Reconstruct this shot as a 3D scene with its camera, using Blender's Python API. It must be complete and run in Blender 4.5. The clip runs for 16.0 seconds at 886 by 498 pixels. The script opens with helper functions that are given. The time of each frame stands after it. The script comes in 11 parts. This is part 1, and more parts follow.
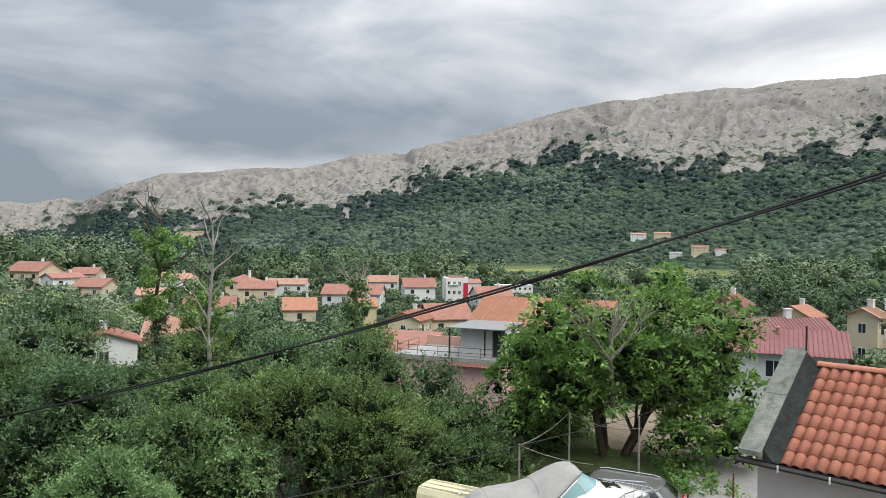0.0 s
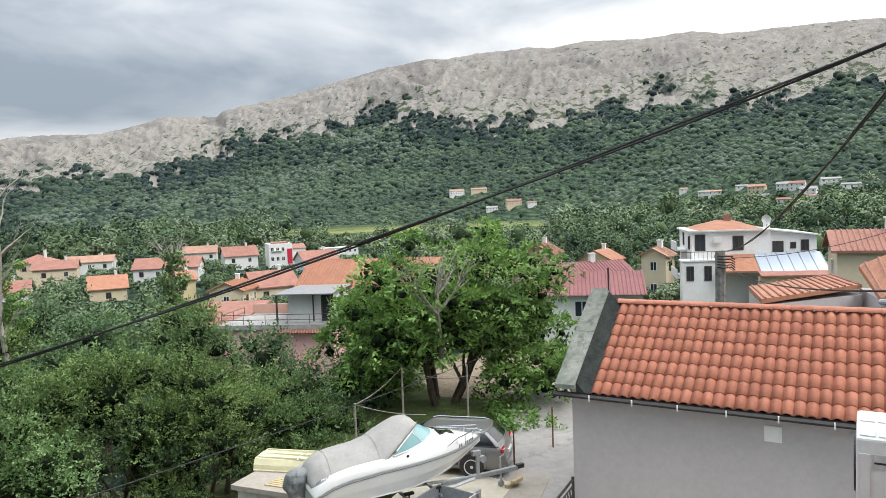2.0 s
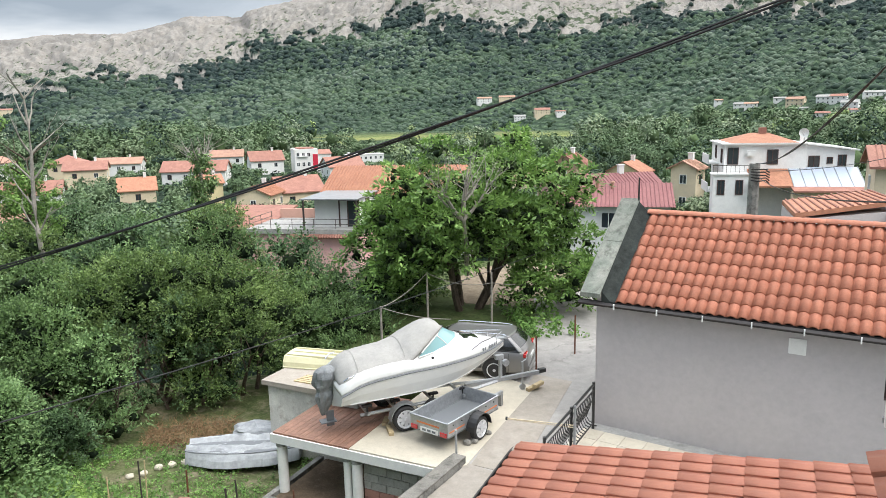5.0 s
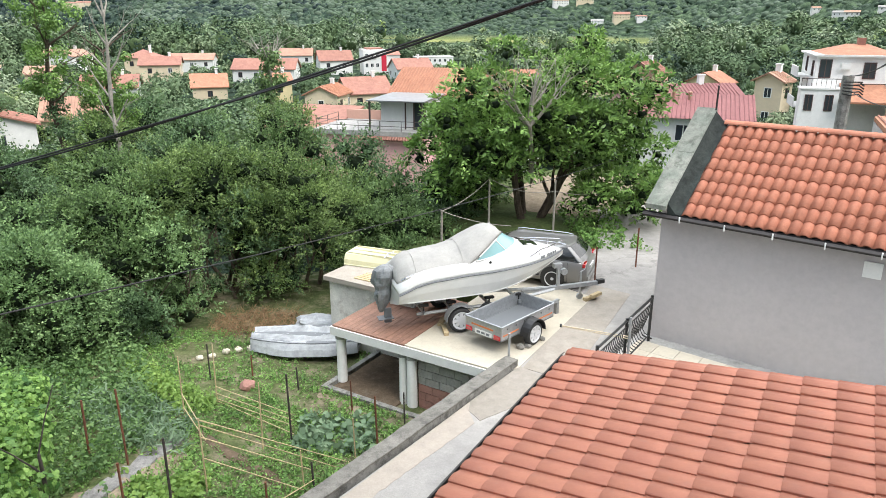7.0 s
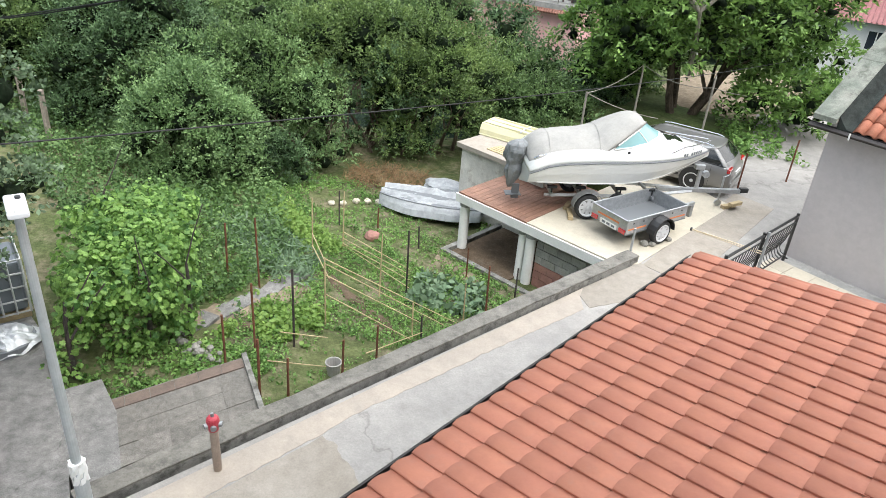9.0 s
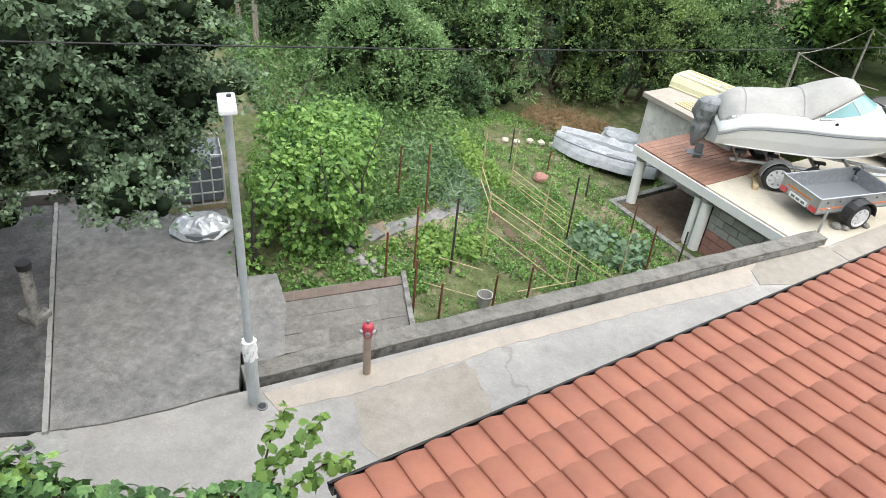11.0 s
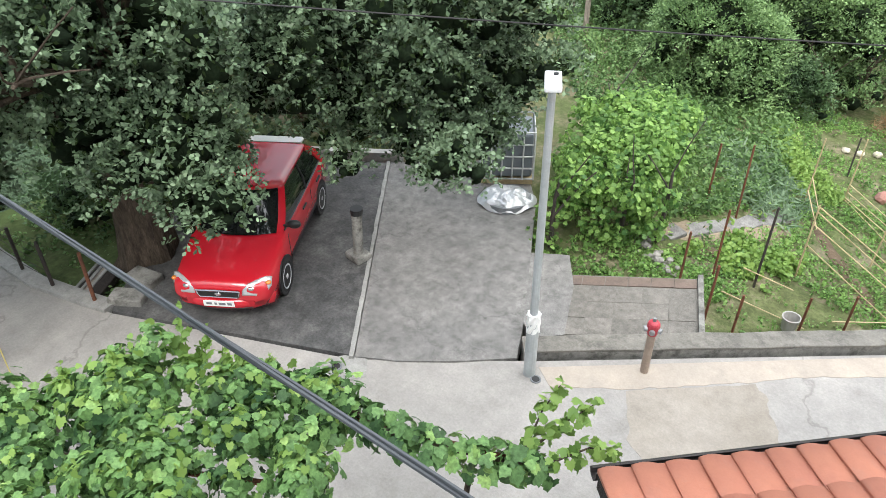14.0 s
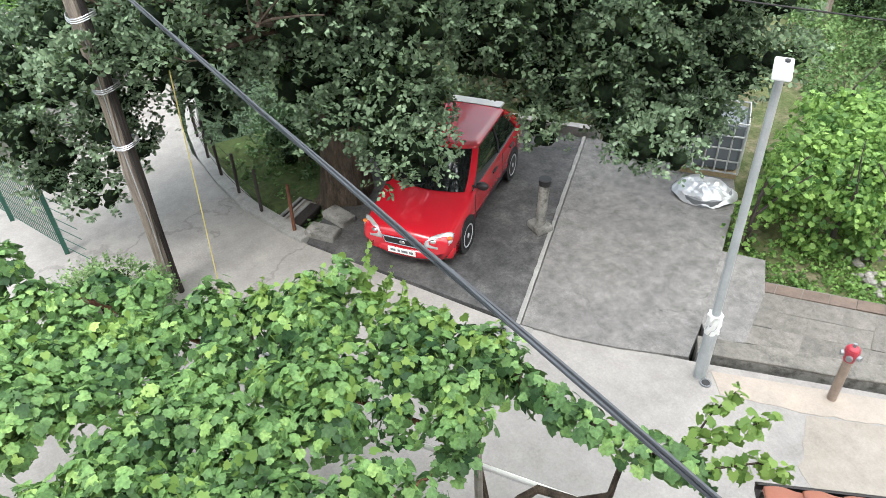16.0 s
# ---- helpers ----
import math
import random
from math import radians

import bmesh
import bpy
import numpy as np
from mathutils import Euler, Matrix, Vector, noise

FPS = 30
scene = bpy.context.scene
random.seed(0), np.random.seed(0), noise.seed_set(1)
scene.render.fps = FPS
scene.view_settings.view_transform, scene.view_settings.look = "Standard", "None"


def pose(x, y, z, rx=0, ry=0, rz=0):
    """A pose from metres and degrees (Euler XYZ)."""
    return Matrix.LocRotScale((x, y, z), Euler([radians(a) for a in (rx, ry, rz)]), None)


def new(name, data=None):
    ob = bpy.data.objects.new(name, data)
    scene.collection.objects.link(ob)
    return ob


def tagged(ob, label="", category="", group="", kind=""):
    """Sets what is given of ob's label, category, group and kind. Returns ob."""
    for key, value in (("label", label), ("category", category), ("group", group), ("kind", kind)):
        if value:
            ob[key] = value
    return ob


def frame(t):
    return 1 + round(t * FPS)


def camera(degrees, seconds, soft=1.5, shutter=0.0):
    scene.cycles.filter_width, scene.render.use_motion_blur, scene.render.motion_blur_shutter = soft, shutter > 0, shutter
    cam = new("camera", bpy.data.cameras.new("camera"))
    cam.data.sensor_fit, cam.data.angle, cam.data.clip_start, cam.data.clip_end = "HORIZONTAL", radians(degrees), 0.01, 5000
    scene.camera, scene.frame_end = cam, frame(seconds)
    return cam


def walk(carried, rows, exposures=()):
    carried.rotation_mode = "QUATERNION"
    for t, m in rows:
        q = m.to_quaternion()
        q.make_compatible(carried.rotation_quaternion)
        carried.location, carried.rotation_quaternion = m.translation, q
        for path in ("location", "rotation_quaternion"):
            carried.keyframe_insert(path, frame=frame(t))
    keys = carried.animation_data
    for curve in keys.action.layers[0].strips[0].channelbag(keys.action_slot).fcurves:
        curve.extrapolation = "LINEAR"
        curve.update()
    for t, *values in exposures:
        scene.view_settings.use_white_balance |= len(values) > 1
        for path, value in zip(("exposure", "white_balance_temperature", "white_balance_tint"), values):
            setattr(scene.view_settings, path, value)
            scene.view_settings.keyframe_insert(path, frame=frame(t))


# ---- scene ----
cam = camera(64.03, 16.0, soft=0.55)
# seconds, eye x y z, yaw to the left, pitch up, roll
ROWS = [
    (0, 0.000, 0.000, 7.500, 0.00, -0.22, 0.61),
    (0.5, 0.012, 0.013, 7.502, -3.47, -1.34, 0.28),
    (1, -0.020, -0.057, 7.531, -5.93, -1.93, 0.46),
    (1.5, -0.066, -0.080, 7.522, -11.08, -2.20, 0.64),
    (2, -0.043, -0.098, 7.520, -14.11, -3.55, -2.25),
    (2.5, 0.007, -0.064, 7.539, -19.06, -2.48, -0.44),
    (3, -0.013, -0.032, 7.520, -22.59, -2.23, 0.13),
    (3.5, -0.052, -0.007, 7.509, -20.93, -1.72, -0.98),
    (4, -0.097, 0.011, 7.481, -19.50, -4.19, -0.70),
    (4.5, -0.123, -0.021, 7.494, -15.31, -9.21, -1.34),
    (4.7, -0.114, -0.015, 7.474, -13.55, -9.94, -1.52),
    (6.8, -0.017, 0.074, 7.326, -7.66, -17.60, 0.28),
    (7, -0.008, 0.069, 7.318, -6.48, -18.21, -0.00),
    (7.5, -0.009, 0.067, 7.314, -4.12, -21.08, 1.26),
    (8, -0.010, 0.060, 7.306, -1.41, -24.53, 2.31),
    (8.5, -0.084, 0.043, 7.270, 0.51, -26.34, 3.89),
    (8.7, -0.051, 0.048, 7.251, 1.81, -27.25, 4.36),
    (10.8, -0.063, -0.018, 7.228, 17.30, -33.65, 5.66),
    (11, -0.075, -0.031, 7.211, 18.54, -34.31, 5.84),
    (11.5, -0.106, -0.048, 7.182, 23.55, -36.02, 5.38),
    (12, -0.115, -0.055, 7.163, 28.27, -36.80, 4.34),
    (12.5, -0.110, -0.063, 7.164, 33.58, -36.24, 2.06),
    (13, -0.113, -0.091, 7.165, 38.29, -36.41, 1.21),
    (13.5, -0.110, -0.095, 7.163, 43.75, -36.15, -0.55),
    (14, -0.121, -0.114, 7.148, 46.76, -36.14, -1.04),
    (14.5, -0.115, -0.145, 7.142, 50.55, -35.61, -1.07),
    (15, -0.132, -0.145, 7.126, 55.45, -37.26, -3.27),
    (15.5, -0.134, -0.174, 7.115, 60.07, -36.78, -3.07),
    (16, -0.127, -0.204, 7.112, 64.49, -37.82, -2.75),
]
EXPOSURES = [(0, -0.15), (0.7, -0.06), (1.5, 0.05), (3.5, 0.27), (4.5, 0.30), (7, 0.50), (8.5, 0.50), (11, 0.50), (13, 0.62), (14.5, 0.76), (16, 0.86)]
walk(cam, [(t, pose(x, y, z, 0, 0, yaw) @ pose(0, 0, 0, 90 + pitch) @ pose(0, 0, 0, 0, 0, roll)) for t, x, y, z, yaw, pitch, roll in ROWS], EXPOSURES)

# ---- sky and sun: a broken overcast, brighter to the south-west ----
SUN_ELEVATION, SUN_AZIMUTH = 50.0, -150.0   # degrees; azimuth to the left of +y


def build_world():
    world = bpy.data.worlds.new("sky")
    scene.world = world
    world.use_nodes = True
    nt = world.node_tree
    nt.nodes.clear()
    n, l = nt.nodes.new, nt.links.new
    out, bg = n("ShaderNodeOutputWorld"), n("ShaderNodeBackground")
    sky = n("ShaderNodeTexSky")
    sky.sky_type, sky.sun_disc = "NISHITA", False
    sky.sun_elevation, sky.sun_rotation = radians(SUN_ELEVATION), radians(-SUN_AZIMUTH)
    blue = n("ShaderNodeMix")
    blue.data_type, blue.blend_type = "RGBA", "MULTIPLY"
    blue.inputs[0].default_value = 1.0
    blue.inputs[7].default_value = (0.10, 0.10, 0.10, 1)
    l(sky.outputs[0], blue.inputs[6])
    co = n("ShaderNodeTexCoord")
    sep = n("ShaderNodeSeparateXYZ")
    l(co.outputs["Generated"], sep.inputs[0])
    # a deep layer of cloud, drawn out along the horizon
    mp = n("ShaderNodeMapping")
    mp.inputs["Location"].default_value = (2.3, 0.4, 0.15)
    mp.inputs["Scale"].default_value = (1.0, 1.0, 3.3)
    l(co.outputs["Generated"], mp.inputs[0])
    big = n("ShaderNodeTexNoise")
    big.inputs["Scale"].default_value, big.inputs["Detail"].default_value = 2.5, 9
    big.inputs["Roughness"].default_value, big.inputs["Distortion"].default_value = 0.50, 0.45
    l(mp.outputs[0], big.inputs["Vector"])
    # the cover thins to white on the right and to blue-grey on the left
    side = n("ShaderNodeVectorMath")
    side.operation = "DOT_PRODUCT"
    side.inputs[1].default_value = (0.62, 0.30, 0.55)
    l(co.outputs["Generated"], side.inputs[0])
    mul = n("ShaderNodeMath")
    mul.operation = "MULTIPLY_ADD"
    mul.inputs[1].default_value, mul.inputs[2].default_value = 0.56, -0.359
    l(side.outputs["Value"], mul.inputs[0])
    add = n("ShaderNodeMath")
    add.operation = "MULTIPLY_ADD"
    add.inputs[1].default_value = 1.35
    l(big.outputs[0], add.inputs[0])
    l(mul.outputs[0], add.inputs[2])
    ramp = n("ShaderNodeValToRGB")
    e = ramp.color_ramp.elements
    e[0].position, e[0].color = 0.28, (0.33, 0.385, 0.45, 1)
    e[1].position, e[1].color = 0.78, (1.12, 1.12, 1.12, 1)
    m = e.new(0.43)
    m.color = (0.53, 0.58, 0.64, 1)
    m = e.new(0.56)
    m.color = (0.74, 0.77, 0.80, 1)
    l(add.outputs[0], ramp.inputs[0])
    mix = n("ShaderNodeMix")
    mix.data_type = "RGBA"
    mix.inputs[0].default_value = 0.93
    l(blue.outputs[2], mix.inputs[6])
    l(ramp.outputs[0], mix.inputs[7])
    # an overcast sky is brighter overhead than along the horizon
    sq = n("ShaderNodeMath")
    sq.operation = "MULTIPLY"
    l(sep.outputs[2], sq.inputs[0])
    l(sep.outputs[2], sq.inputs[1])
    hi = n("ShaderNodeMath")
    hi.operation = "MULTIPLY_ADD"
    hi.inputs[1].default_value, hi.inputs[2].default_value = 3.2, 0.92
    l(sq.outputs[0], hi.inputs[0])
    l(hi.outputs[0], bg.inputs[1])
    l(mix.outputs[2], bg.inputs[0])
    l(bg.outputs[0], out.inputs[0])


build_world()
sun = new("sun", bpy.data.lights.new("sun", "SUN"))
sun.data.energy, sun.data.angle, sun.data.color = 1.5, radians(24), (1.0, 0.96, 0.91)
sun.matrix_world = pose(0, 0, 60, 90 - SUN_ELEVATION, 0, SUN_AZIMUTH + 180)

# ---- materials ----
def _rgb(c):
    return (c[0], c[1], c[2], 1)


def mat(name, c1, c2=None, scale=1.5, rough=0.8, bump=0.25, fine=40.0, metal=0.0, vary=0.12, c3=None, spots=0.0, coat=0.0, spec=0.5, stretch=(1, 1, 1), detail=6, c3pos=0.62, crack=0.0):
    """A surface with large patches from c1 to c2, stains of c3, fine grain in colour and relief, and a little change from piece to piece."""
    m = bpy.data.materials.new(name)
    m.use_nodes = True
    nt = m.node_tree
    n, l = nt.nodes.new, nt.links.new
    b = nt.nodes["Principled BSDF"]
    co = n("ShaderNodeTexCoord")
    mp = n("ShaderNodeMapping")
    mp.inputs["Scale"].default_value = stretch
    l(co.outputs["Object"], mp.inputs[0])
    info = n("ShaderNodeObjectInfo")
    off = n("ShaderNodeVectorMath")
    off.operation = "MULTIPLY_ADD"
    off.inputs[1].default_value = (37, 53, 71)
    l(info.outputs["Random"], off.inputs[0])
    l(mp.outputs[0], off.inputs[2])
    a = n("ShaderNodeTexNoise")
    a.inputs["Scale"].default_value, a.inputs["Detail"].default_value, a.inputs["Roughness"].default_value = scale, detail, 0.62
    l(off.outputs[0], a.inputs["Vector"])
    ramp = n("ShaderNodeValToRGB")
    e = ramp.color_ramp.elements
    c2 = c2 or tuple(v * 0.8 for v in c1)
    e[0].position, e[0].color = 0.35, _rgb(c1)
    e[1].position, e[1].color = 0.66, _rgb(c2)
    l(a.outputs[0], ramp.inputs[0])
    col = ramp.outputs[0]
    f = n("ShaderNodeTexNoise")
    f.inputs["Scale"].default_value, f.inputs["Detail"].default_value, f.inputs["Roughness"].default_value = fine, 5, 0.7
    l(off.outputs[0], f.inputs["Vector"])
    if c3:
        s = n("ShaderNodeTexNoise")
        s.inputs["Scale"].default_value, s.inputs["Detail"].default_value, s.inputs["Roughness"].default_value = scale * 2.7, 8, 0.7
        l(off.outputs[0], s.inputs["Vector"])
        sr = n("ShaderNodeMapRange")
        sr.inputs[1].default_value, sr.inputs[2].default_value = c3pos - 0.08, c3pos + 0.08
        sr.inputs[4].default_value = spots or 0.6
        l(s.outputs[0], sr.inputs[0])
        mx = n("ShaderNodeMix")
        mx.data_type = "RGBA"
        l(sr.outputs[0], mx.inputs[0])
        l(col, mx.inputs[6])
        mx.inputs[7].default_value = _rgb(c3)
        col = mx.outputs[2]
    if crack:
        wob = n("ShaderNodeTexNoise")
        wob.inputs["Scale"].default_value, wob.inputs["Detail"].default_value = 2.2, 5
        l(off.outputs[0], wob.inputs["Vector"])
        shift = n("ShaderNodeVectorMath")
        shift.operation = "MULTIPLY_ADD"
        shift.inputs[1].default_value = (0.9, 0.9, 0.9)
        l(wob.outputs["Color"], shift.inputs[0])
        l(off.outputs[0], shift.inputs[2])
        vo = n("ShaderNodeTexVoronoi")
        vo.feature = "DISTANCE_TO_EDGE"
        vo.inputs["Scale"].default_value = crack
        l(shift.outputs[0], vo.inputs["Vector"])
        cr_ = n("ShaderNodeMapRange")
        cr_.inputs[1].default_value, cr_.inputs[2].default_value = 0.001, 0.005
        cr_.inputs[3].default_value, cr_.inputs[4].default_value = 0.38, 0.0
        l(vo.outputs["Distance"], cr_.inputs[0])
        mk = n("ShaderNodeMix")
        mk.data_type = "RGBA"
        l(cr_.outputs[0], mk.inputs[0])
        l(col, mk.inputs[6])
        mk.inputs[7].default_value = _rgb(tuple(v * 0.35 for v in c1))
        col = mk.outputs[2]
    mid = n("ShaderNodeTexNoise")
    mid.inputs["Scale"].default_value, mid.inputs["Detail"].default_value, mid.inputs["Roughness"].default_value = math.sqrt(scale * fine), 6, 0.65
    l(off.outputs[0], mid.inputs["Vector"])
    v3 = n("ShaderNodeMapRange")
    v3.inputs[1].default_value, v3.inputs[2].default_value = 0.32, 0.68
    v3.inputs[3].default_value, v3.inputs[4].default_value = 1 - vary * 0.9, 1 + vary * 0.9
    l(mid.outputs[0], v3.inputs[0])
    hsv = n("ShaderNodeHueSaturation")
    v = n("ShaderNodeMapRange")
    v.inputs[1].default_value, v.inputs[2].default_value = 0.3, 0.7
    v.inputs[3].default_value, v.inputs[4].default_value = 1 - vary, 1 + vary
    l(f.outputs[0], v.inputs[0])
    v2 = n("ShaderNodeMapRange")
    v2.inputs[3].default_value, v2.inputs[4].default_value = 1 - min(vary, 0.09), 1 + min(vary, 0.09)
    l(info.outputs["Random"], v2.inputs[0])
    mm = n("ShaderNodeMath")
    mm.operation = "MULTIPLY"
    l(v.outputs[0], mm.inputs[0])
    l(v2.outputs[0], mm.inputs[1])
    m3 = n("ShaderNodeMath")
    m3.operation = "MULTIPLY"
    l(mm.outputs[0], m3.inputs[0])
    l(v3.outputs[0], m3.inputs[1])
    l(m3.outputs[0], hsv.inputs["Value"])
    l(col, hsv.inputs["Color"])
    l(hsv.outputs[0], b.inputs["Base Color"])
    rr = n("ShaderNodeMapRange")
    rr.inputs[3].default_value, rr.inputs[4].default_value = max(0.03, rough - 0.1), min(1, rough + 0.1)
    l(a.outputs[0], rr.inputs[0])
    l(rr.outputs[0], b.inputs["Roughness"])
    b.inputs["Metallic"].default_value = metal
    b.inputs["Specular IOR Level"].default_value = spec
    b.inputs["Coat Weight"].default_value = coat
    b.inputs["Coat Roughness"].default_value = 0.06
    if bump:
        bp = n("ShaderNodeBump")
        bp.inputs["Strength"].default_value, bp.inputs["Distance"].default_value = bump, 0.02
        l(f.outputs[0], bp.inputs["Height"])
        l(bp.outputs[0], b.inputs["Normal"])
    return m


def leaf_mat(name, dark, light, young=None, rough=0.5, thin=0.3, patch=0.9, at=(0.1, 0.8, 0.97), veins=0.0):
    """Leaves: each leaf (mesh island) has a green of its own; some light shines through."""
    m = bpy.data.materials.new(name)
    m.use_nodes = True
    nt = m.node_tree
    n, l = nt.nodes.new, nt.links.new
    b, out = nt.nodes["Principled BSDF"], nt.nodes["Material Output"]
    geo = n("ShaderNodeNewGeometry")
    co = n("ShaderNodeTexCoord")
    big = n("ShaderNodeTexNoise")
    big.inputs["Scale"].default_value, big.inputs["Detail"].default_value = patch, 4
    l(co.outputs["Object"], big.inputs["Vector"])
    mid = n("ShaderNodeMath")
    mid.operation = "MULTIPLY_ADD"
    mid.inputs[1].default_value = 0.55
    l(geo.outputs["Random Per Island"], mid.inputs[0])
    sc = n("ShaderNodeMath")
    sc.operation = "MULTIPLY_ADD"
    sc.inputs[1].default_value, sc.inputs[2].default_value = 1.0, -0.27
    l(big.outputs[0], sc.inputs[0])
    l(sc.outputs[0], mid.inputs[2])
    ramp = n("ShaderNodeValToRGB")
    e = ramp.color_ramp.elements
    e[0].position, e[0].color = at[0], _rgb(dark)
    e[1].position, e[1].color = at[1], _rgb(light)
    if young:
        k = e.new(at[2])
        k.color = _rgb(young)
    l(mid.outputs[0], ramp.inputs[0])
    colour = ramp.outputs[0]
    if veins:
        grain, tint, hue = n("ShaderNodeTexNoise"), n("ShaderNodeMapRange"), n("ShaderNodeHueSaturation")
        grain.inputs["Scale"].default_value, grain.inputs["Detail"].default_value = 34, 3
        l(co.outputs["Object"], grain.inputs["Vector"])
        tint.inputs[1].default_value, tint.inputs[2].default_value = 0.3, 0.7
        tint.inputs[3].default_value, tint.inputs[4].default_value = 1 - veins, 1 + veins
        l(grain.outputs[0], tint.inputs[0])
        l(tint.outputs[0], hue.inputs["Value"])
        l(ramp.outputs[0], hue.inputs["Color"])
        colour = hue.outputs[0]
    l(colour, b.inputs["Base Color"])
    b.inputs["Roughness"].default_value = rough
    b.inputs["Specular IOR Level"].default_value = 0.26 if rough < 0.6 else 0.06
    tr = n("ShaderNodeBsdfTranslucent")
    l(colour, tr.inputs[0])
    mx = n("ShaderNodeMixShader")
    mx.inputs[0].default_value = thin
    l(b.outputs[0], mx.inputs[1])
    l(tr.outputs[0], mx.inputs[2])
    l(mx.outputs[0], out.inputs[0])
    return m


def tree_mat(name, k=1.0, differ=0.3, blue=1.0):
    """Far trees: the kind of each tree sets its green, and each clump of leaves differs a little; more blue stands in
    for distance haze.
    """
    m = bpy.data.materials.new(name)
    m.use_nodes = True
    nt = m.node_tree
    n, l = nt.nodes.new, nt.links.new
    b = nt.nodes["Principled BSDF"]
    at, geo = n("ShaderNodeAttribute"), n("ShaderNodeNewGeometry")
    at.attribute_name = "tone"
    ramp = n("ShaderNodeValToRGB")
    e = ramp.color_ramp.elements
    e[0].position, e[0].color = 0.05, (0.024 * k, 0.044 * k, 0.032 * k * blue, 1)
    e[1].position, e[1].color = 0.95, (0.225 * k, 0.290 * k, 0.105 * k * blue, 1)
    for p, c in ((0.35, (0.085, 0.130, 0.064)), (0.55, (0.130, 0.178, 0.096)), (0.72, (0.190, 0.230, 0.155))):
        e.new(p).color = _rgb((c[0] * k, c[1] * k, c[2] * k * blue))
    l(at.outputs["Fac"], ramp.inputs[0])
    v = n("ShaderNodeMapRange")
    v.inputs[3].default_value, v.inputs[4].default_value = 1 - differ, 1 + differ
    l(geo.outputs["Random Per Island"], v.inputs[0])
    hsv = n("ShaderNodeHueSaturation")
    l(v.outputs[0], hsv.inputs["Value"])
    l(ramp.outputs[0], hsv.inputs["Color"])
    l(hsv.outputs[0], b.inputs["Base Color"])
    b.inputs["Roughness"].default_value = 0.75
    b.inputs["Specular IOR Level"].default_value = 0.15
    return m


def plain(name, c, rough=0.4, metal=0.0, coat=0.0, emit=None):
    m = bpy.data.materials.new(name)
    m.use_nodes = True
    b = m.node_tree.nodes["Principled BSDF"]
    b.inputs["Base Color"].default_value = _rgb(c)
    b.inputs["Roughness"].default_value, b.inputs["Metallic"].default_value = rough, metal
    b.inputs["Coat Weight"].default_value = coat
    return m


M = {}
M["concrete"] = mat("concrete", (0.37, 0.348, 0.324), (0.302, 0.286, 0.269), 0.55, 0.9, 0.4, 30, vary=0.11, c3=(0.216, 0.204, 0.188), spots=0.4, c3pos=0.59, crack=0.13)
M["concrete_warm"] = mat("concrete_warm", (0.423, 0.362, 0.302), (0.36, 0.315, 0.268), 0.8, 0.9, 0.25, 30, vary=0.08, c3=(0.252, 0.232, 0.203), spots=0.35)
M["concrete_tan"] = mat("concrete_tan", (0.332, 0.296, 0.255), (0.284, 0.251, 0.21), 0.9, 0.9, 0.3, 30, vary=0.11, c3=(0.211, 0.192, 0.164), spots=0.4)
M["concrete_pale"] = mat("concrete_pale", (0.353, 0.344, 0.323), (0.269, 0.265, 0.252), 1.4, 0.9, 0.35, 34, vary=0.13, c3=(0.143, 0.139, 0.126), spots=0.5, c3pos=0.58)
M["slab_cream"] = mat("slab_cream", (0.521, 0.472, 0.378), (0.462, 0.415, 0.333), 0.8, 0.85, 0.2, 24, vary=0.07, c3=(0.353, 0.318, 0.257), spots=0.3)
# a dark pad, its colour lowered further to add to the oak's weak shadow
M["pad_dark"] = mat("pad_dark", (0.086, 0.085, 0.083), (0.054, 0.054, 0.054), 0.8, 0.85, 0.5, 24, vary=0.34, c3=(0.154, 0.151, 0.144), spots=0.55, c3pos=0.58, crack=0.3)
M["pad_grey"] = mat("pad_grey", (0.212, 0.204, 0.192), (0.168, 0.163, 0.156), 0.75, 0.92, 0.7, 60, vary=0.34, c3=(0.105, 0.101, 0.097), spots=0.5, c3pos=0.60, crack=0.3)
M["old_concrete"] = mat("old_concrete", (0.286, 0.277, 0.252), (0.185, 0.181, 0.168), 1.7, 0.95, 0.6, 30, vary=0.16, c3=(0.063, 0.059, 0.050), spots=0.75, c3pos=0.55)
M["exposed_agg"] = mat("exposed_agg", (0.205, 0.190, 0.168), (0.150, 0.140, 0.124), 2, 0.95, 0.8, 70, vary=0.26)
M["brown_paver"] = mat("brown_paver", (0.168, 0.122, 0.097), (0.126, 0.097, 0.080), 2, 0.9, 0.4, 50, vary=0.16)
M["render_grey"] = mat("render_grey", (0.485, 0.452, 0.445), (0.445, 0.415, 0.41), 0.5, 0.95, 0.3, 120, vary=0.05, c3=(0.39, 0.365, 0.36), spots=0.35, spec=0.25)
M["stucco_white"] = mat("stucco_white", (0.78, 0.78, 0.76), (0.73, 0.73, 0.715), 1.2, 0.95, 0.75, 55, vary=0.07)
M["plaster_white"] = mat("plaster_white", (0.80, 0.79, 0.76), (0.72, 0.71, 0.69), 0.35, 0.9, 0.1, 20, vary=0.05, c3=(0.58, 0.57, 0.54), spots=0.25)
M["plaster_cream"] = mat("plaster_cream", (0.72, 0.60, 0.42), (0.66, 0.55, 0.40), 0.4, 0.9, 0.1, 20, vary=0.05)
M["plaster_yellow"] = mat("plaster_yellow", (0.74, 0.62, 0.36), (0.68, 0.57, 0.33), 0.4, 0.9, 0.1, 20, vary=0.05)
M["plaster_pink"] = mat("plaster_pink", (0.720, 0.412, 0.398), (0.636, 0.362, 0.355), 0.5, 0.9, 0.15, 20, vary=0.05)
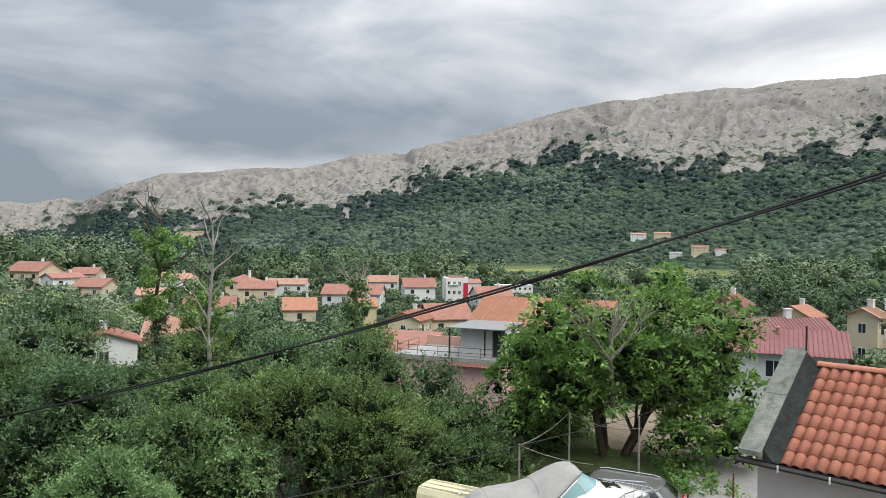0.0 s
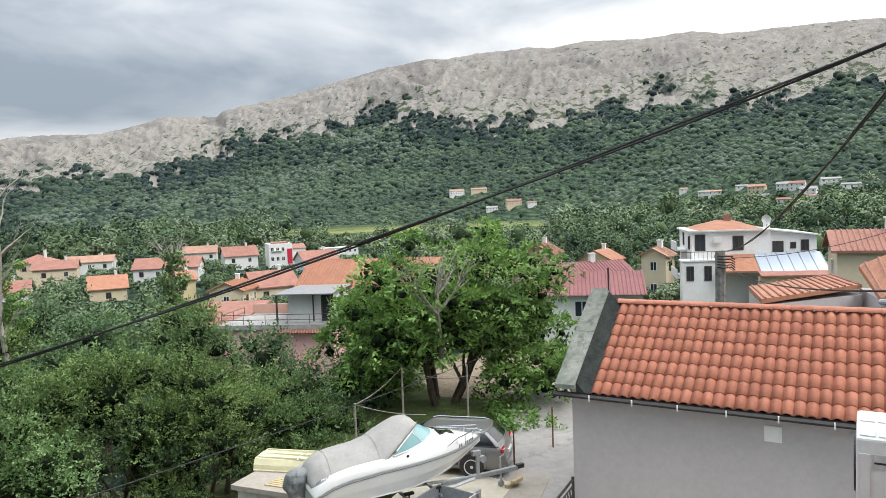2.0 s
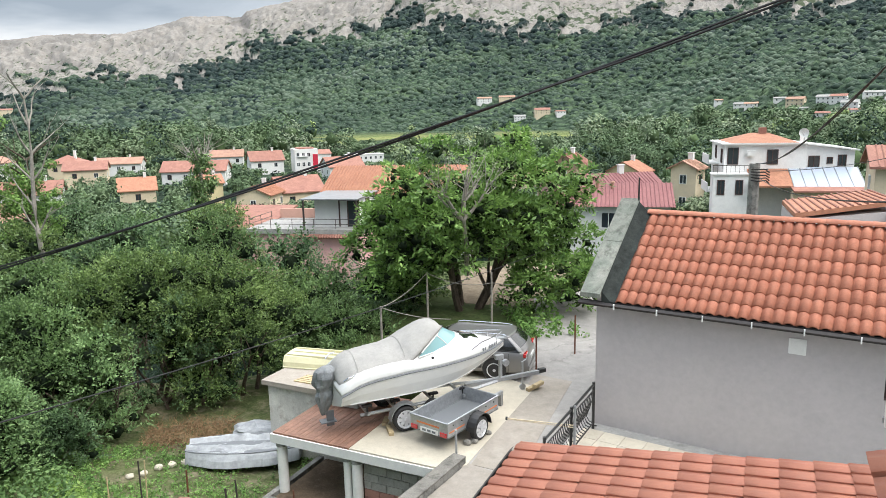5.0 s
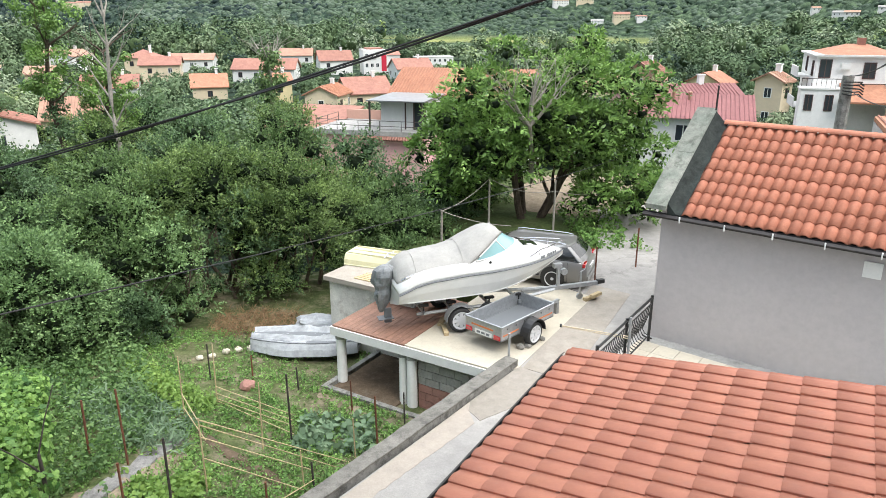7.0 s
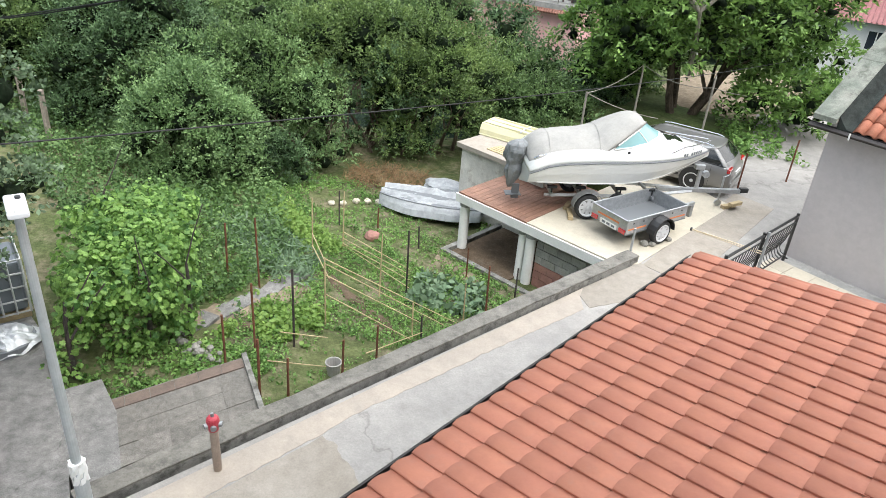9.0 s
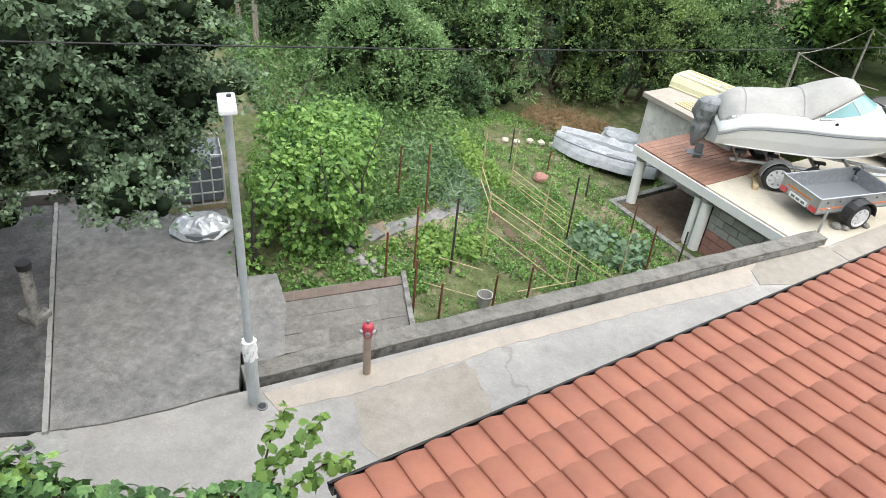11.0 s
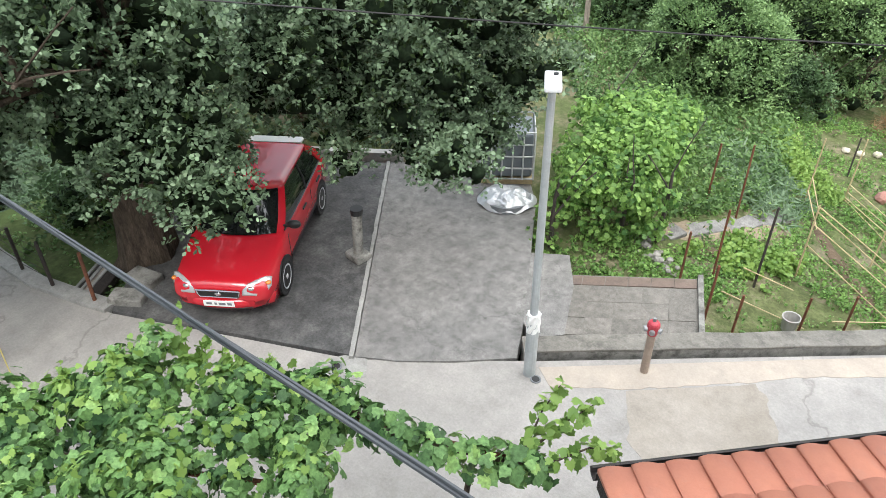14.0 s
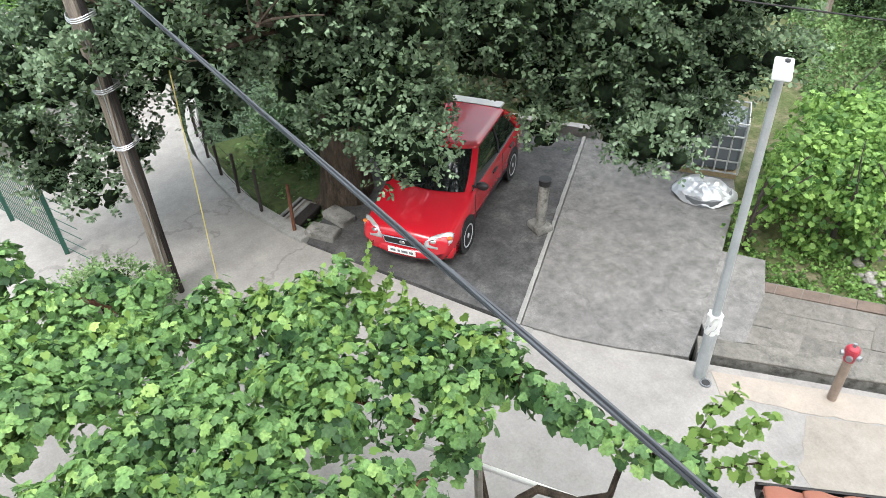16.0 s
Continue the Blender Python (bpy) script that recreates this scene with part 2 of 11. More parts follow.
M["plaster_salmon"] = mat("plaster_salmon", (0.62, 0.36, 0.28), (0.55, 0.33, 0.26), 0.5, 0.9, 0.15, 20, vary=0.05)
M["tile_orange"] = mat("tile_orange", (0.475, 0.186, 0.112), (0.400, 0.146, 0.088), 2.2, 0.75, 0.2, 50, vary=0.10, c3=(0.368, 0.193, 0.146), spots=0.35)
M["tile_clay"] = mat("tile_clay", (0.415, 0.162, 0.0986), (0.356, 0.131, 0.0856), 2.0, 0.72, 0.25, 50, vary=0.04, c3=(0.282, 0.175, 0.141), spots=0.2)
M["tile_far_orange"] = mat("tile_far_orange", (0.41, 0.190, 0.112), (0.34, 0.150, 0.090), 0.9, 0.8, 0.2, 9, vary=0.16)
M["tile_far_red"] = mat("tile_far_red", (0.34, 0.160, 0.115), (0.265, 0.122, 0.092), 0.9, 0.8, 0.2, 9, vary=0.16)
M["tile_far_pink"] = mat("tile_far_pink", (0.245, 0.0984, 0.0968), (0.204, 0.0816, 0.0816), 0.6, 0.8, 0.2, 9, vary=0.10)
M["tile_far_pale"] = mat("tile_far_pale", (0.43, 0.25, 0.17), (0.34, 0.19, 0.135), 0.6, 0.8, 0.2, 9, vary=0.14)
M["coping_green"] = mat("coping_green", (0.25, 0.25, 0.215), (0.155, 0.175, 0.145), 1.6, 0.9, 0.5, 40, vary=0.2, c3=(0.07, 0.075, 0.06), spots=0.7, c3pos=0.57)
M["flashing"] = mat("flashing", (0.035, 0.042, 0.038), (0.016, 0.018, 0.017), 4, 0.85, 0.4, 40, vary=0.2, spec=0.2)
M["gutter_brown"] = plain("gutter_brown", (0.022, 0.017, 0.016), 0.6)
M["steel_black"] = plain("steel_black", (0.02, 0.02, 0.02), 0.45)
M["steel_grey"] = mat("steel_grey", (0.36, 0.37, 0.38), (0.30, 0.31, 0.32), 3, 0.45, 0.1, 40, metal=0.75, vary=0.06)
M["galvanised"] = mat("galvanised", (0.46, 0.475, 0.49), (0.36, 0.375, 0.39), 9, 0.42, 0.05, 60, metal=0.7, vary=0.08)
M["lamp_paint"] = mat("lamp_paint", (0.446, 0.472, 0.479), (0.378, 0.405, 0.412), 3, 0.5, 0.1, 40, metal=0.3, vary=0.06)
M["rust"] = mat("rust", (0.17, 0.062, 0.03), (0.11, 0.045, 0.026), 6, 0.9, 0.4, 60, vary=0.2)
M["dark_iron"] = mat("dark_iron", (0.055, 0.04, 0.035), (0.035, 0.03, 0.028), 6, 0.8, 0.3, 60, vary=0.2)
M["wood_stick"] = mat("wood_stick", (0.504, 0.396, 0.228), (0.396, 0.306, 0.18), 5, 0.85, 0.3, 60, vary=0.15)
M["wood_pole"] = mat("wood_pole", (0.34, 0.285, 0.235), (0.20, 0.17, 0.145), 3, 0.9, 0.8, 22, vary=0.2, stretch=(6, 6, 0.5))
M["wood_dark"] = mat("wood_dark", (0.035, 0.026, 0.022), (0.02, 0.017, 0.015), 3, 0.9, 0.8, 22, vary=0.2, stretch=(6, 6, 0.5))
M["deck"] = mat("deck", (0.29, 0.155, 0.105), (0.215, 0.115, 0.08), 2.5, 0.7, 0.3, 30, vary=0.14, stretch=(1, 1, 1))
M["block_grey"] = mat("block_grey", (0.36, 0.345, 0.315), (0.28, 0.27, 0.25), 3, 0.95, 0.6, 50, vary=0.12)
M["block_red"] = mat("block_red", (0.34, 0.17, 0.135), (0.27, 0.14, 0.115), 3, 0.95, 0.5, 50, vary=0.12)
M["stone"] = mat("stone", (0.285, 0.270, 0.240), (0.180, 0.173, 0.158), 4, 0.95, 0.7, 25, vary=0.2)
M["soil"] = mat("soil", (0.145, 0.106, 0.072), (0.098, 0.072, 0.051), 1.2, 0.95, 0.8, 22, vary=0.22, c3=(0.204, 0.17, 0.128), spots=0.6, spec=0.1)
M["dry_soil"] = mat("dry_soil", (0.255, 0.205, 0.148), (0.185, 0.148, 0.106), 2.0, 0.95, 0.8, 26, vary=0.22, spec=0.1)
M["garden"] = mat("garden", (0.072, 0.098, 0.036), (0.118, 0.132, 0.058), 0.55, 0.95, 0.8, 16, vary=0.35, c3=(0.182, 0.150, 0.107), spots=0.8, c3pos=0.55, spec=0.1)
M["undergrowth"] = mat("undergrowth", (0.06, 0.09, 0.03), (0.08, 0.10, 0.04), 0.5, 0.95, 0.8, 9, vary=0.3, c3=(0.11, 0.09, 0.06), spots=0.5, spec=0.1)
M["bark"] = mat("bark", (0.13, 0.102, 0.0775), (0.0651, 0.0508, 0.0403), 2.5, 0.95, 1.0, 16, vary=0.3, stretch=(4, 4, 1), spec=0.1)
M["bark_pale"] = mat("bark_pale", (0.33, 0.30, 0.26), (0.24, 0.22, 0.19), 2, 0.95, 0.6, 14, vary=0.2)
M["gelcoat"] = mat("gelcoat", (0.681, 0.681, 0.653), (0.635, 0.635, 0.616), 1.0, 0.22, 0.0, 20, vary=0.02, coat=0.4)
M["canvas_grey"] = mat("canvas_grey", (0.352, 0.340, 0.316), (0.296, 0.288, 0.272), 2.0, 0.9, 0.3, 80, vary=0.06)
M["tarp_dark"] = mat("tarp_dark", (0.22, 0.23, 0.235), (0.13, 0.14, 0.145), 3, 0.5, 0.5, 12, vary=0.2)
M["tarp_silver"] = mat("tarp_silver", (0.392, 0.407, 0.416), (0.284, 0.294, 0.309), 2.2, 0.5, 0.5, 10, vary=0.14)
M["boat_yellow"] = mat("boat_yellow", (0.64, 0.60, 0.38), (0.56, 0.53, 0.35), 2, 0.5, 0.1, 30, vary=0.05)
M["red_paint"] = plain("red_paint", (0.52, 0.012, 0.024), 0.26, 0.0, 0.8)
M["grey_paint"] = plain("grey_paint", (0.21, 0.205, 0.20), 0.28, 0.35, 0.8)
M["black_plastic"] = plain("black_plastic", (0.018, 0.018, 0.019), 0.45)
M["rubber"] = mat("rubber", (0.022, 0.022, 0.022), (0.03, 0.03, 0.03), 6, 0.8, 0.2, 40)
M["chrome"] = plain("chrome", (0.7, 0.7, 0.72), 0.15, 1.0)
M["alloy"] = plain("alloy", (0.62, 0.63, 0.65), 0.4, 0.2)
M["alloy_dark"] = plain("alloy_dark", (0.26, 0.27, 0.28), 0.45, 0.2)
M["car_glass"] = plain("car_glass", (0.012, 0.014, 0.014), 0.05, 0.0, 0.6)
M["lens_clear"] = plain("lens_clear", (0.52, 0.53, 0.54), 0.08, 0.35, 1.0)
M["lens_red"] = plain("lens_red", (0.45, 0.012, 0.015), 0.15, 0, 1.0)
M["lens_orange"] = plain("lens_orange", (0.7, 0.20, 0.03), 0.15, 0, 1.0)
M["plate_white"] = plain("plate_white", (0.78, 0.78, 0.76), 0.4)
M["ink"] = plain("ink", (0.03, 0.03, 0.04), 0.6)
M["ink_grey"] = plain("ink_grey", (0.16, 0.17, 0.18), 0.6)
M["orange_tape"] = plain("orange_tape", (0.62, 0.20, 0.07), 0.5)
M["white_plastic"] = mat("white_plastic", (0.78, 0.78, 0.75), (0.72, 0.72, 0.70), 2, 0.45, 0.0, 30, vary=0.03)
M["led_white"] = plain("led_white", (0.80, 0.82, 0.84), 0.4)
M["hydrant_red"] = mat("hydrant_red", (0.42, 0.04, 0.06), (0.36, 0.035, 0.05), 5, 0.45, 0.1, 40, vary=0.08)
M["hydrant_post"] = mat("hydrant_post", (0.34, 0.27, 0.22), (0.27, 0.215, 0.18), 4, 0.55, 0.1, 40, metal=0.3, vary=0.08)
M["cable_black"] = plain("cable_black", (0.012, 0.012, 0.012), 0.6)
M["cable_grey"] = mat("cable_grey", (0.085, 0.09, 0.098), (0.06, 0.065, 0.07), 3, 0.5, 0.1, 60, vary=0.08)
M["cable_yellow"] = plain("cable_yellow", (0.50, 0.43, 0.16), 0.6)
M["pipe_white"] = plain("pipe_white", (0.75, 0.74, 0.70), 0.4)
M["soffit_brown"] = mat("soffit_brown", (0.27, 0.20, 0.145), (0.23, 0.17, 0.125), 1.5, 0.8, 0.1, 30, vary=0.05)
M["foil"] = mat("foil", (0.60, 0.61, 0.62), (0.50, 0.51, 0.52), 3, 0.48, 0.6, 9, metal=0.6, vary=0.08)
M["tank_plastic"] = plain("tank_plastic", (0.16, 0.18, 0.20), 0.4)
M["cage_zinc"] = mat("cage_zinc", (0.62, 0.63, 0.63), (0.52, 0.53, 0.54), 4, 0.5, 0.1, 40, metal=0.2, vary=0.06)
M["shutter_dark"] = plain("shutter_dark", (0.07, 0.035, 0.03), 0.6)
M["win_glass"] = plain("win_glass", (0.035, 0.042, 0.05), 0.06, 0.0, 0.5)
M["glazing"] = plain("glazing", (0.42, 0.47, 0.54), 0.25)
M["railing_green"] = plain("railing_green", (0.02, 0.085, 0.06), 0.5)
M["railing_brown"] = plain("railing_brown", (0.06, 0.045, 0.04), 0.5)
M["banner_red"] = plain("banner_red", (0.55, 0.02, 0.05), 0.6)
M["dry_grass"] = mat("dry_grass", (0.26, 0.17, 0.085), (0.19, 0.11, 0.06), 3, 0.95, 0.5, 30, vary=0.25)
M["leaf_oak"] = leaf_mat("leaf_oak", (0.0316, 0.056, 0.0298), (0.223, 0.319, 0.189), (0.323, 0.411, 0.262), 0.4, 0.14)
M["leaf_bush"] = leaf_mat("leaf_bush", (0.026, 0.054, 0.020), (0.205, 0.320, 0.118), (0.33, 0.45, 0.18), 0.45, 0.2)
M["leaf_bush_warm"] = leaf_mat("leaf_bush_warm", (0.030, 0.060, 0.018), (0.230, 0.335, 0.108), (0.37, 0.46, 0.16), 0.45, 0.2)
M["leaf_bush_cool"] = leaf_mat("leaf_bush_cool", (0.022, 0.048, 0.022), (0.165, 0.270, 0.122), (0.28, 0.39, 0.18), 0.45, 0.2)
M["leaf_bush_light"] = leaf_mat("leaf_bush_light", (0.0688, 0.13, 0.0543), (0.263, 0.405, 0.163), (0.405, 0.539, 0.243), 0.5, 0.16)
M["leaf_walnut"] = leaf_mat("leaf_walnut", (0.052, 0.115, 0.030), (0.265, 0.430, 0.112), (0.33, 0.50, 0.135), 0.42, 0.26)
M["leaf_vine"] = leaf_mat("leaf_vine", (0.026, 0.066, 0.024), (0.165, 0.300, 0.098), (0.34, 0.49, 0.14), 0.52, 0.25, 1.7, (0.16, 0.66, 0.95), 0.32)
M["leaf_young"] = leaf_mat("leaf_young", (0.146, 0.258, 0.0645), (0.292, 0.43, 0.112), (0.396, 0.499, 0.172), 0.45, 0.4, 1.5)
M["leaf_grape"] = leaf_mat("leaf_grape", (0.064, 0.151, 0.041), (0.297, 0.476, 0.128), (0.448, 0.614, 0.192), 0.5, 0.4, 1.8, (0.192, 0.819, 1.18), 0.25)
M["leaf_far"] = tree_mat("leaf_far", 1.2)
# haze over the far slope is put into the leaf colour as extra blue
M["leaf_slope_haze"] = tree_mat("leaf_slope_haze", 0.72, 0.08, 1.28)
M["weeds"] = leaf_mat("weeds", (0.0576, 0.128, 0.0358), (0.237, 0.403, 0.109), (0.397, 0.538, 0.179), 0.55, 0.3)
M["weeds_rank"] = leaf_mat("weeds_rank", (0.040, 0.088, 0.030), (0.175, 0.290, 0.100), (0.28, 0.39, 0.14), 0.55, 0.3)
M["weeds_grey"] = leaf_mat("weeds_grey", (0.108, 0.174, 0.102), (0.216, 0.3, 0.186), (0.324, 0.396, 0.276), 0.7, 0.25)

M["screen_tint"] = mat("screen_tint", (0.25, 0.42, 0.43), (0.23, 0.40, 0.41), 1, 0.08, 0, 10, vary=0.02, coat=0.6)
# near-black greens: the shade inside crowns, put into the colour
M["leaf_crown_shade"] = leaf_mat("leaf_crown_shade", (0.012, 0.022, 0.008), (0.05, 0.08, 0.028), None, 0.6, 0.12)
M["crown_shade_green"] = mat("crown_shade_green", (0.013, 0.022, 0.010), (0.006, 0.011, 0.006), 1.5, 0.95, 1.0, 14, vary=0.4, spec=0.1)
M["far_green"] = mat("far_green", (0.101, 0.151, 0.0648), (0.0527, 0.081, 0.0405), 0.09, 0.95, 1.0, 1.2, vary=0.3, spec=0.1)
M["coping_grey"] = mat("coping_grey", (0.196, 0.183, 0.160), (0.140, 0.132, 0.116), 1.6, 0.92, 0.5, 34, vary=0.18, c3=(0.066, 0.062, 0.054), spots=0.65, c3pos=0.56)
M["shed_render"] = mat("shed_render", (0.700, 0.675, 0.613), (0.525, 0.500, 0.456), 1.2, 0.95, 0.5, 26, vary=0.12, c3=(0.275, 0.213, 0.163), spots=0.6, c3pos=0.6)


# ---- building tools ----
def finish(bm, name, material, smooth=False):
    me = bpy.data.meshes.new(name)
    bmesh.ops.recalc_face_normals(bm, faces=bm.faces)
    bm.to_mesh(me)
    bm.free()
    me.materials.append(material)
    if smooth:
        me.polygons.foreach_set("use_smooth", [True] * len(me.polygons))
    return me


def part(name, bm, material, parent=None, label="", smooth=False):
    """Links a bmesh as one mesh object under a thing or a part."""
    ob = new(name, finish(bm, name, material, smooth))
    if parent:
        ob.parent = parent
    if label:
        ob["label"] = label
    return ob


def thing(name, label, category, group="", m=None, kind=""):
    ob = new(name)
    ob.empty_display_size = 0.2
    tagged(ob, label, category, group, kind)
    if m is not None:
        ob.matrix_world = m
    return ob


def B():
    return bmesh.new()


def box(bm, x0, y0, z0, x1, y1, z1, bevel=0.0, m=None):
    r = bmesh.ops.create_cube(bm, size=1)
    vs = r["verts"]
    t = Matrix.LocRotScale(((x0 + x1) / 2, (y0 + y1) / 2, (z0 + z1) / 2), None, (abs(x1 - x0), abs(y1 - y0), abs(z1 - z0)))
    bmesh.ops.transform(bm, matrix=t, verts=vs)
    if bevel:
        es = list({e for v in vs for e in v.link_edges})
        vs = list({v for f in bmesh.ops.bevel(bm, geom=es, offset=bevel, segments=2, affect="EDGES", profile=0.5)["faces"] for v in f.verts} | {v for v in vs if v.is_valid})
    if m is not None:
        bmesh.ops.transform(bm, matrix=m, verts=vs)
    return bm


def rod(bm, a, b, r0, r1=None, n=8, cap=True):
    a, b = Vector(a), Vector(b)
    r1 = r0 if r1 is None else r1
    d = b - a
    q = d.to_track_quat("Z", "Y").to_matrix().to_4x4()
    bmesh.ops.create_cone(bm, cap_ends=cap, segments=n, radius1=max(r0, 1e-4), radius2=max(r1, 1e-4), depth=d.length, matrix=Matrix.Translation((a + b) / 2) @ q)
    return bm


def tube(bm, pts, r, n=6):
    """A bent pipe through points; r is a number or one radius a point."""
    pts = [Vector(p) for p in pts]
    rs = r if hasattr(r, "__len__") else [r] * len(pts)
    rings = []
    for i, p in enumerate(pts):
        d = (pts[min(i + 1, len(pts) - 1)] - pts[max(i - 1, 0)]).normalized()
        q = d.to_track_quat("Z", "Y")
        rings.append([bm.verts.new(p + q @ Vector((math.cos(2 * math.pi * k / n) * rs[i], math.sin(2 * math.pi * k / n) * rs[i], 0))) for k in range(n)])
    for a, b in zip(rings, rings[1:]):
        for k in range(n):
            bm.faces.new((a[k], a[(k + 1) % n], b[(k + 1) % n], b[k]))
    bm.faces.new(rings[0][::-1])
    bm.faces.new(rings[-1])
    return bm


def prism(bm, poly, z0, z1):
    """An upright block over a polygon; z0 and z1 are numbers or functions of (x, y)."""
    f0 = z0 if callable(z0) else (lambda x, y: z0)
    f1 = z1 if callable(z1) else (lambda x, y: z1)
    lo = [bm.verts.new((x, y, f0(x, y))) for x, y in poly]
    hi = [bm.verts.new((x, y, f1(x, y))) for x, y in poly]
    n = len(poly)
    bm.faces.new(hi)
    bm.faces.new(lo[::-1])
    for k in range(n):
        bm.faces.new((lo[k], lo[(k + 1) % n], hi[(k + 1) % n], hi[k]))
    return bm


def loft(bm, sections, close=True, caps=True):
    """Skins a list of rings that have the same number of points."""
    rings = [[bm.verts.new(p) for p in s] for s in sections]
    n = len(rings[0])
    for a, b in zip(rings, rings[1:]):
        for k in range(n if close else n - 1):
            bm.faces.new((a[k], a[(k + 1) % n], b[(k + 1) % n], b[k]))
    if caps and close:
        bm.faces.new(rings[0][::-1])
        bm.faces.new(rings[-1])
    return rings


def disc(bm, c, axis, r, thick, n=16):
    c, axis = Vector(c), Vector(axis).normalized()
    return rod(bm, c - axis * thick / 2, c + axis * thick / 2, r, r, n)


def np_mesh(name, verts, faces, material, smooth=False):
    """A mesh from numpy arrays: verts (n, 3), faces (m, 3 or 4)."""
    me = bpy.data.meshes.new(name)
    verts, faces = np.asarray(verts, np.float32), np.asarray(faces, np.int32)
    k = faces.shape[1]
    me.vertices.add(len(verts))
    me.vertices.foreach_set("co", verts.ravel())
    me.loops.add(faces.size)
    me.loops.foreach_set("vertex_index", faces.ravel())
    me.polygons.add(len(faces))
    me.polygons.foreach_set("loop_start", np.arange(0, faces.size, k, dtype=np.int32))
    me.polygons.foreach_set("loop_total", np.full(len(faces), k, np.int32))
    if smooth:
        me.polygons.foreach_set("use_smooth", np.ones(len(faces), bool))
    me.update(calc_edges=True)
    me.materials.append(material)
    return me


def interp(v, xs, ys):
    return float(np.interp(v, xs, ys))

# ---- terrain, mountain and sea ----
def hash2(i, j, seed):
    h = (i * 374761393 + j * 668265263 + seed * 974634777) & 0xFFFFFFFF
    h = ((h ^ (h >> 13)) * 1274126177) & 0xFFFFFFFF
    return ((h ^ (h >> 16)) & 0xFFFF) / 65535.0


def vnoise(x, y, seed=0):
    """Smooth value noise, 0 to 1, on arrays."""
    x, y = np.asarray(x, float), np.asarray(y, float)
    i, j = np.floor(x).astype(np.int64), np.floor(y).astype(np.int64)
    u, v = x - i, y - j
    u, v = u * u * (3 - 2 * u), v * v * (3 - 2 * v)
    a = hash2(i, j, seed) * (1 - u) + hash2(i + 1, j, seed) * u
    b = hash2(i, j + 1, seed) * (1 - u) + hash2(i + 1, j + 1, seed) * u
    return a * (1 - v) + b * v


def fbm(x, y, seed=0, octaves=5, gain=0.5):
    total, amp, norm = 0, 1.0, 0.0
    for k in range(octaves):
        total = total + amp * vnoise(x * 2 ** k, y * 2 ** k, seed + k)
        norm += amp
        amp *= gain
    return total / norm


def steps(v, xs, ys):
    return np.interp(v, xs[::-1], ys[::-1]) if xs[0] > xs[-1] else np.interp(v, xs, ys)


# the mountain's skyline and tree line by azimuth (degrees left of +y), as elevations from the balcony
SKY_AZ = [180, 75, 36, 32, 30.5, 30.0, 28.3, 27.0, 25.0, 21.55, 17.9, 14.8, 11.1, 6.6, 3.0, 2.6, -2.0, -6.5, -9.65, -13.4, -15.1, -17.4, -21.4, -23.2, -25.8, -30, -33.5, -36.5, -40.6, -43.4, -48.2, -70, -180]
SKY_EL = [3, 3, 2.9, 2.8, 2.61, 2.7, 3.15, 2.9, 4.0, 5.2, 5.54, 5.97, 6.05, 7.33, 7.41, 7.8, 8.77, 10.0, 10.83, 11.5, 11.4, 11.7, 11.93, 11.75, 12.1, 11.87, 12.05, 11.6, 11.53, 11.48, 11.04, 9, 3]
WOOD_AZ = [180, 32, 30, 27, 25, 22, 19, 17, 14, 12.4, 9.6, 7.4, 5.3, 3.8, 0.1, -5.2, -9.7, -13.2, -16.2, -22, -26, -31, -38.5, -45, -49, -180]
WOOD_EL = [2, 0.5, 1.2, 2.3, 2.75, 2.45, 2.4, 2.7, 2.85, 3.6, 3.4, 3.75, 4.35, 4.95, 6.2, 6.4, 7.75, 7.85, 7, 6.6, 6.8, 8.2, 6.9, 8, 7, 3]
FOOT_AZ, FOOT_D = [180, 40, 28, 25, 15, 0, -25, -40, -60, -180], [900, 3900, 3700, 2700, 1500, 1000, 850, 560, 500, 600]
RIDGE_AZ, RIDGE_D = [180, 40, 28, 25, 12, 0, -13, -50, -180], [2200, 4650, 4450, 4000, 3300, 2800, 2450, 2300, 2200]


def low_ground(az, d):
    """Height of the land between the house and the mountain's foot."""
    front = steps(d, [0, 15, 24, 32, 50, 90, 150, 300, 600, 900, 4000], [-2.6, -2.6, -2.3, -3.2, -4.8, -7.2, -8.2, -9.6, -12.5, -15, -15])
    side = steps(d, [0, 15, 60, 300, 4000], [-2.6, -2.2, -2.0, -6, -10])
    w = np.clip((np.abs(az + 8) - 48) / 14, 0, 1)
    z = front * (1 - w) + side * w
    bay = np.clip((az - 23) / 4, 0, 1) * np.clip((d - 500) / 500, 0, 1) * np.clip((75 - az) / 10, 0, 1)
    rise = np.clip((-25 - az) / 20, 0, 1) * np.clip((d - 250) / 400, 0, 1) * np.clip((az + 80) / 10, 0, 1)
    z = z + 4.6 * np.clip((az - 14) / 15, 0, 1) * np.clip((d - 60) / 120, 0, 1) * np.clip((420 - d) / 150, 0, 1) + 3.0 * np.clip((-12 - az) / 12, 0, 1) * np.clip((d - 60) / 50, 0, 1) * np.clip((330 - d) / 130, 0, 1)
    return z - 12 * bay + 22 * rise


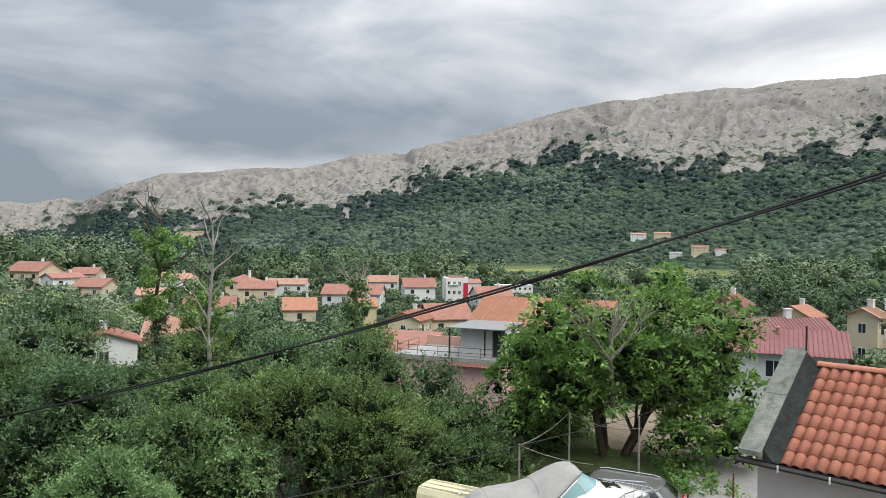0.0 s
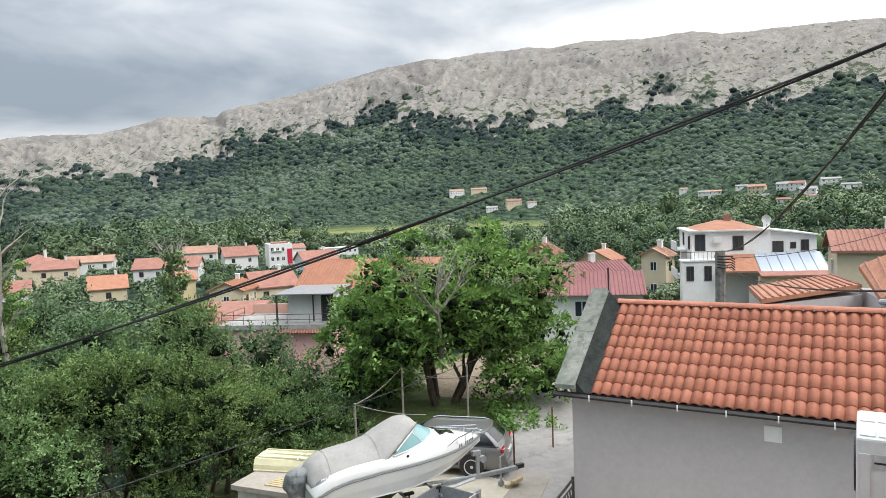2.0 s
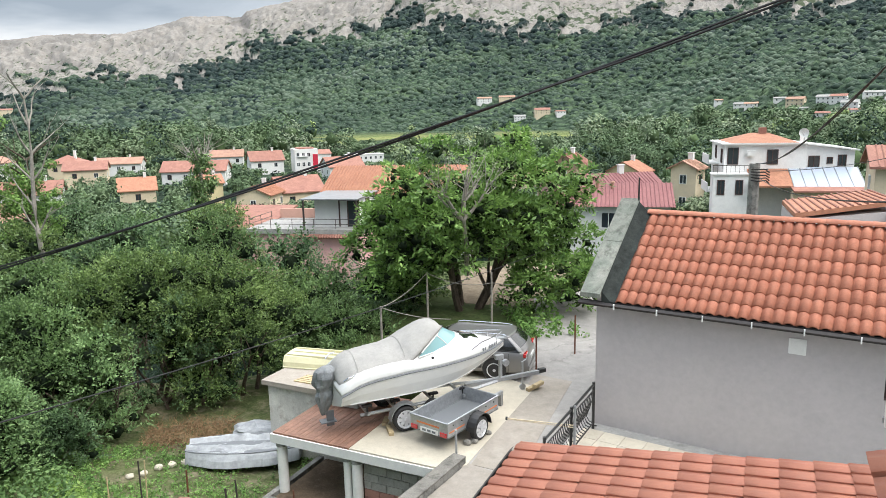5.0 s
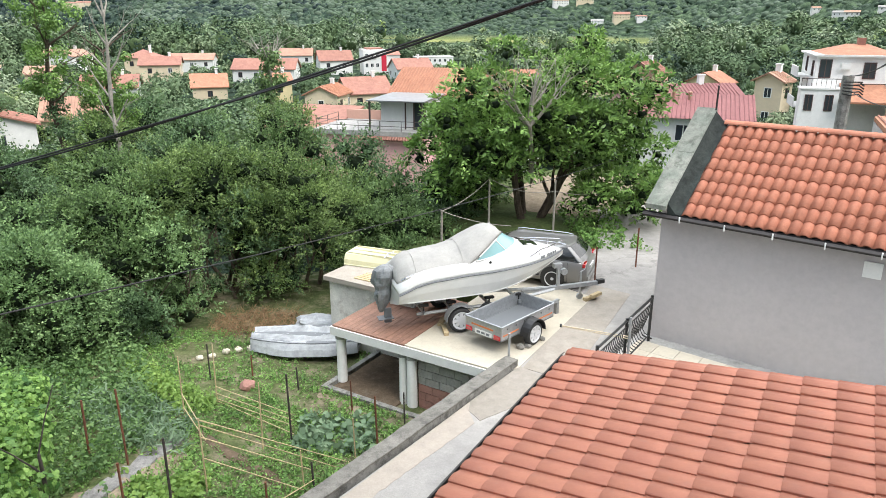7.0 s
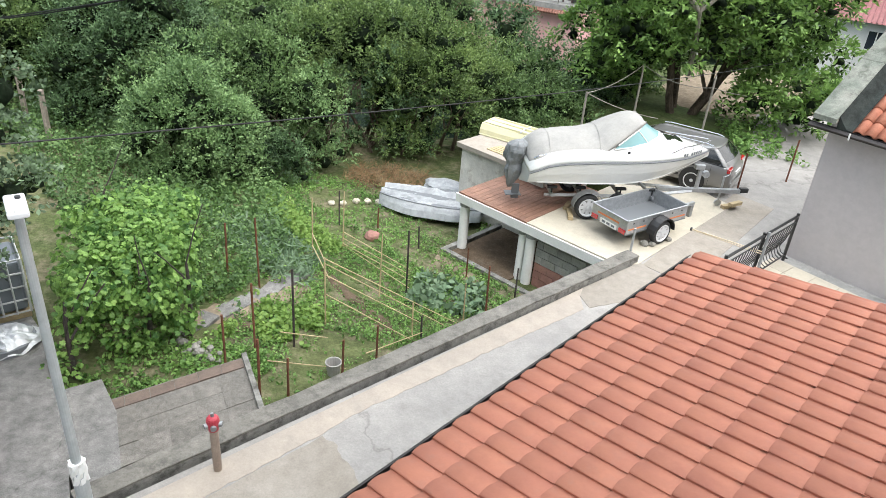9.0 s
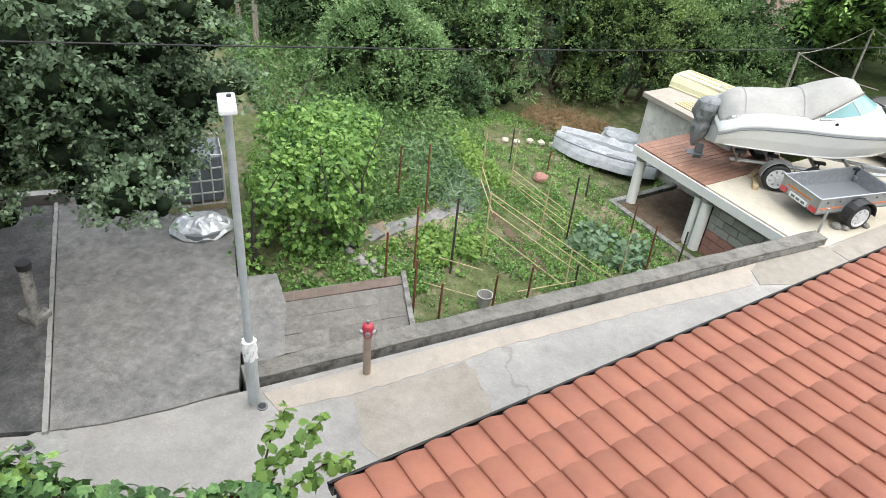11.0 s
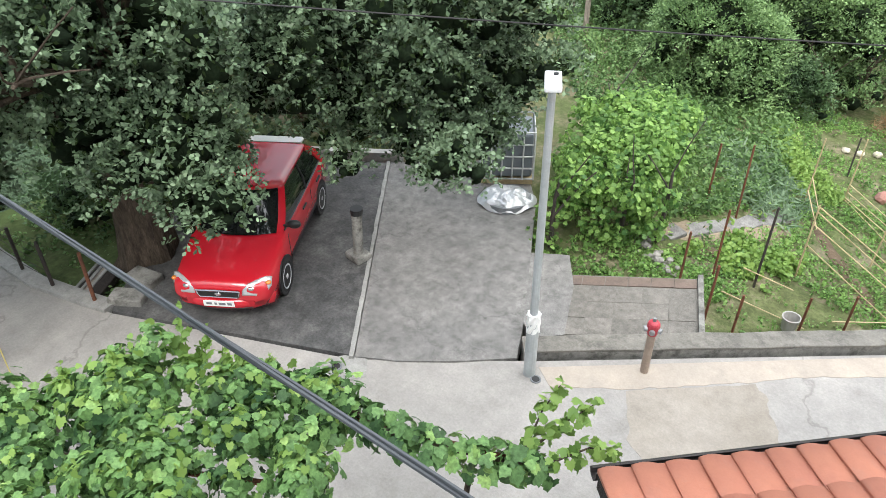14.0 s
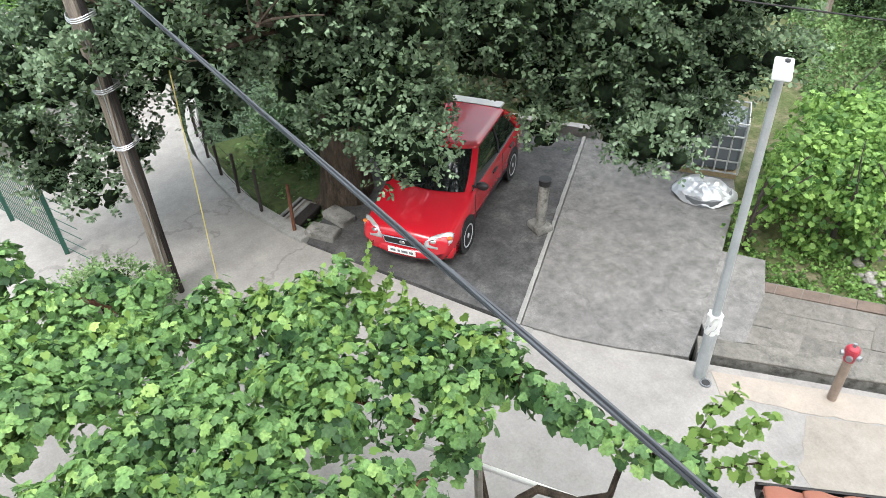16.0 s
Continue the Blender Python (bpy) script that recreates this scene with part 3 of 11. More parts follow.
def land(az, s):
    """x, y, z and land cover for rows s: 0 to 1 up to the mountain's foot, 1 to 2 up its face, beyond 2 behind it."""
    foot, ridge = steps(az, FOOT_AZ, FOOT_D), steps(az, RIDGE_AZ, RIDGE_D)
    near = 9 * (foot / 9) ** np.clip(s, 0, 1)
    q = np.clip(s - 1, 0, 1)
    d = np.where(s <= 1, near, np.where(s <= 2, foot + (ridge - foot) * q ** 1.15, ridge + (s - 2) * 180))
    z = low_ground(az, np.minimum(d, foot))
    el0 = np.degrees(np.arctan((z - 7.5) / np.maximum(d, 1)))
    top = steps(az, SKY_AZ, SKY_EL)
    el = el0 + (top - el0) * (0.80 * q + 0.20 * q ** 3)
    wood = steps(az, WOOD_AZ, WOOD_EL)
    a, g = np.radians(az), d
    x, y = -np.sin(a) * d, np.cos(a) * d
    rel = np.clip(q * 4, 0, 1) * np.clip((2.02 - s) * 9, 0.12, 1)
    warp = fbm(az * 0.22, el * 0.30, 51, 3) * 3.0
    gully = 1 - np.abs(2 * fbm(az * 0.34 + el * 0.62 + warp, el * 0.42 - az * 0.10 + warp * 0.6, 3, 5, 0.6) - 1)
    crag = np.abs(2 * fbm(az * 1.3 + el * 0.9 + warp, el * 1.7 - az * 0.4, 13, 4, 0.6) - 1)
    el = el + rel * ((gully - 0.68) * 0.75 * (0.3 + q) - (crag - 0.25) * 0.40 * (0.25 + q) + (fbm(az * 2.6, el * 3.6, 9, 4, 0.65) - 0.5) * 0.5)
    zz = np.where(s <= 1, z + (fbm(x / 40, y / 40, 5, 3) - 0.5) * np.clip((d - 30) / 120, 0, 1) * 2.5, 7.5 + d * np.tan(np.radians(el)))
    zz = np.where(s > 2, zz - (s - 2) * 60, zz)
    crowns = 1 - np.abs(2 * vnoise(x / 13 + 500, y / 17 + 500, 61) - 1)
    ragged = (fbm(az * 1.3 + 9, el * 1.9, 21, 6, 0.62) - 0.5) * 4.6 + (fbm(az * 0.3, el * 0.4, 33, 2) - 0.5) * 1.6
    tongues = gully - 0.6
    veg = np.clip((wood + ragged - tongues * 2.4 - el) / 0.28 + 0.5, 0, 1)
    scrub = np.clip(1.0 - (el - wood) / 3.0, 0.0, 1.0) * np.clip((el - wood) / 0.4 + 1.5, 0, 1) + 0.35 * np.clip((-8 - az) / 14, 0, 1)
    pine = np.clip(1.25 - (wood + ragged - el) / 4.2, 0, 1) * np.clip((fbm(az * 0.32 + 3, el * 0.9, 63, 5, 0.6) - 0.36) * 8, 0, 1)
    veg = np.where(s <= 1.0, 1, veg)
    zz = zz + veg * np.clip(q * 12, 0, 1) * np.clip((2 - s) * 8, 0, 1) * (crowns * 9 + 5 * vnoise(x / 6 + 90, y / 6 + 90, 62))
    meadow = np.clip((-1 - az) / 2, 0, 1) * np.clip((az + 25) / 3, 0, 1) * np.clip((d - 400) / 50, 0, 1) * np.clip((1.0 - s) * 14, 0, 1) * np.clip((fbm(x / 70, y / 110, 45, 2) - 0.22) * 9, 0, 1)
    field = np.clip((fbm(x / 130, y / 60, 41, 3) - 0.50) * 9, 0, 1) * np.clip((d - 420) / 80, 0, 1) * np.clip((900 - d) / 100, 0, 1) * np.clip((14 - az) / 6, 0, 1) * np.clip((az + 42) / 6, 0, 1) * np.clip((1.0 - s) * 14, 0, 1)
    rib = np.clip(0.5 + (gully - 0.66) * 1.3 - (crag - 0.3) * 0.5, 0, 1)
    return x, y, zz, veg, np.maximum(field, meadow), scrub, rib, np.where(s <= 1.0, 0, pine)


def terrain_material():
    m = bpy.data.materials.new("hillside")
    m.use_nodes = True
    nt = m.node_tree
    n, l = nt.nodes.new, nt.links.new
    b = nt.nodes["Principled BSDF"]
    b.inputs["Roughness"].default_value = 0.95
    b.inputs["Specular IOR Level"].default_value = 0.1
    co = n("ShaderNodeTexCoord")

    def noise(scale, detail=6, rough=0.6):
        t = n("ShaderNodeTexNoise")
        t.inputs["Scale"].default_value, t.inputs["Detail"].default_value, t.inputs["Roughness"].default_value = scale, detail, rough
        l(co.outputs["Object"], t.inputs["Vector"])
        return t.outputs[0]

    def ramp(src, p0, c0, p1, c1):
        r = n("ShaderNodeValToRGB")
        e = r.color_ramp.elements
        e[0].position, e[0].color, e[1].position, e[1].color = p0, _rgb(c0), p1, _rgb(c1)
        l(src, r.inputs[0])
        return r.outputs[0]

    def mix(f, a, bb):
        x = n("ShaderNodeMix")
        x.data_type = "RGBA"
        l(f, x.inputs[0])
        l(a, x.inputs[6])
        l(bb, x.inputs[7])
        return x.outputs[2]

    rock = mix(ramp(noise(0.02, 8, 0.7), 0.45, (0, 0, 0), 0.6, (1, 1, 1)), ramp(noise(0.07, 8, 0.75), 0.32, (0.305, 0.290, 0.272), 0.68, (0.212, 0.202, 0.190)), ramp(noise(0.05, 8, 0.7), 0.32, (0.270, 0.250, 0.226), 0.68, (0.185, 0.175, 0.162)))
    near = n("ShaderNodeAttribute")
    near.attribute_name = "scrub"
    dots = n("ShaderNodeMath")
    dots.operation = "MULTIPLY_ADD"
    dots.inputs[1].default_value = 0.12
    l(near.outputs["Fac"], dots.inputs[0])
    l(noise(0.036, 5, 0.66), dots.inputs[2])
    grit = n("ShaderNodeMix")
    grit.data_type, grit.blend_type = "RGBA", "MULTIPLY"
    grit.inputs[0].default_value = 1
    l(rock, grit.inputs[6])
    l(ramp(noise(0.16, 7, 0.8), 0.36, (0.74, 0.73, 0.72), 0.62, (1.18, 1.18, 1.17)), grit.inputs[7])
    rock = grit.outputs[2]
    # rock colour is darker in the recesses, lighter on the ribs
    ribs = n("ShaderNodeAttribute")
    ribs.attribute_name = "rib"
    rib_tone = n("ShaderNodeMix")
    rib_tone.data_type, rib_tone.blend_type = "RGBA", "MULTIPLY"
    rib_tone.inputs[0].default_value = 1
    l(rock, rib_tone.inputs[6])
    l(ramp(ribs.outputs["Fac"], 0.15, (0.78, 0.77, 0.77), 0.8, (1.10, 1.08, 1.05)), rib_tone.inputs[7])
    rock = rib_tone.outputs[2]
    scrub = ramp(dots.outputs[0], 0.655, (0, 0, 0), 0.68, (0.92, 0.92, 0.92))
    bush = ramp(noise(0.2, 3), 0.3, (0.035, 0.055, 0.03), 0.7, (0.075, 0.10, 0.05))
    rock = mix(scrub, rock, bush)
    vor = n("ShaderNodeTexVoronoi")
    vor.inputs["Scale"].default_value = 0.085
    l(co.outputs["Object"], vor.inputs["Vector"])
    # shade between the crowns is painted as darker cell edges
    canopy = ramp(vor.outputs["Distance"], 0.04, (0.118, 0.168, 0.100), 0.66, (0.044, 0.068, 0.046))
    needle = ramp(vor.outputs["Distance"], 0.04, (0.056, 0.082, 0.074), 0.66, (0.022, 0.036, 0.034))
    pines = n("ShaderNodeAttribute")
    pines.attribute_name = "pine"
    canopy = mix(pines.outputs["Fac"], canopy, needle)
    tone = ramp(noise(0.0045, 6, 0.62), 0.40, (0.60, 0.68, 0.72), 0.60, (1.10, 1.12, 0.98))
    mu = n("ShaderNodeMix")
    mu.data_type, mu.blend_type = "RGBA", "MULTIPLY"
    mu.inputs[0].default_value = 1
    l(canopy, mu.inputs[6])
    l(tone, mu.inputs[7])
    veg = n("ShaderNodeAttribute")
    veg.attribute_name = "veg"
    fld = n("ShaderNodeAttribute")
    fld.attribute_name = "field"
    meadow = ramp(noise(0.012, 5), 0.38, (0.29, 0.30, 0.115), 0.62, (0.135, 0.185, 0.062))
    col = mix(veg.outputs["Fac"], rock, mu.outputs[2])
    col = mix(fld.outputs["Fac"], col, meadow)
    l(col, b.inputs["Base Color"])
    inv = n("ShaderNodeMath")
    inv.operation = "SUBTRACT"
    inv.inputs[0].default_value = 1.0
    l(vor.outputs["Distance"], inv.inputs[1])
    hm = n("ShaderNodeMath")
    hm.operation = "MULTIPLY"
    l(inv.outputs[0], hm.inputs[0])
    l(veg.outputs["Fac"], hm.inputs[1])
    streak = n("ShaderNodeMapping")
    streak.inputs["Scale"].default_value = (1.0, 1.0, 0.35)
    l(co.outputs["Object"], streak.inputs[0])
    crag = n("ShaderNodeTexNoise")
    crag.inputs["Scale"].default_value, crag.inputs["Detail"].default_value, crag.inputs["Roughness"].default_value = 0.035, 9, 0.68
    l(streak.outputs[0], crag.inputs["Vector"])
    hs = n("ShaderNodeMath")
    hs.operation = "MULTIPLY_ADD"
    hs.inputs[1].default_value = 0.9
    l(crag.outputs[0], hs.inputs[0])
    l(hm.outputs[0], hs.inputs[2])
    bp = n("ShaderNodeBump")
    bp.inputs["Strength"].default_value, bp.inputs["Distance"].default_value = 1.0, 9.0
    l(hs.outputs[0], bp.inputs["Height"])
    l(bp.outputs[0], b.inputs["Normal"])
    return m


def build_terrain():
    az = np.concatenate([np.linspace(38, -58, 860), np.linspace(-58, -322, 90)[1:-1]])
    s = np.concatenate([np.linspace(0, 1, 46)[:-1], np.linspace(1, 2, 165), [2.03, 2.4, 3.0]])
    A, S = np.meshgrid(az, s, indexing="ij")
    A2 = np.where(A < -180, A + 360, A)
    x, y, z, veg, field, scrub, rib, pine = land(A2, S)
    na, ns = A.shape
    idx = np.arange(na * ns).reshape(na, ns)
    nxt = np.roll(idx, -1, axis=0)
    faces = np.stack([idx[:, :-1], idx[:, 1:], nxt[:, 1:], nxt[:, :-1]], -1).reshape(-1, 4)
    v = np.stack([x, y, z], -1).reshape(-1, 3)
    v = np.vstack([v, [[0, 0, -2.6]]])
    me = np_mesh("ground", v, faces, terrain_material(), True)
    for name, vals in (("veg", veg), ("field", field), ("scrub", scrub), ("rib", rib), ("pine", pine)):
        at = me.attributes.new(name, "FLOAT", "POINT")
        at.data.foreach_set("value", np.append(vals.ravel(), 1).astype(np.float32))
    tagged(new("ground", me), "wooded valley ground rising to a bare grey limestone mountain", "ground", kind="structure")
    bm = B()
    prism(bm, [(-4800, -600), (200, -600), (200, 4900), (-4800, 4900)], -24.5, -21.5)
    tagged(part("sea", bm, mat("sea", (0.05, 0.13, 0.16), (0.04, 0.11, 0.14), 0.01, 0.25, 0.3, 0.3, vary=0.05)), "pale turquoise bay of the sea", "water", kind="structure")


build_terrain()

# ---- the lane, the yard and the garden ----
def garden_z(x, y):
    s = (x + 4.4) * 0.687 + (y - 5.7) * 0.726
    return interp(s, [2, 10.3, 13], [-0.22, -1.65, -1.75]) + 0.05 * (noise.noise(Vector((x * 0.8, y * 0.8, 0))) + 0.5 * noise.noise(Vector((x * 2.3, y * 2.3, 3))))


def structure(name, bm, material, label, category, smooth=False):
    return tagged(part(name, bm, material, None, "", smooth), label, category, kind="structure")


# the lane: concrete, from the bend under the oak past the houses to the yard
bm = B()
prism(bm, [(-26, -8), (4, -8), (8, 4), (14, 10), (14.5, 20), (11.5, 27), (9.2, 26.5), (7.6, 21.6), (3.6, 22.2), (6.0, 17.6), (3.18, 13.72), (-4.45, 5.62), (-6.24, 3.86), (-9.66, 1.82), (-9.95, 1.72), (-11.2, 1.17), (-12.4, 0.93), (-13.8, 0.76), (-17, 0.9), (-26, 3)], -0.5, 0.0)
structure("road", bm, M["concrete"], "light grey worn concrete village lane", "road")


bm = B()
prism(bm, [(0.5, 22.0), (3.0, 19.0), (14, 18), (19, 28), (14, 35), (4.5, 33.5), (3.0, 26.5)], -0.8, -0.03)
structure("yard", bm, M["undergrowth"], "shaded weedy earth yard under the walnut tree", "ground")


def flat_patch(name, poly, h, material, label, category="pavement"):
    bm = B()
    prism(bm, poly, -0.3, h)
    return structure(name, bm, material, label, category)


def ragged_line(a, b, n, amp, seed):
    rng = random.Random(seed)
    return [(a[0] + (b[0] - a[0]) * k / n + rng.uniform(-amp, amp) * (0 < k < n), a[1] + (b[1] - a[1]) * k / n + rng.uniform(-amp, amp) * (0 < k < n)) for k in range(n + 1)]


# repair strips in the lane
EDGE = [(-3.95, 5.42), (-3.17, 6.17), (-2.06, 7.46), (-1.73, 7.93), (-0.88, 8.80), (0.34, 10.07), (1.90, 11.62)]


def ragged_path(pts, amp, seed):
    out = []
    for k, (a, b) in enumerate(zip(pts, pts[1:])):
        out += ragged_line(a, b, max(3, int(math.dist(a, b) / 0.12)), amp, seed + k)[:-1]
    return out + [pts[-1]]


flat_patch("yard_gravel", [(6.4, 26.6), (8.9, 25.2), (11.4, 27.0), (13.2, 30.0), (13.4, 34.0), (8.2, 32.8), (6.2, 29.4)], -0.02, M["dry_soil"], "pale gravel and dry earth beyond the walnut tree", "ground")
flat_patch("pavement_1", [(-4.30, 5.60), (1.94, 12.42), (1.86, 12.09)] + ragged_path(EDGE[::-1], 0.02, 2), 0.006, M["concrete_warm"], "cream repair strip of concrete along the low wall")
flat_patch("pavement_2", ragged_path([(-3.20, 6.08), (-3.02, 5.86), (-2.87, 5.66), (-2.74, 5.42), (-2.44, 5.31), (-2.25, 4.9), (-1.9, 4.5)], 0.025, 3) + ragged_path([(-0.9, 6.15), (-1.37, 6.67), (-1.55, 6.95), (-1.69, 7.06), (-1.80, 7.28), (-2.04, 7.41)], 0.025, 9) + ragged_path([(-2.06, 7.43), (-2.5, 6.9), (-3.18, 6.12)], 0.012, 15), 0.004, M["concrete_tan"], "tan patch of repaired concrete in the lane")
flat_patch("pavement_3", [(3.24, 13.78), (3.95, 12.95)] + ragged_path([(3.5, 12.5), (2.7, 12.1), (2.02, 11.69)], 0.02, 22) + [(1.86, 12.09), (1.95, 12.43)], 0.010, M["concrete_tan"], "tan patch of repaired concrete beside the wall end")
flat_patch("pavement_4", [(3.3, 13.7), (4.1, 13.0), (7.2, 17.6), (6.4, 18.4)], 0.010, M["concrete_tan"], "tan patch of repaired concrete along the slab")
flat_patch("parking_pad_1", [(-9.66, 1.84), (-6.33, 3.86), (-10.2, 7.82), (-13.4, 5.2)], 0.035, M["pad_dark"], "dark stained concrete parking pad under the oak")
flat_patch("parking_pad_2", [(-6.25, 3.90), (-5.75, 4.28), (-5.2, 4.82), (-4.62, 5.5), (-5.05, 6.15), (-7.05, 8.8), (-8.3, 9.9), (-10.15, 7.89)], 0.03, M["pad_grey"], "rough grey concrete parking pad with dark stains")
# raised joint between the pads, and the kerb behind them
bm = B()
rng = random.Random(5)
pts = [(-6.26 - 3.92 * k / 36, 3.84 + 4.02 * k / 36) for k in range(37)]
half = [0.032 + rng.uniform(-0.005, 0.006) for _ in range(100)]
for k, (a, b) in enumerate(zip(pts, pts[1:])):
    d = Vector((b[0] - a[0], b[1] - a[1])).normalized()
    nx, ny = -d.y, d.x
    w0, w1, w2, w3 = half[k], half[k + 1], half[k + 50], half[k + 51]
    prism(bm, [(a[0] - nx * w0, a[1] - ny * w0), (a[0] + nx * w2, a[1] + ny * w2), (b[0] + nx * w3, b[1] + ny * w3), (b[0] - nx * w1, b[1] - ny * w1)], -0.2, 0.058 + rng.uniform(-0.006, 0.006))
structure("kerb_1", bm, M["concrete_pale"], "worn concrete kerb between two parking pads", "kerb")
bm = B()
prism(bm, [(-10.05, 8.05), (-10.25, 7.85), (-12.1, 6.3), (-12.2, 6.45), (-10.1, 8.2)], -0.3, 0.22)
structure("kerb_2", bm, M["concrete_pale"], "pale concrete kerb at the back of the pad", "kerb")
# kerb on the outside of the bend, and the step's loose blocks
bm = B()
cur = [(-9.72, 1.75), (-10.3, 1.50), (-11.2, 1.15), (-12.4, 0.92), (-13.4, 0.82), (-14.6, 0.85), (-16.5, 1.1)]
out = [(x - 0.06, y + 0.26) for x, y in cur]
prism(bm, cur + out[::-1], -0.4, 0.07)
structure("kerb_3", bm, M["concrete_pale"], "pale concrete kerb along the bend", "kerb")

# low wall along the lane, with the garden behind and below it
WU, WN = Vector((0.6877, 0.7260)), Vector((-0.7260, 0.6877))
bm = B()
a, b = Vector((-4.58, 5.60)), Vector((3.20, 13.78))
n = 22
for k in range(n):
    p, q = a.lerp(b, k / n), a.lerp(b, (k + 1) / n)
    h = 0.075 + 0.055 * k / n + 0.004 * math.sin(k * 1.7)
    prism(bm, [tuple(p), tuple(q), tuple(q + WN * 0.30), tuple(p + WN * 0.30)], -2.3, h)
structure("wall_garden", bm, M["old_concrete"], "low old concrete wall with dark mossy stains beside the lane", "wall")
bm = B()
sect = []
for k in range(67):
    p = a.lerp(b, k / 66) - WN * (0.004 + 0.006 * math.sin(k * 0.77) + 0.003 * math.sin(k * 2.9))
    q = p + WN * (0.32 + 0.006 * math.sin(k * 1.3))
    h = 0.085 + 0.055 * k / 66 + 0.003 * math.sin(k * 0.57)
    sect.append([(p.x, p.y, h), (p.x, p.y, h + 0.026), (p.x + WN.x * 0.012, p.y + WN.y * 0.012, h + 0.033), (q.x - WN.x * 0.012, q.y - WN.y * 0.012, h + 0.033), (q.x, q.y, h + 0.026), (q.x, q.y, h)])
loft(bm, sect)
structure("wall_coping", bm, M["coping_grey"], "weathered grey concrete coping on the low wall", "wall")

# steps, paved square and its border beside the lamp
flat_patch("pavement_5", [(-4.75, 5.95), (-4.45, 6.35), (-5.05, 7.35), (-5.6, 7.95), (-6.1, 7.55), (-5.15, 6.2)], 0.025, M["pad_grey"], "rough grey concrete step beside the pad")
pv = thing("paved_square", "square of exposed-aggregate paving slabs with brown border beside the wall", "paving", kind="structure")
pa = Vector((-4.60, 6.25))
pu = Vector((1.52, 1.36)).normalized()
pw = Vector((-0.62, 1.05)).normalized()
rng = random.Random(8)
for i in range(5):
    for j in range(3):
        o = pa + pu * (i * 0.41) + pw * (j * 0.39) + Vector((0.02, 0.02))
        bm = B()
        prism(bm, [tuple(o), tuple(o + pu * 0.404), tuple(o + pu * 0.404 + pw * 0.384), tuple(o + pw * 0.384)], -0.2, 0.016 + rng.uniform(-0.006, 0.006))
        part("paving_slab", bm, M["exposed_agg"], pv)
for i in range(6):
    o = pa + pu * (i * 0.36 - 0.06) + pw * 1.19
    bm = B()
    prism(bm, [tuple(o), tuple(o + pu * 0.35), tuple(o + pu * 0.35 + pw * 0.22), tuple(o + pw * 0.22)], -0.2, 0.025 + rng.uniform(-0.006, 0.006))
    part("brown_paver", bm, M["brown_paver"], pv)
bm = B()
o = pa + pu * 2.1 - pw * 0.1
prism(bm, [tuple(o), tuple(o + pu * 0.085), tuple(o + pu * 0.085 + pw * 1.6), tuple(o + pw * 1.6)], -0.4, 0.06)
part("border_kerb", bm, M["old_concrete"], pv)
bm = B()
prism(bm, [tuple(pa - pu * 0.1), tuple(pa + pu * 2.1), tuple(pa + pu * 2.1 + pw * 1.45), tuple(pa - pu * 0.1 + pw * 1.45)], -0.3, 0.006)
part("bedding", bm, M["exposed_agg"], pv)

# garden soil: one sheet of uneven ground
def build_garden():
    xs, ys = np.arange(-17, 6, 0.35), np.arange(6.0, 29, 0.35)
    verts, ids, faces = [], {}, []
    for i, x in enumerate(xs):
        for j, y in enumerate(ys):
            side = (x + 4.4) * WN.x + (y - 5.7) * WN.y
            if side > 0.12 and not (x > 3.3 and y < 17):
                ids[i, j] = len(verts)
                verts.append((x, y, garden_z(x, y) if y < 24 else garden_z(x, 24) - (y - 24) * 0.25))
    for i in range(len(xs) - 1):
        for j in range(len(ys) - 1):
            k = [(i, j), (i + 1, j), (i + 1, j + 1), (i, j + 1)]
            if all(c in ids for c in k):
                faces.append([ids[c] for c in k])
    me = np_mesh("garden_ground", verts, faces, M["garden"], True)
    tagged(new("garden_ground", me), "kitchen garden soil overgrown with low weeds", "ground", kind="structure")


build_garden()

# ---- boat slab with the open shelter under it ----
FA, FB = Vector((-0.92, 16.45)), Vector((2.80, 13.55))
FU = (FB - FA).normalized()
FV = Vector((-FU.y, FU.x))


def on_slab(u, v):
    p = FA + FU * u + FV * v
    return (p.x, p.y)


bm = B()
prism(bm, [on_slab(2.18, 0), on_slab(4.72, 0), (3.2, 13.7), (6.1, 17.5), (4.6, 19.5), on_slab(2.18, 4.6)], -0.22, 0.012)
slab = structure("slab", bm, M["slab_cream"], "cream concrete slab carrying the boat trailer", "slab")
bm = B()
prism(bm, [on_slab(-0.06, -0.04), on_slab(4.75, -0.04), on_slab(4.75, 0.02), on_slab(-0.06, 0.02)], -0.25, -0.03)
structure("slab_edge", bm, M["plaster_white"], "white painted edge beam of the slab", "beam")
deck = thing("timber_deck", "red-brown timber deck beside the cream slab", "deck", kind="structure")
rng = random.Random(3)
for k in range(15):
    bm = B()
    u0 = k * 0.145
    p = [on_slab(u0, 0.0), on_slab(u0 + 0.135, 0.0), on_slab(u0 + 0.135, 3.0), on_slab(u0, 3.0)]
    prism(bm, p, -0.03, 0.015 + rng.uniform(-0.003, 0.003))
    part("deck_board", bm, M["deck"], deck)
bm = B()
prism(bm, [on_slab(0, 0.03), on_slab(2.16, 0.03), on_slab(2.16, 3.0), on_slab(0, 3.0)], -0.2, -0.035)
part("deck_frame", bm, M["old_concrete"], deck)


def pillar(x, y, z0, z1, r):
    t = thing("pillar", "white painted round concrete pillar under the slab", "pillar", kind="structure")
    bm = B()
    rod(bm, (x, y, z0), (x, y, z1), r, r, 20)
    part("shaft", bm, M["plaster_white"], t, smooth=False)
    bm = B()
    rod(bm, (x, y, z1 - 0.16), (x, y, z1), r * 1.12, r * 1.12, 20)
    part("collar", bm, M["concrete_pale"], t)


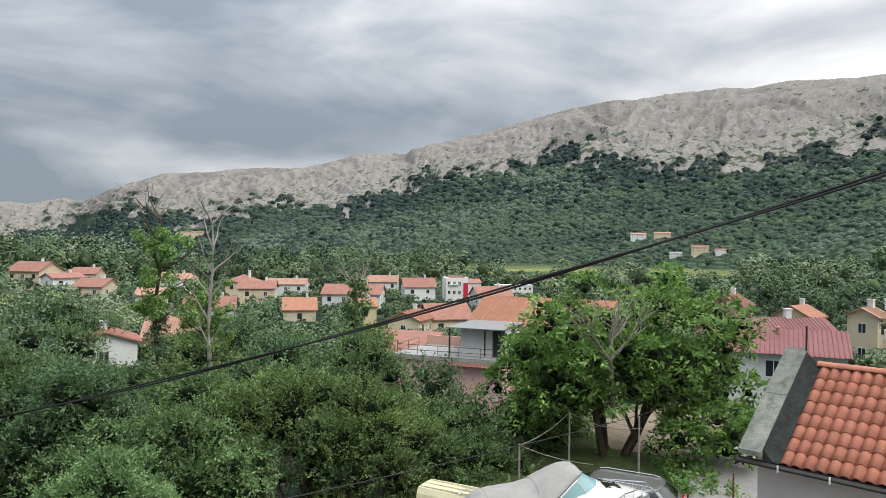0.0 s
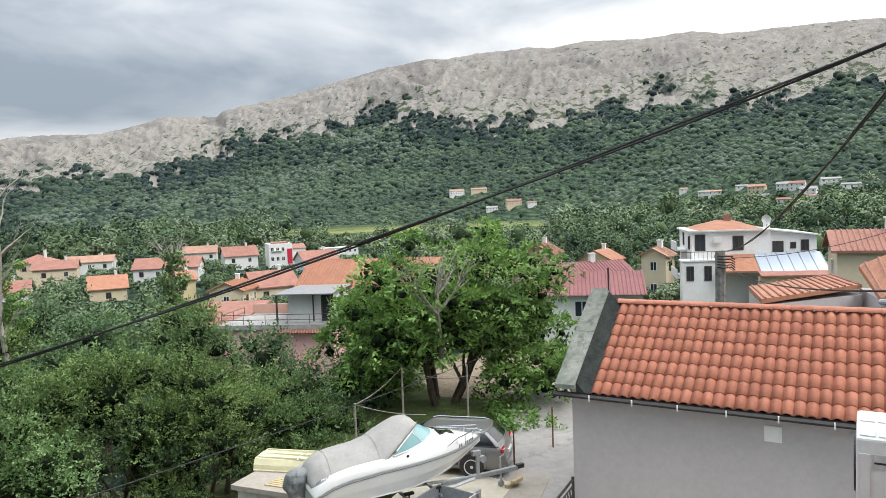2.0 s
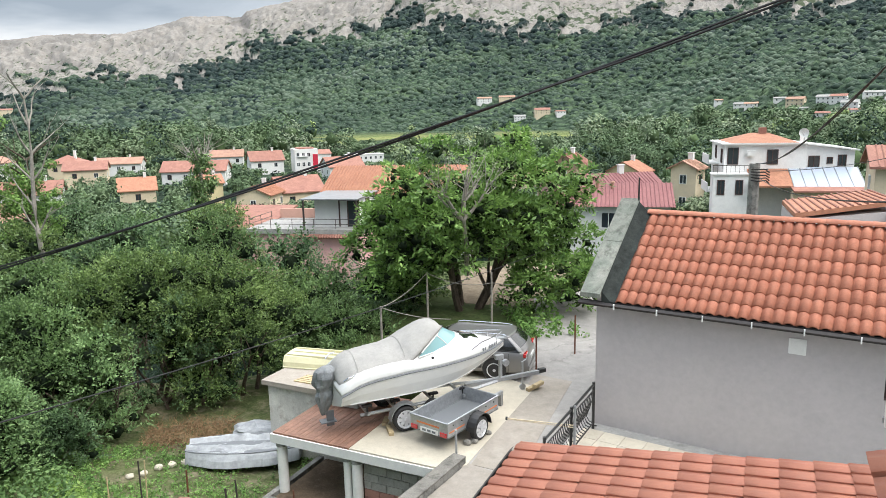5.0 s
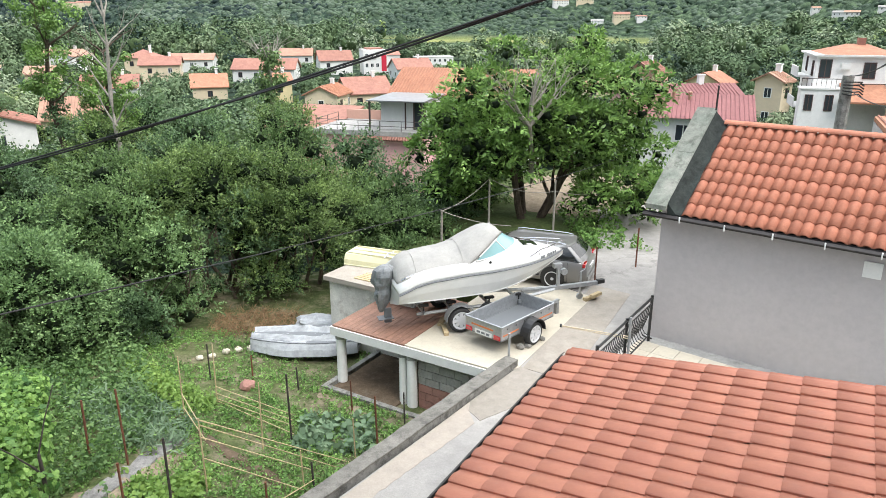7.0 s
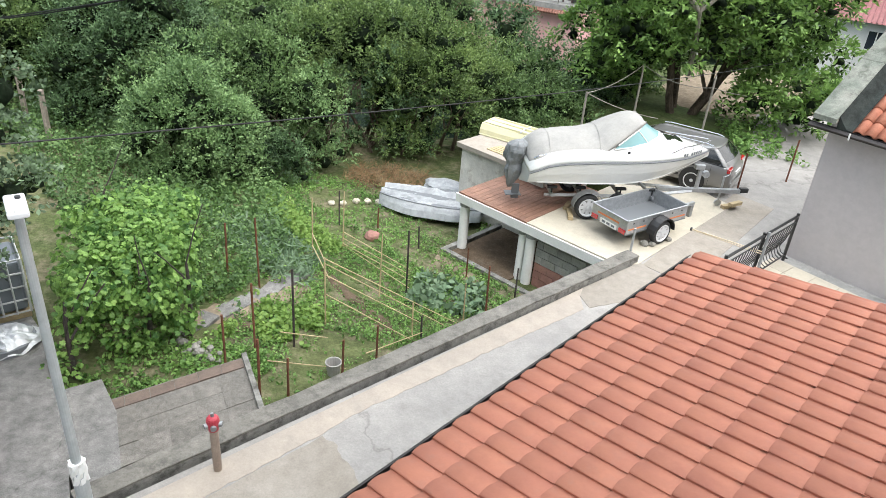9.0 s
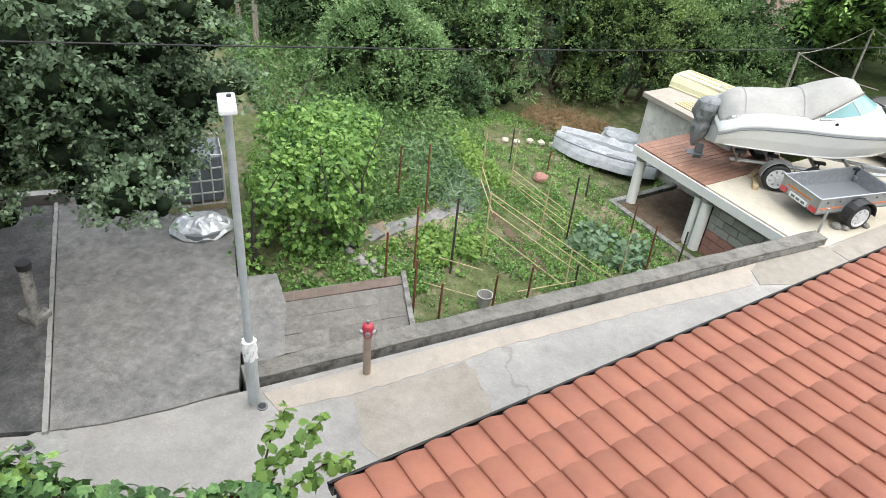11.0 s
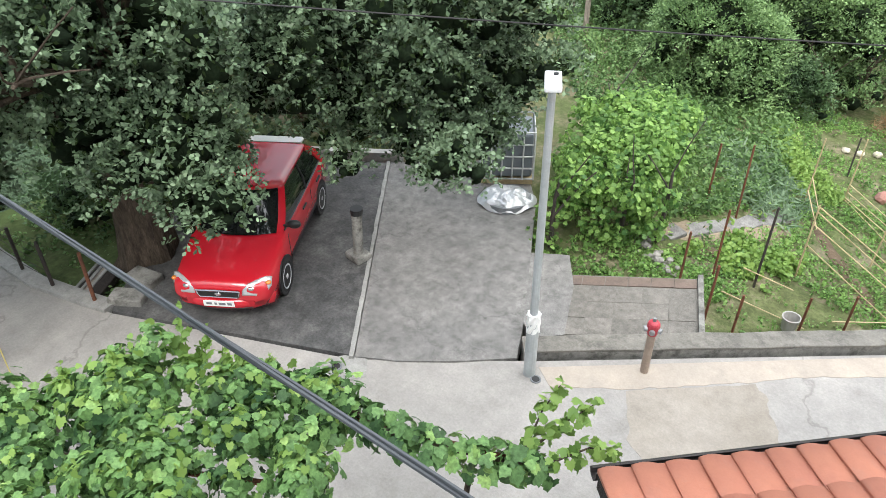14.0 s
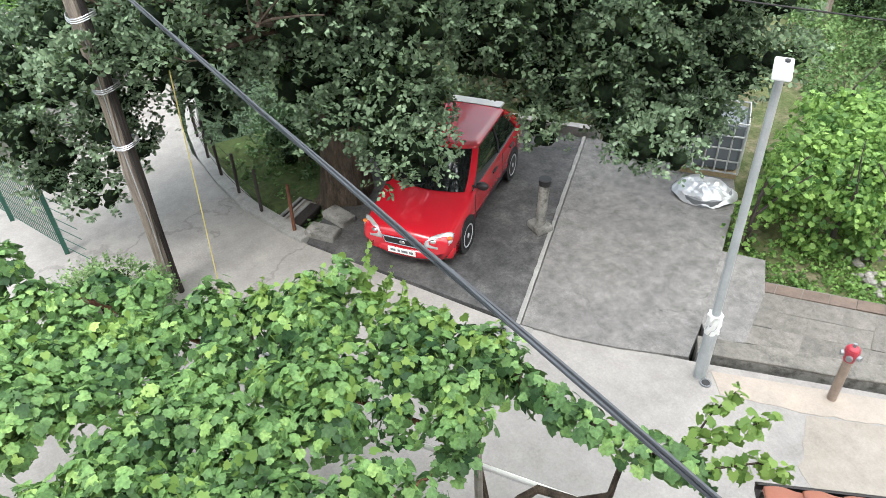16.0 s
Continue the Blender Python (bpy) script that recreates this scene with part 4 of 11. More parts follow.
px, py = on_slab(0.12, 0.16)
pillar(px, py, -2.0, -0.22, 0.125)
px, py = on_slab(2.02, 0.14)
pillar(px, py, -2.0, -0.22, 0.095)
px, py = on_slab(2.28, 0.14)
pillar(px, py, -2.0, -0.22, 0.125)
# block wall under the slab
bw = thing("block_wall", "unplastered grey block wall with red lower courses under the slab", "wall", kind="structure")
bm = B()
prism(bm, [on_slab(2.4, 0.27), on_slab(4.7, 0.27), on_slab(4.7, 0.36), on_slab(2.4, 0.36)], -2.2, -0.2)
part("mortar", bm, M["concrete"], bw)
rng = random.Random(4)
for row in range(8):
    u = 2.42 - (0.2 if row % 2 else 0)
    while u < 4.6:
        u0, u1 = max(u, 2.42), min(u + 0.385, 4.68)
        if u1 - u0 > 0.06:
            bm = B()
            dv = rng.uniform(-0.006, 0.006)
            prism(bm, [on_slab(u0, 0.20 + dv), on_slab(u1, 0.20 + dv), on_slab(u1, 0.3), on_slab(u0, 0.3)], -0.42 - row * 0.2, -0.235 - row * 0.2)
            part("block", bm, M["block_red"] if row >= 4 else M["block_grey"], bw)
        u += 0.4
# back and end walls of the shelter, and its earth floor
bm = B()
prism(bm, [on_slab(-0.05, 2.9), on_slab(4.6, 2.9), on_slab(4.6, 3.1), on_slab(-0.05, 3.1)], -2.2, -0.22)
structure("wall_shelter", bm, M["old_concrete"], "dark back wall of the shelter", "wall")
bm = B()
prism(bm, [on_slab(0.1, -0.3), on_slab(2.0, -0.3), on_slab(2.0, 2.8), on_slab(0.1, 2.8)], -1.9, -1.58)
structure("floor_shelter", bm, M["soil"], "bare brown earth floor under the deck", "ground")
bm = B()
prism(bm, [on_slab(-0.05, -0.42), on_slab(2.9, -0.42), on_slab(2.9, -0.28), on_slab(-0.05, -0.28)], -1.95, -1.52)
prism(bm, [on_slab(-0.12, -0.42), on_slab(0.02, -0.42), on_slab(0.02, 2.2), on_slab(-0.12, 2.2)], -1.95, -1.53)
structure("kerb_4", bm, M["old_concrete"], "pale concrete kerb round the earth floor", "kerb")
# galvanised rod at the wall's end
bm = B()
rod(bm, (3.05, 14.03, 0), (3.05, 14.03, 0.68), 0.028, 0.028, 10)
rd = thing("rod", "galvanised steel rod set in the slab edge", "post")
part("tube", bm, M["galvanised"], rd)

# ---- concrete shed with a flat roof ----
SA = Vector((-1.25, 19.0))


def on_shed(u, v):
    p = SA + FU * u + FV * v
    return (p.x, p.y)


shed = thing("shed", "small cement-rendered shed with a flat concrete roof", "shed")
bm = B()
prism(bm, [on_shed(0.12, 0.12), on_shed(3.0, 0.12), on_shed(3.0, 2.3), on_shed(0.12, 2.3)], -2.2, 0.26)
part("wall", bm, M["shed_render"], shed)
bm = B()
prism(bm, [on_shed(0, 0), on_shed(3.2, 0), on_shed(3.2, 2.45), on_shed(0, 2.45)], 0.27, 0.40)
part("roof", bm, M["concrete_tan"], shed)
for k in range(5):
    bm = B()
    p = [on_shed(0.9 + k * 0.02, 0.25 + k * 0.11), on_shed(2.3, 0.25 + k * 0.11), on_shed(2.3, 0.33 + k * 0.11), on_shed(0.9 + k * 0.02, 0.33 + k * 0.11)]
    pl = thing("plank", "weathered timber plank lying on the shed roof", "plank", group="planks on the shed")
    prism(bm, p, 0.402, 0.43)
    part("board", bm, M["wood_stick"], pl)

# ---- our own house: the stuccoed front beside the balcony ----
HE = Vector((0.5946, 0.8040))        # along the front
HP = Vector((0.8040, -0.5946))       # into the house
HC = Vector((4.93, 4.30))            # its far corner


def on_house(u, v):
    p = HC + HE * u + HP * v
    return (p.x, p.y)


bm = B()
prism(bm, [on_house(0, 0), on_house(-11, 0), on_house(-11, 0.35), on_house(-0.35, 0.35), on_house(-0.35, 6), on_house(0, 6)], -0.4, 13.0)
structure("wall_house", bm, M["stucco_white"], "pale grey coarse stucco wall of the house front", "wall")
bm = B()
prism(bm, [on_house(-0.35, 0.36), on_house(-11, 0.36), on_house(-11, 6), on_house(-0.35, 6)], 12.8, 13.0)
structure("ceiling_house", bm, M["plaster_white"], "plain ceiling slab of the house", "ceiling")
bm = B()
c = Vector(on_house(0.0, 0.0))
prism(bm, [on_house(0.10, -0.17), on_house(0.10, -0.02), on_house(-0.10, -0.02), on_house(-0.10, -0.17)], 8.78, 12.9)
structure("trim", bm, M["soffit_brown"], "brown boxed trim at the house corner", "trim")

# ---- tiles ----
def tile_mesh(name, material, w=0.30, length=0.42, roll=0.055, thick=0.014, flat=0.45, lip=False, lift0=0.026):
    """One interlocking clay tile: a flat pan and a round roll, with a thick lower end. x across, y up the slope."""
    n = 9
    prof = []
    for k in range(n + 1):
        t = k / n
        x = t * (w + 0.02)
        if lip:
            # a gentle wave that ends in a sharp lip over the next tile
            z = roll * (0.5 - 0.5 * math.cos(math.pi * min(1, max(0, (t - 0.10) / 0.55)))) - 0.016 * max(0, (t - 0.70) / 0.30) ** 2
        elif t < flat:
            z = 0.012 * math.sin(math.pi * t / flat) * -1
        else:
            z = roll * math.sin(math.pi * (t - flat) / (1 - flat)) ** 0.8
        prof.append((x, z))
    v, f = [], []
    for y, lift in ((0.0, lift0), (length, 0.0)):
        v += [(x, y, z + lift) for x, z in prof]
    v += [(x, 0.0, z + lift0 - thick - 0.012) for x, z in prof]
    v += [(x, length * 0.5, z - thick) for x, z in prof]
    m = n + 1
    for k in range(n):
        f.append((k, k + 1, m + k + 1, m + k))
        f.append((2 * m + k, 2 * m + k + 1, k + 1, k))
        f.append((3 * m + k, 3 * m + k + 1, 2 * m + k + 1, 2 * m + k))
    if lip:
        f.append((n, 2 * m + n, 3 * m + n, m + n))
    me = np_mesh(name, v, f, material, False)
    me.polygons.foreach_set("use_smooth", [i % 3 == 0 and i < 3 * n for i in range(len(f))])
    return me


def roof_matrix(p, along, slope_deg, up2):
    """A frame at p with x along the eave and y up the slope; up2 is the level way into the roof."""
    a, u = Vector((along.x, along.y, 0)).normalized(), Vector((up2.x, up2.y, 0)).normalized()
    s = radians(slope_deg)
    y = (u * math.cos(s) + Vector((0, 0, 1)) * math.sin(s)).normalized()
    z = a.cross(y)
    if z.z < 0:
        z = -z
    return Matrix(((a.x, y.x, z.x, p[0]), (a.y, y.y, z.y, p[1]), (a.z, y.z, z.z, p[2]), (0, 0, 0, 1)))


def tile_roof(owner, base, cols, rows, mesh, w, gauge, jitter, seed, limit=300):
    rng = random.Random(seed)
    made = 0
    for j in range(rows):
        for i in range(cols):
            ob = new("roof_tile", mesh)
            ob.parent = owner
            ob.matrix_parent_inverse = Matrix()
            ob.matrix_world = base @ pose(i * w + rng.uniform(-jitter, jitter), j * gauge + rng.uniform(-jitter, jitter) * 1.5, 0.03 + rng.uniform(-jitter, jitter) * 0.5, rng.uniform(-0.5, 0.5), 0, rng.uniform(-0.5, 0.5))
            made += 1
    return made


# lower roof of our house, sloping from the front down to the lane
EA, EB = Vector((-1.74, 2.98)), Vector((2.98, 9.33))
EU = (EB - EA).normalized()
EIN = Vector((EU.y, -EU.x))
SLOPE_LOW = 6.6
low = thing("lower_roof", "red clay tile roof of the annex beside the lane", "roof", kind="structure")
low_tile = tile_mesh("annex_tile", M["tile_clay"], 0.262, 0.43, 0.036, 0.026, lip=True, lift0=0.015)
# x runs from the far end back along the eave so that the frame is right-handed
base = roof_matrix((EB.x, EB.y, 2.60), -EU, SLOPE_LOW, EIN)
N_LOW, R_LOW, G_LOW = 30, 12, 0.385
W_LOW = (EB - EA).length / N_LOW
tile_roof(low, base, N_LOW, R_LOW, low_tile, W_LOW, G_LOW, 0.004, 11)
s = math.tan(radians(SLOPE_LOW))
bm = B()
q = [EB, EA, EA + EIN * 4.6, EB + EIN * 4.6]
prism(bm, [tuple(v) for v in q], lambda x, y: 2.44 + s * ((Vector((x, y)) - EB) @ EIN), lambda x, y: 2.585 + s * ((Vector((x, y)) - EB) @ EIN))
part("roof_deck", bm, M["wood_dark"], low)
bm = B()
g0, g1 = EB - EIN * 0.13 + EU * 0.02, EA - EIN * 0.13
sect = []
for p in (g0, g1):
    sect.append([(p.x + EIN.x * du, p.y + EIN.y * du, 2.53 + dz) for du, dz in ((0.0, 0.0), (-0.055, -0.06), (-0.02, -0.11), (0.05, -0.115), (0.085, -0.06), (0.085, 0.02), (0.07, 0.02), (0.06, -0.06), (0.04, -0.09), (-0.01, -0.085), (-0.03, -0.055), (0.012, 0.0))])
loft(bm, sect)
part("gutter", bm, M["gutter_brown"], low)
bm = B()
i0, i1 = EB + EIN * 0.35 - EU * 0.3, EA + EIN * 0.35 + EU * 0.2
prism(bm, [tuple(i0), tuple(i1), tuple(i1 + EIN * 0.3), tuple(i0 + EIN * 0.3)], -0.3, 2.45)
prism(bm, [tuple(i0), tuple(i0 + EIN * 4.3), tuple(i0 + EIN * 4.3 - EU * 0.3), tuple(i0 + EIN * 0.3 - EU * 0.3)], -0.3, lambda x, y: 2.42 + s * ((Vector((x, y)) - EB) @ EIN))
structure("wall_annex", bm, M["plaster_white"], "plain rendered wall of the annex under the tile roof", "wall")
# end of the next roof slope above the annex
up_roof = thing("upper_roof", "corner of the orange clay tile roof beside the wall", "roof", kind="structure")
up_base = roof_matrix((2.84, 2.98, 5.56), HE * -1, 20, HP)
for j in range(3):
    for i in range(3):
        ob = new("roof_tile", low_tile)
        ob.parent = up_roof
        ob.matrix_world = up_base @ pose(i * 0.3, j * 0.34, 0.03)
bm = B()
box(bm, -0.02, 0, -0.1, 0.95, 1.1, 0.0)
ob = part("roof_deck", bm, M["wood_dark"], up_roof)
ob.matrix_world = up_base

# terrace between the annex and the grey house
bm = B()
prism(bm, [(5.35, 13.9), (4.1, 9.5), (9.5, 5.5), (12.5, 9.0), (6.6, 14.9)], -0.2, 0.14)
structure("terrace", bm, M["concrete_pale"], "pale tiled terrace beside the grey house", "terrace")
tl = thing("terrace_paving", "pale beige terrace paving slabs with open joints", "paving", kind="structure")
gdir, gback = Vector((0.700, -0.714)), Vector((0.714, 0.700))
for i in range(9):
    for j in range(3):
        o = Vector((6.3, 14.55)) + gdir * (i * 0.5) - gback * (0.08 + (j + 1) * 0.5)
        bm = B()
        prism(bm, [tuple(o), tuple(o + gdir * 0.49), tuple(o + gdir * 0.49 + gback * 0.49), tuple(o + gback * 0.49)], 0.10, 0.16)
        part("paving_slab", bm, M["slab_cream"], tl)

# ---- grey neighbour house ----
GC = Vector((6.42, 14.84))           # its near corner
grey = thing("grey_house", "grey rendered house with an orange clay tile roof", "house")
bm = B()


def on_grey(u, v):
    p = GC + gdir * u + gback * v
    return (p.x, p.y)


prism(bm, [on_grey(0.22, 0), on_grey(9, 0), on_grey(9, 4.5), on_grey(0.22, 4.5)], -0.3, 3.16)
part("wall", bm, M["render_grey"], grey)
SL, RUN = 35.4, 2.15
TAN = math.tan(radians(SL))


def roof_z(v):
    return 3.30 + TAN * v


bm = B()
loft(bm, [[(*on_grey(u, -0.18), roof_z(-0.18)), (*on_grey(u, RUN), roof_z(RUN)), (*on_grey(u, 2 * RUN + 0.18), roof_z(-0.18))] for u in (0.66, 9.0)])
part("roof_deck", bm, M["wood_dark"], grey)
gtile = tile_mesh("house_tile", M["tile_orange"], 0.214, 0.43, 0.074, flat=0.16, lift0=0.028)
gb = roof_matrix((*on_grey(0.70, -0.20), roof_z(-0.20) + 0.01), gdir, SL, gback)
tile_roof(grey, gb, 37, 8, gtile, 0.214, 0.358, 0.003, 12)
for k in range(19):
    bm = B()
    loft(bm, [[(x0, 0.125 * math.cos(a) * q, 0.095 * math.sin(a) * q) for a in [math.pi * i / 8 for i in range(9)]] for x0, q in ((0.0, 1.0), (0.46, 0.92))])
    ob = part("ridge_tile", bm, M["tile_orange"], grey)
    p = on_grey(0.68 + k * 0.43, RUN + 0.02)
    ob.matrix_world = Matrix(((gdir.x, gback.x, 0, p[0]), (gdir.y, gback.y, 0, p[1]), (0, 0, 1, roof_z(RUN) + 0.10), (0, 0, 0, 1)))
# gable coping in two lengths, the bitumen flashing beside it, and its iron tip at the ridge
for v0, v1 in ((-0.34, 1.02), (1.03, RUN + 0.12)):
    bm = B()
    loft(bm, [[(*on_grey(u, v0), roof_z(v0) + 0.34), (*on_grey(u, v1), roof_z(v1) + 0.34), (*on_grey(u, v1), roof_z(v1) + 0.24), (*on_grey(u, v0), roof_z(v0) + 0.24)] for u in (-0.05, 0.42)])
    part("gable_coping", bm, M["coping_green"], grey, "weathered grey-green concrete gable coping")
bm = B()
rows = []
for i in range(15):
    v = -0.26 + (RUN + 0.30) * i / 14
    w = 0.02 * noise.noise(Vector((v * 4, 1, 2)))
    rows.append([(*on_grey(0.425, v), roof_z(v) + 0.335), (*on_grey(0.50 + w, v), roof_z(v) + 0.25 + w), (*on_grey(0.62 + w, v), roof_z(v) + 0.12), (*on_grey(0.74 + 1.5 * w, v), roof_z(v) + 0.10), (*on_grey(0.70, v), roof_z(v) + 0.02), (*on_grey(0.425, v), roof_z(v) + 0.02)])
loft(bm, rows)
part("flashing", bm, M["flashing"], grey, "creased black bitumen flashing")
bm = B()
prism(bm, [on_grey(0.22, -0.004), on_grey(0.42, -0.004), on_grey(0.42, RUN), on_grey(0.22, RUN)], 2.9, lambda x, y: roof_z((Vector((x, y)) - GC) @ gback) + 0.23)
prism(bm, [on_grey(0.22, RUN), on_grey(0.42, RUN), on_grey(0.42, 2 * RUN), on_grey(0.22, 2 * RUN)], 2.9, lambda x, y: roof_z(2 * RUN - (Vector((x, y)) - GC) @ gback) + 0.23)
part("gable", bm, M["render_grey"], grey)
bm = B()
rod(bm, (*on_grey(0.40, RUN + 0.08), roof_z(RUN) + 0.3), (*on_grey(0.40, RUN + 0.08), roof_z(RUN) + 0.95), 0.022, 0.022, 8)
part("vent_pipe", bm, M["steel_black"], grey)
bm = B()
sect = [[(*on_grey(u, -0.30 + dv), 3.20 + dz) for dv, dz in ((0.0, 0.0), (-0.05, -0.045), (-0.03, -0.09), (0.04, -0.095), (0.08, -0.05), (0.08, 0.015), (0.065, 0.015), (0.055, -0.05), (0.035, -0.075), (-0.01, -0.07), (-0.03, -0.04), (0.012, 0.0))] for u in (-0.10, 9.0)]
loft(bm, sect)
part("gutter", bm, M["gutter_brown"], grey)
for k in range(9):
    bm = B()
    box(bm, -0.012, -0.012, -0.11, 0.012, 0.02, 0.02)
    ob = part("gutter_bracket", bm, M["plate_white"], grey)
    ob.matrix_world = pose(*on_grey(0.75 + k * 0.95, -0.362), 3.19, 0, 0, math.degrees(math.atan2(gdir.y, gdir.x)))
vent = thing("wall_vent", "white square vent cover on the grey wall", "vent")
vp = Vector(on_grey(4.41, -0.01))
bm = B()
box(bm, -0.16, -0.02, -0.16, 0.16, 0.012, 0.16, 0.008)
part("plate", bm, M["white_plastic"], vent)
bm = B()
box(bm, -0.125, -0.028, -0.125, 0.125, -0.02, 0.125, 0.004)
part("cover", bm, M["white_plastic"], vent)
vent.matrix_world = pose(vp.x, vp.y, 2.74, 0, 0, math.degrees(math.atan2(gdir.y, gdir.x)))

# ---- houses of the village ----
HOUSE_SPOTS = []


def window(parent, m, w, h, shutters=False, dark=True):
    """A window in a wall; m: frame at its centre, x along the wall, y outwards."""
    bm = B()
    for a in ((-w / 2, -h / 2, -w / 2 + 0.07, h / 2), (w / 2 - 0.07, -h / 2, w / 2, h / 2), (-w / 2 + 0.07, h / 2 - 0.07, w / 2 - 0.07, h / 2), (-w / 2 + 0.07, -h / 2, w / 2 - 0.07, -h / 2 + 0.07), (-0.03, -h / 2 + 0.07, 0.03, h / 2 - 0.07)):
        box(bm, a[0], -0.02, a[1], a[2], 0.05, a[3])
    fr = part("window", bm, M["shutter_dark"] if shutters else M["white_plastic"], parent)
    fr.matrix_basis = m
    bm = B()
    box(bm, -w / 2 + 0.06, -0.01, -h / 2 + 0.06, w / 2 - 0.06, 0.02, h / 2 - 0.06)
    pane = part("pane", bm, M["win_glass"], fr)
    return fr


def gable_roof(bm, L, W, z, rise, over=0.4, thick=0.16):
    """Two slopes, ridge along x; L along x, W along y."""
    hw, hl = W / 2 + over, L / 2 + over
    drop = rise * over / (W / 2)
    for s in (-1, 1):
        prof = [(s * hw, z - drop), (0, z + rise), (0, z + rise + thick), (s * hw, z - drop + thick)]
        loft(bm, [[(x, y, zz) for y, zz in prof] for x in (-hl, hl)])


def house(x, y, turn, L, W, h, rise, wall, roof, label, z=None, chimney=True, spot=True, hip=False, floors=None):
    """A house with a gable (or hipped) roof, seen from the hill. turn: degrees of its ridge from +x."""
    d, az = math.hypot(x, y), math.degrees(math.atan2(-x, y))
    z = float(low_ground(az, d)) if z is None else z
    t = thing("house", label, "house", group="village houses")
    m = pose(x, y, z, 0, 0, turn)
    t.matrix_world = m
    if spot:
        HOUSE_SPOTS.append((x, y, max(L, W) * 0.62 + 1.0, z + h * 0.3))
    bm = B()
    box(bm, -L / 2, -W / 2, (min(-3, float(low_ground(az, d)) - z - 2) if d < 300 else -0.02 * d), L / 2, W / 2, h)
    if not hip:
        for s in (-1, 1):
            loft(bm, [[(s * (L / 2 - k), -W / 2, h - 0.001), (s * (L / 2 - k), W / 2, h - 0.001), (s * (L / 2 - k), 0, h + rise)] for k in (0, 0.25)])
    part("wall", bm, M[wall], t)
    bm = B()
    if hip:
        o = 0.45
        k = W / 2
        lo = [(-L / 2 - o, -W / 2 - o, h), (L / 2 + o, -W / 2 - o, h), (L / 2 + o, W / 2 + o, h), (-L / 2 - o, W / 2 + o, h)]
        rid = [(-L / 2 + k, 0, h + rise), (L / 2 - k, 0, h + rise)]
        v = [bm.verts.new(p) for p in lo + rid]
        for f in ((0, 1, 5, 4), (1, 2, 5), (2, 3, 4, 5), (3, 0, 4), (3, 2, 1, 0)):
            bm.faces.new([v[i] for i in f])
    else:
        gable_roof(bm, L, W, h, rise)
    part("roof", bm, M[roof], t)
    if d < 120:
        # courses of tiles as real ridges down the slope
        bm = B()
        n = int(L / 0.33)
        sl = math.hypot(W / 2 + 0.4, rise * (1 + 0.8 / W))
        for s in (-1, 1):
            for i in range(n):
                xx = -L / 2 + (i + 0.5) * L / n
                dr = rise * 0.4 / (W / 2)
                rod(bm, (xx, s * (W / 2 + 0.38), h - dr + 0.17), (xx, 0, h + rise + 0.17), 0.07, 0.07, 5, False)
        if not hip:
            part("tile_ribbing", bm, M[roof], t)
        else:
            bm.free()
    if chimney:
        bm = B()
        box(bm, L * 0.2, -0.3, h + rise * 0.4, L * 0.2 + 0.5, 0.3, h + rise + 0.9)
        box(bm, L * 0.2 - 0.08, -0.38, h + rise + 0.9, L * 0.2 + 0.58, 0.38, h + rise + 1.0)
        part("chimney", bm, M["plaster_white"], t)
    R = lambda dx, dy, dz, rz: pose(dx, dy, dz, 0, 0, rz)
    for fl in range(floors or (2 if h > 4.4 else 1)):
        zc = h - 1.35 - fl * 2.7
        for i in range(max(1, int(L / 3.2))):
            xx = -L / 2 + (i + 0.5) * L / max(1, int(L / 3.2))
            for s, rz in ((-1, 180), (1, 0)):
                w = window(t, R(xx, s * W / 2, zc, rz), 0.95, 1.15, shutters=i % 2 == 0)
        for i in range(max(1, int(W / 3.6))):
            yy = -W / 2 + (i + 0.5) * W / max(1, int(W / 3.6))
            for s, rz in ((-1, 90), (1, -90)):
                window(t, R(s * L / 2, yy, zc, rz), 0.9, 1.15)
    return t


def polar(az, d):
    a = math.radians(az)
    return -math.sin(a) * d, math.cos(a) * d


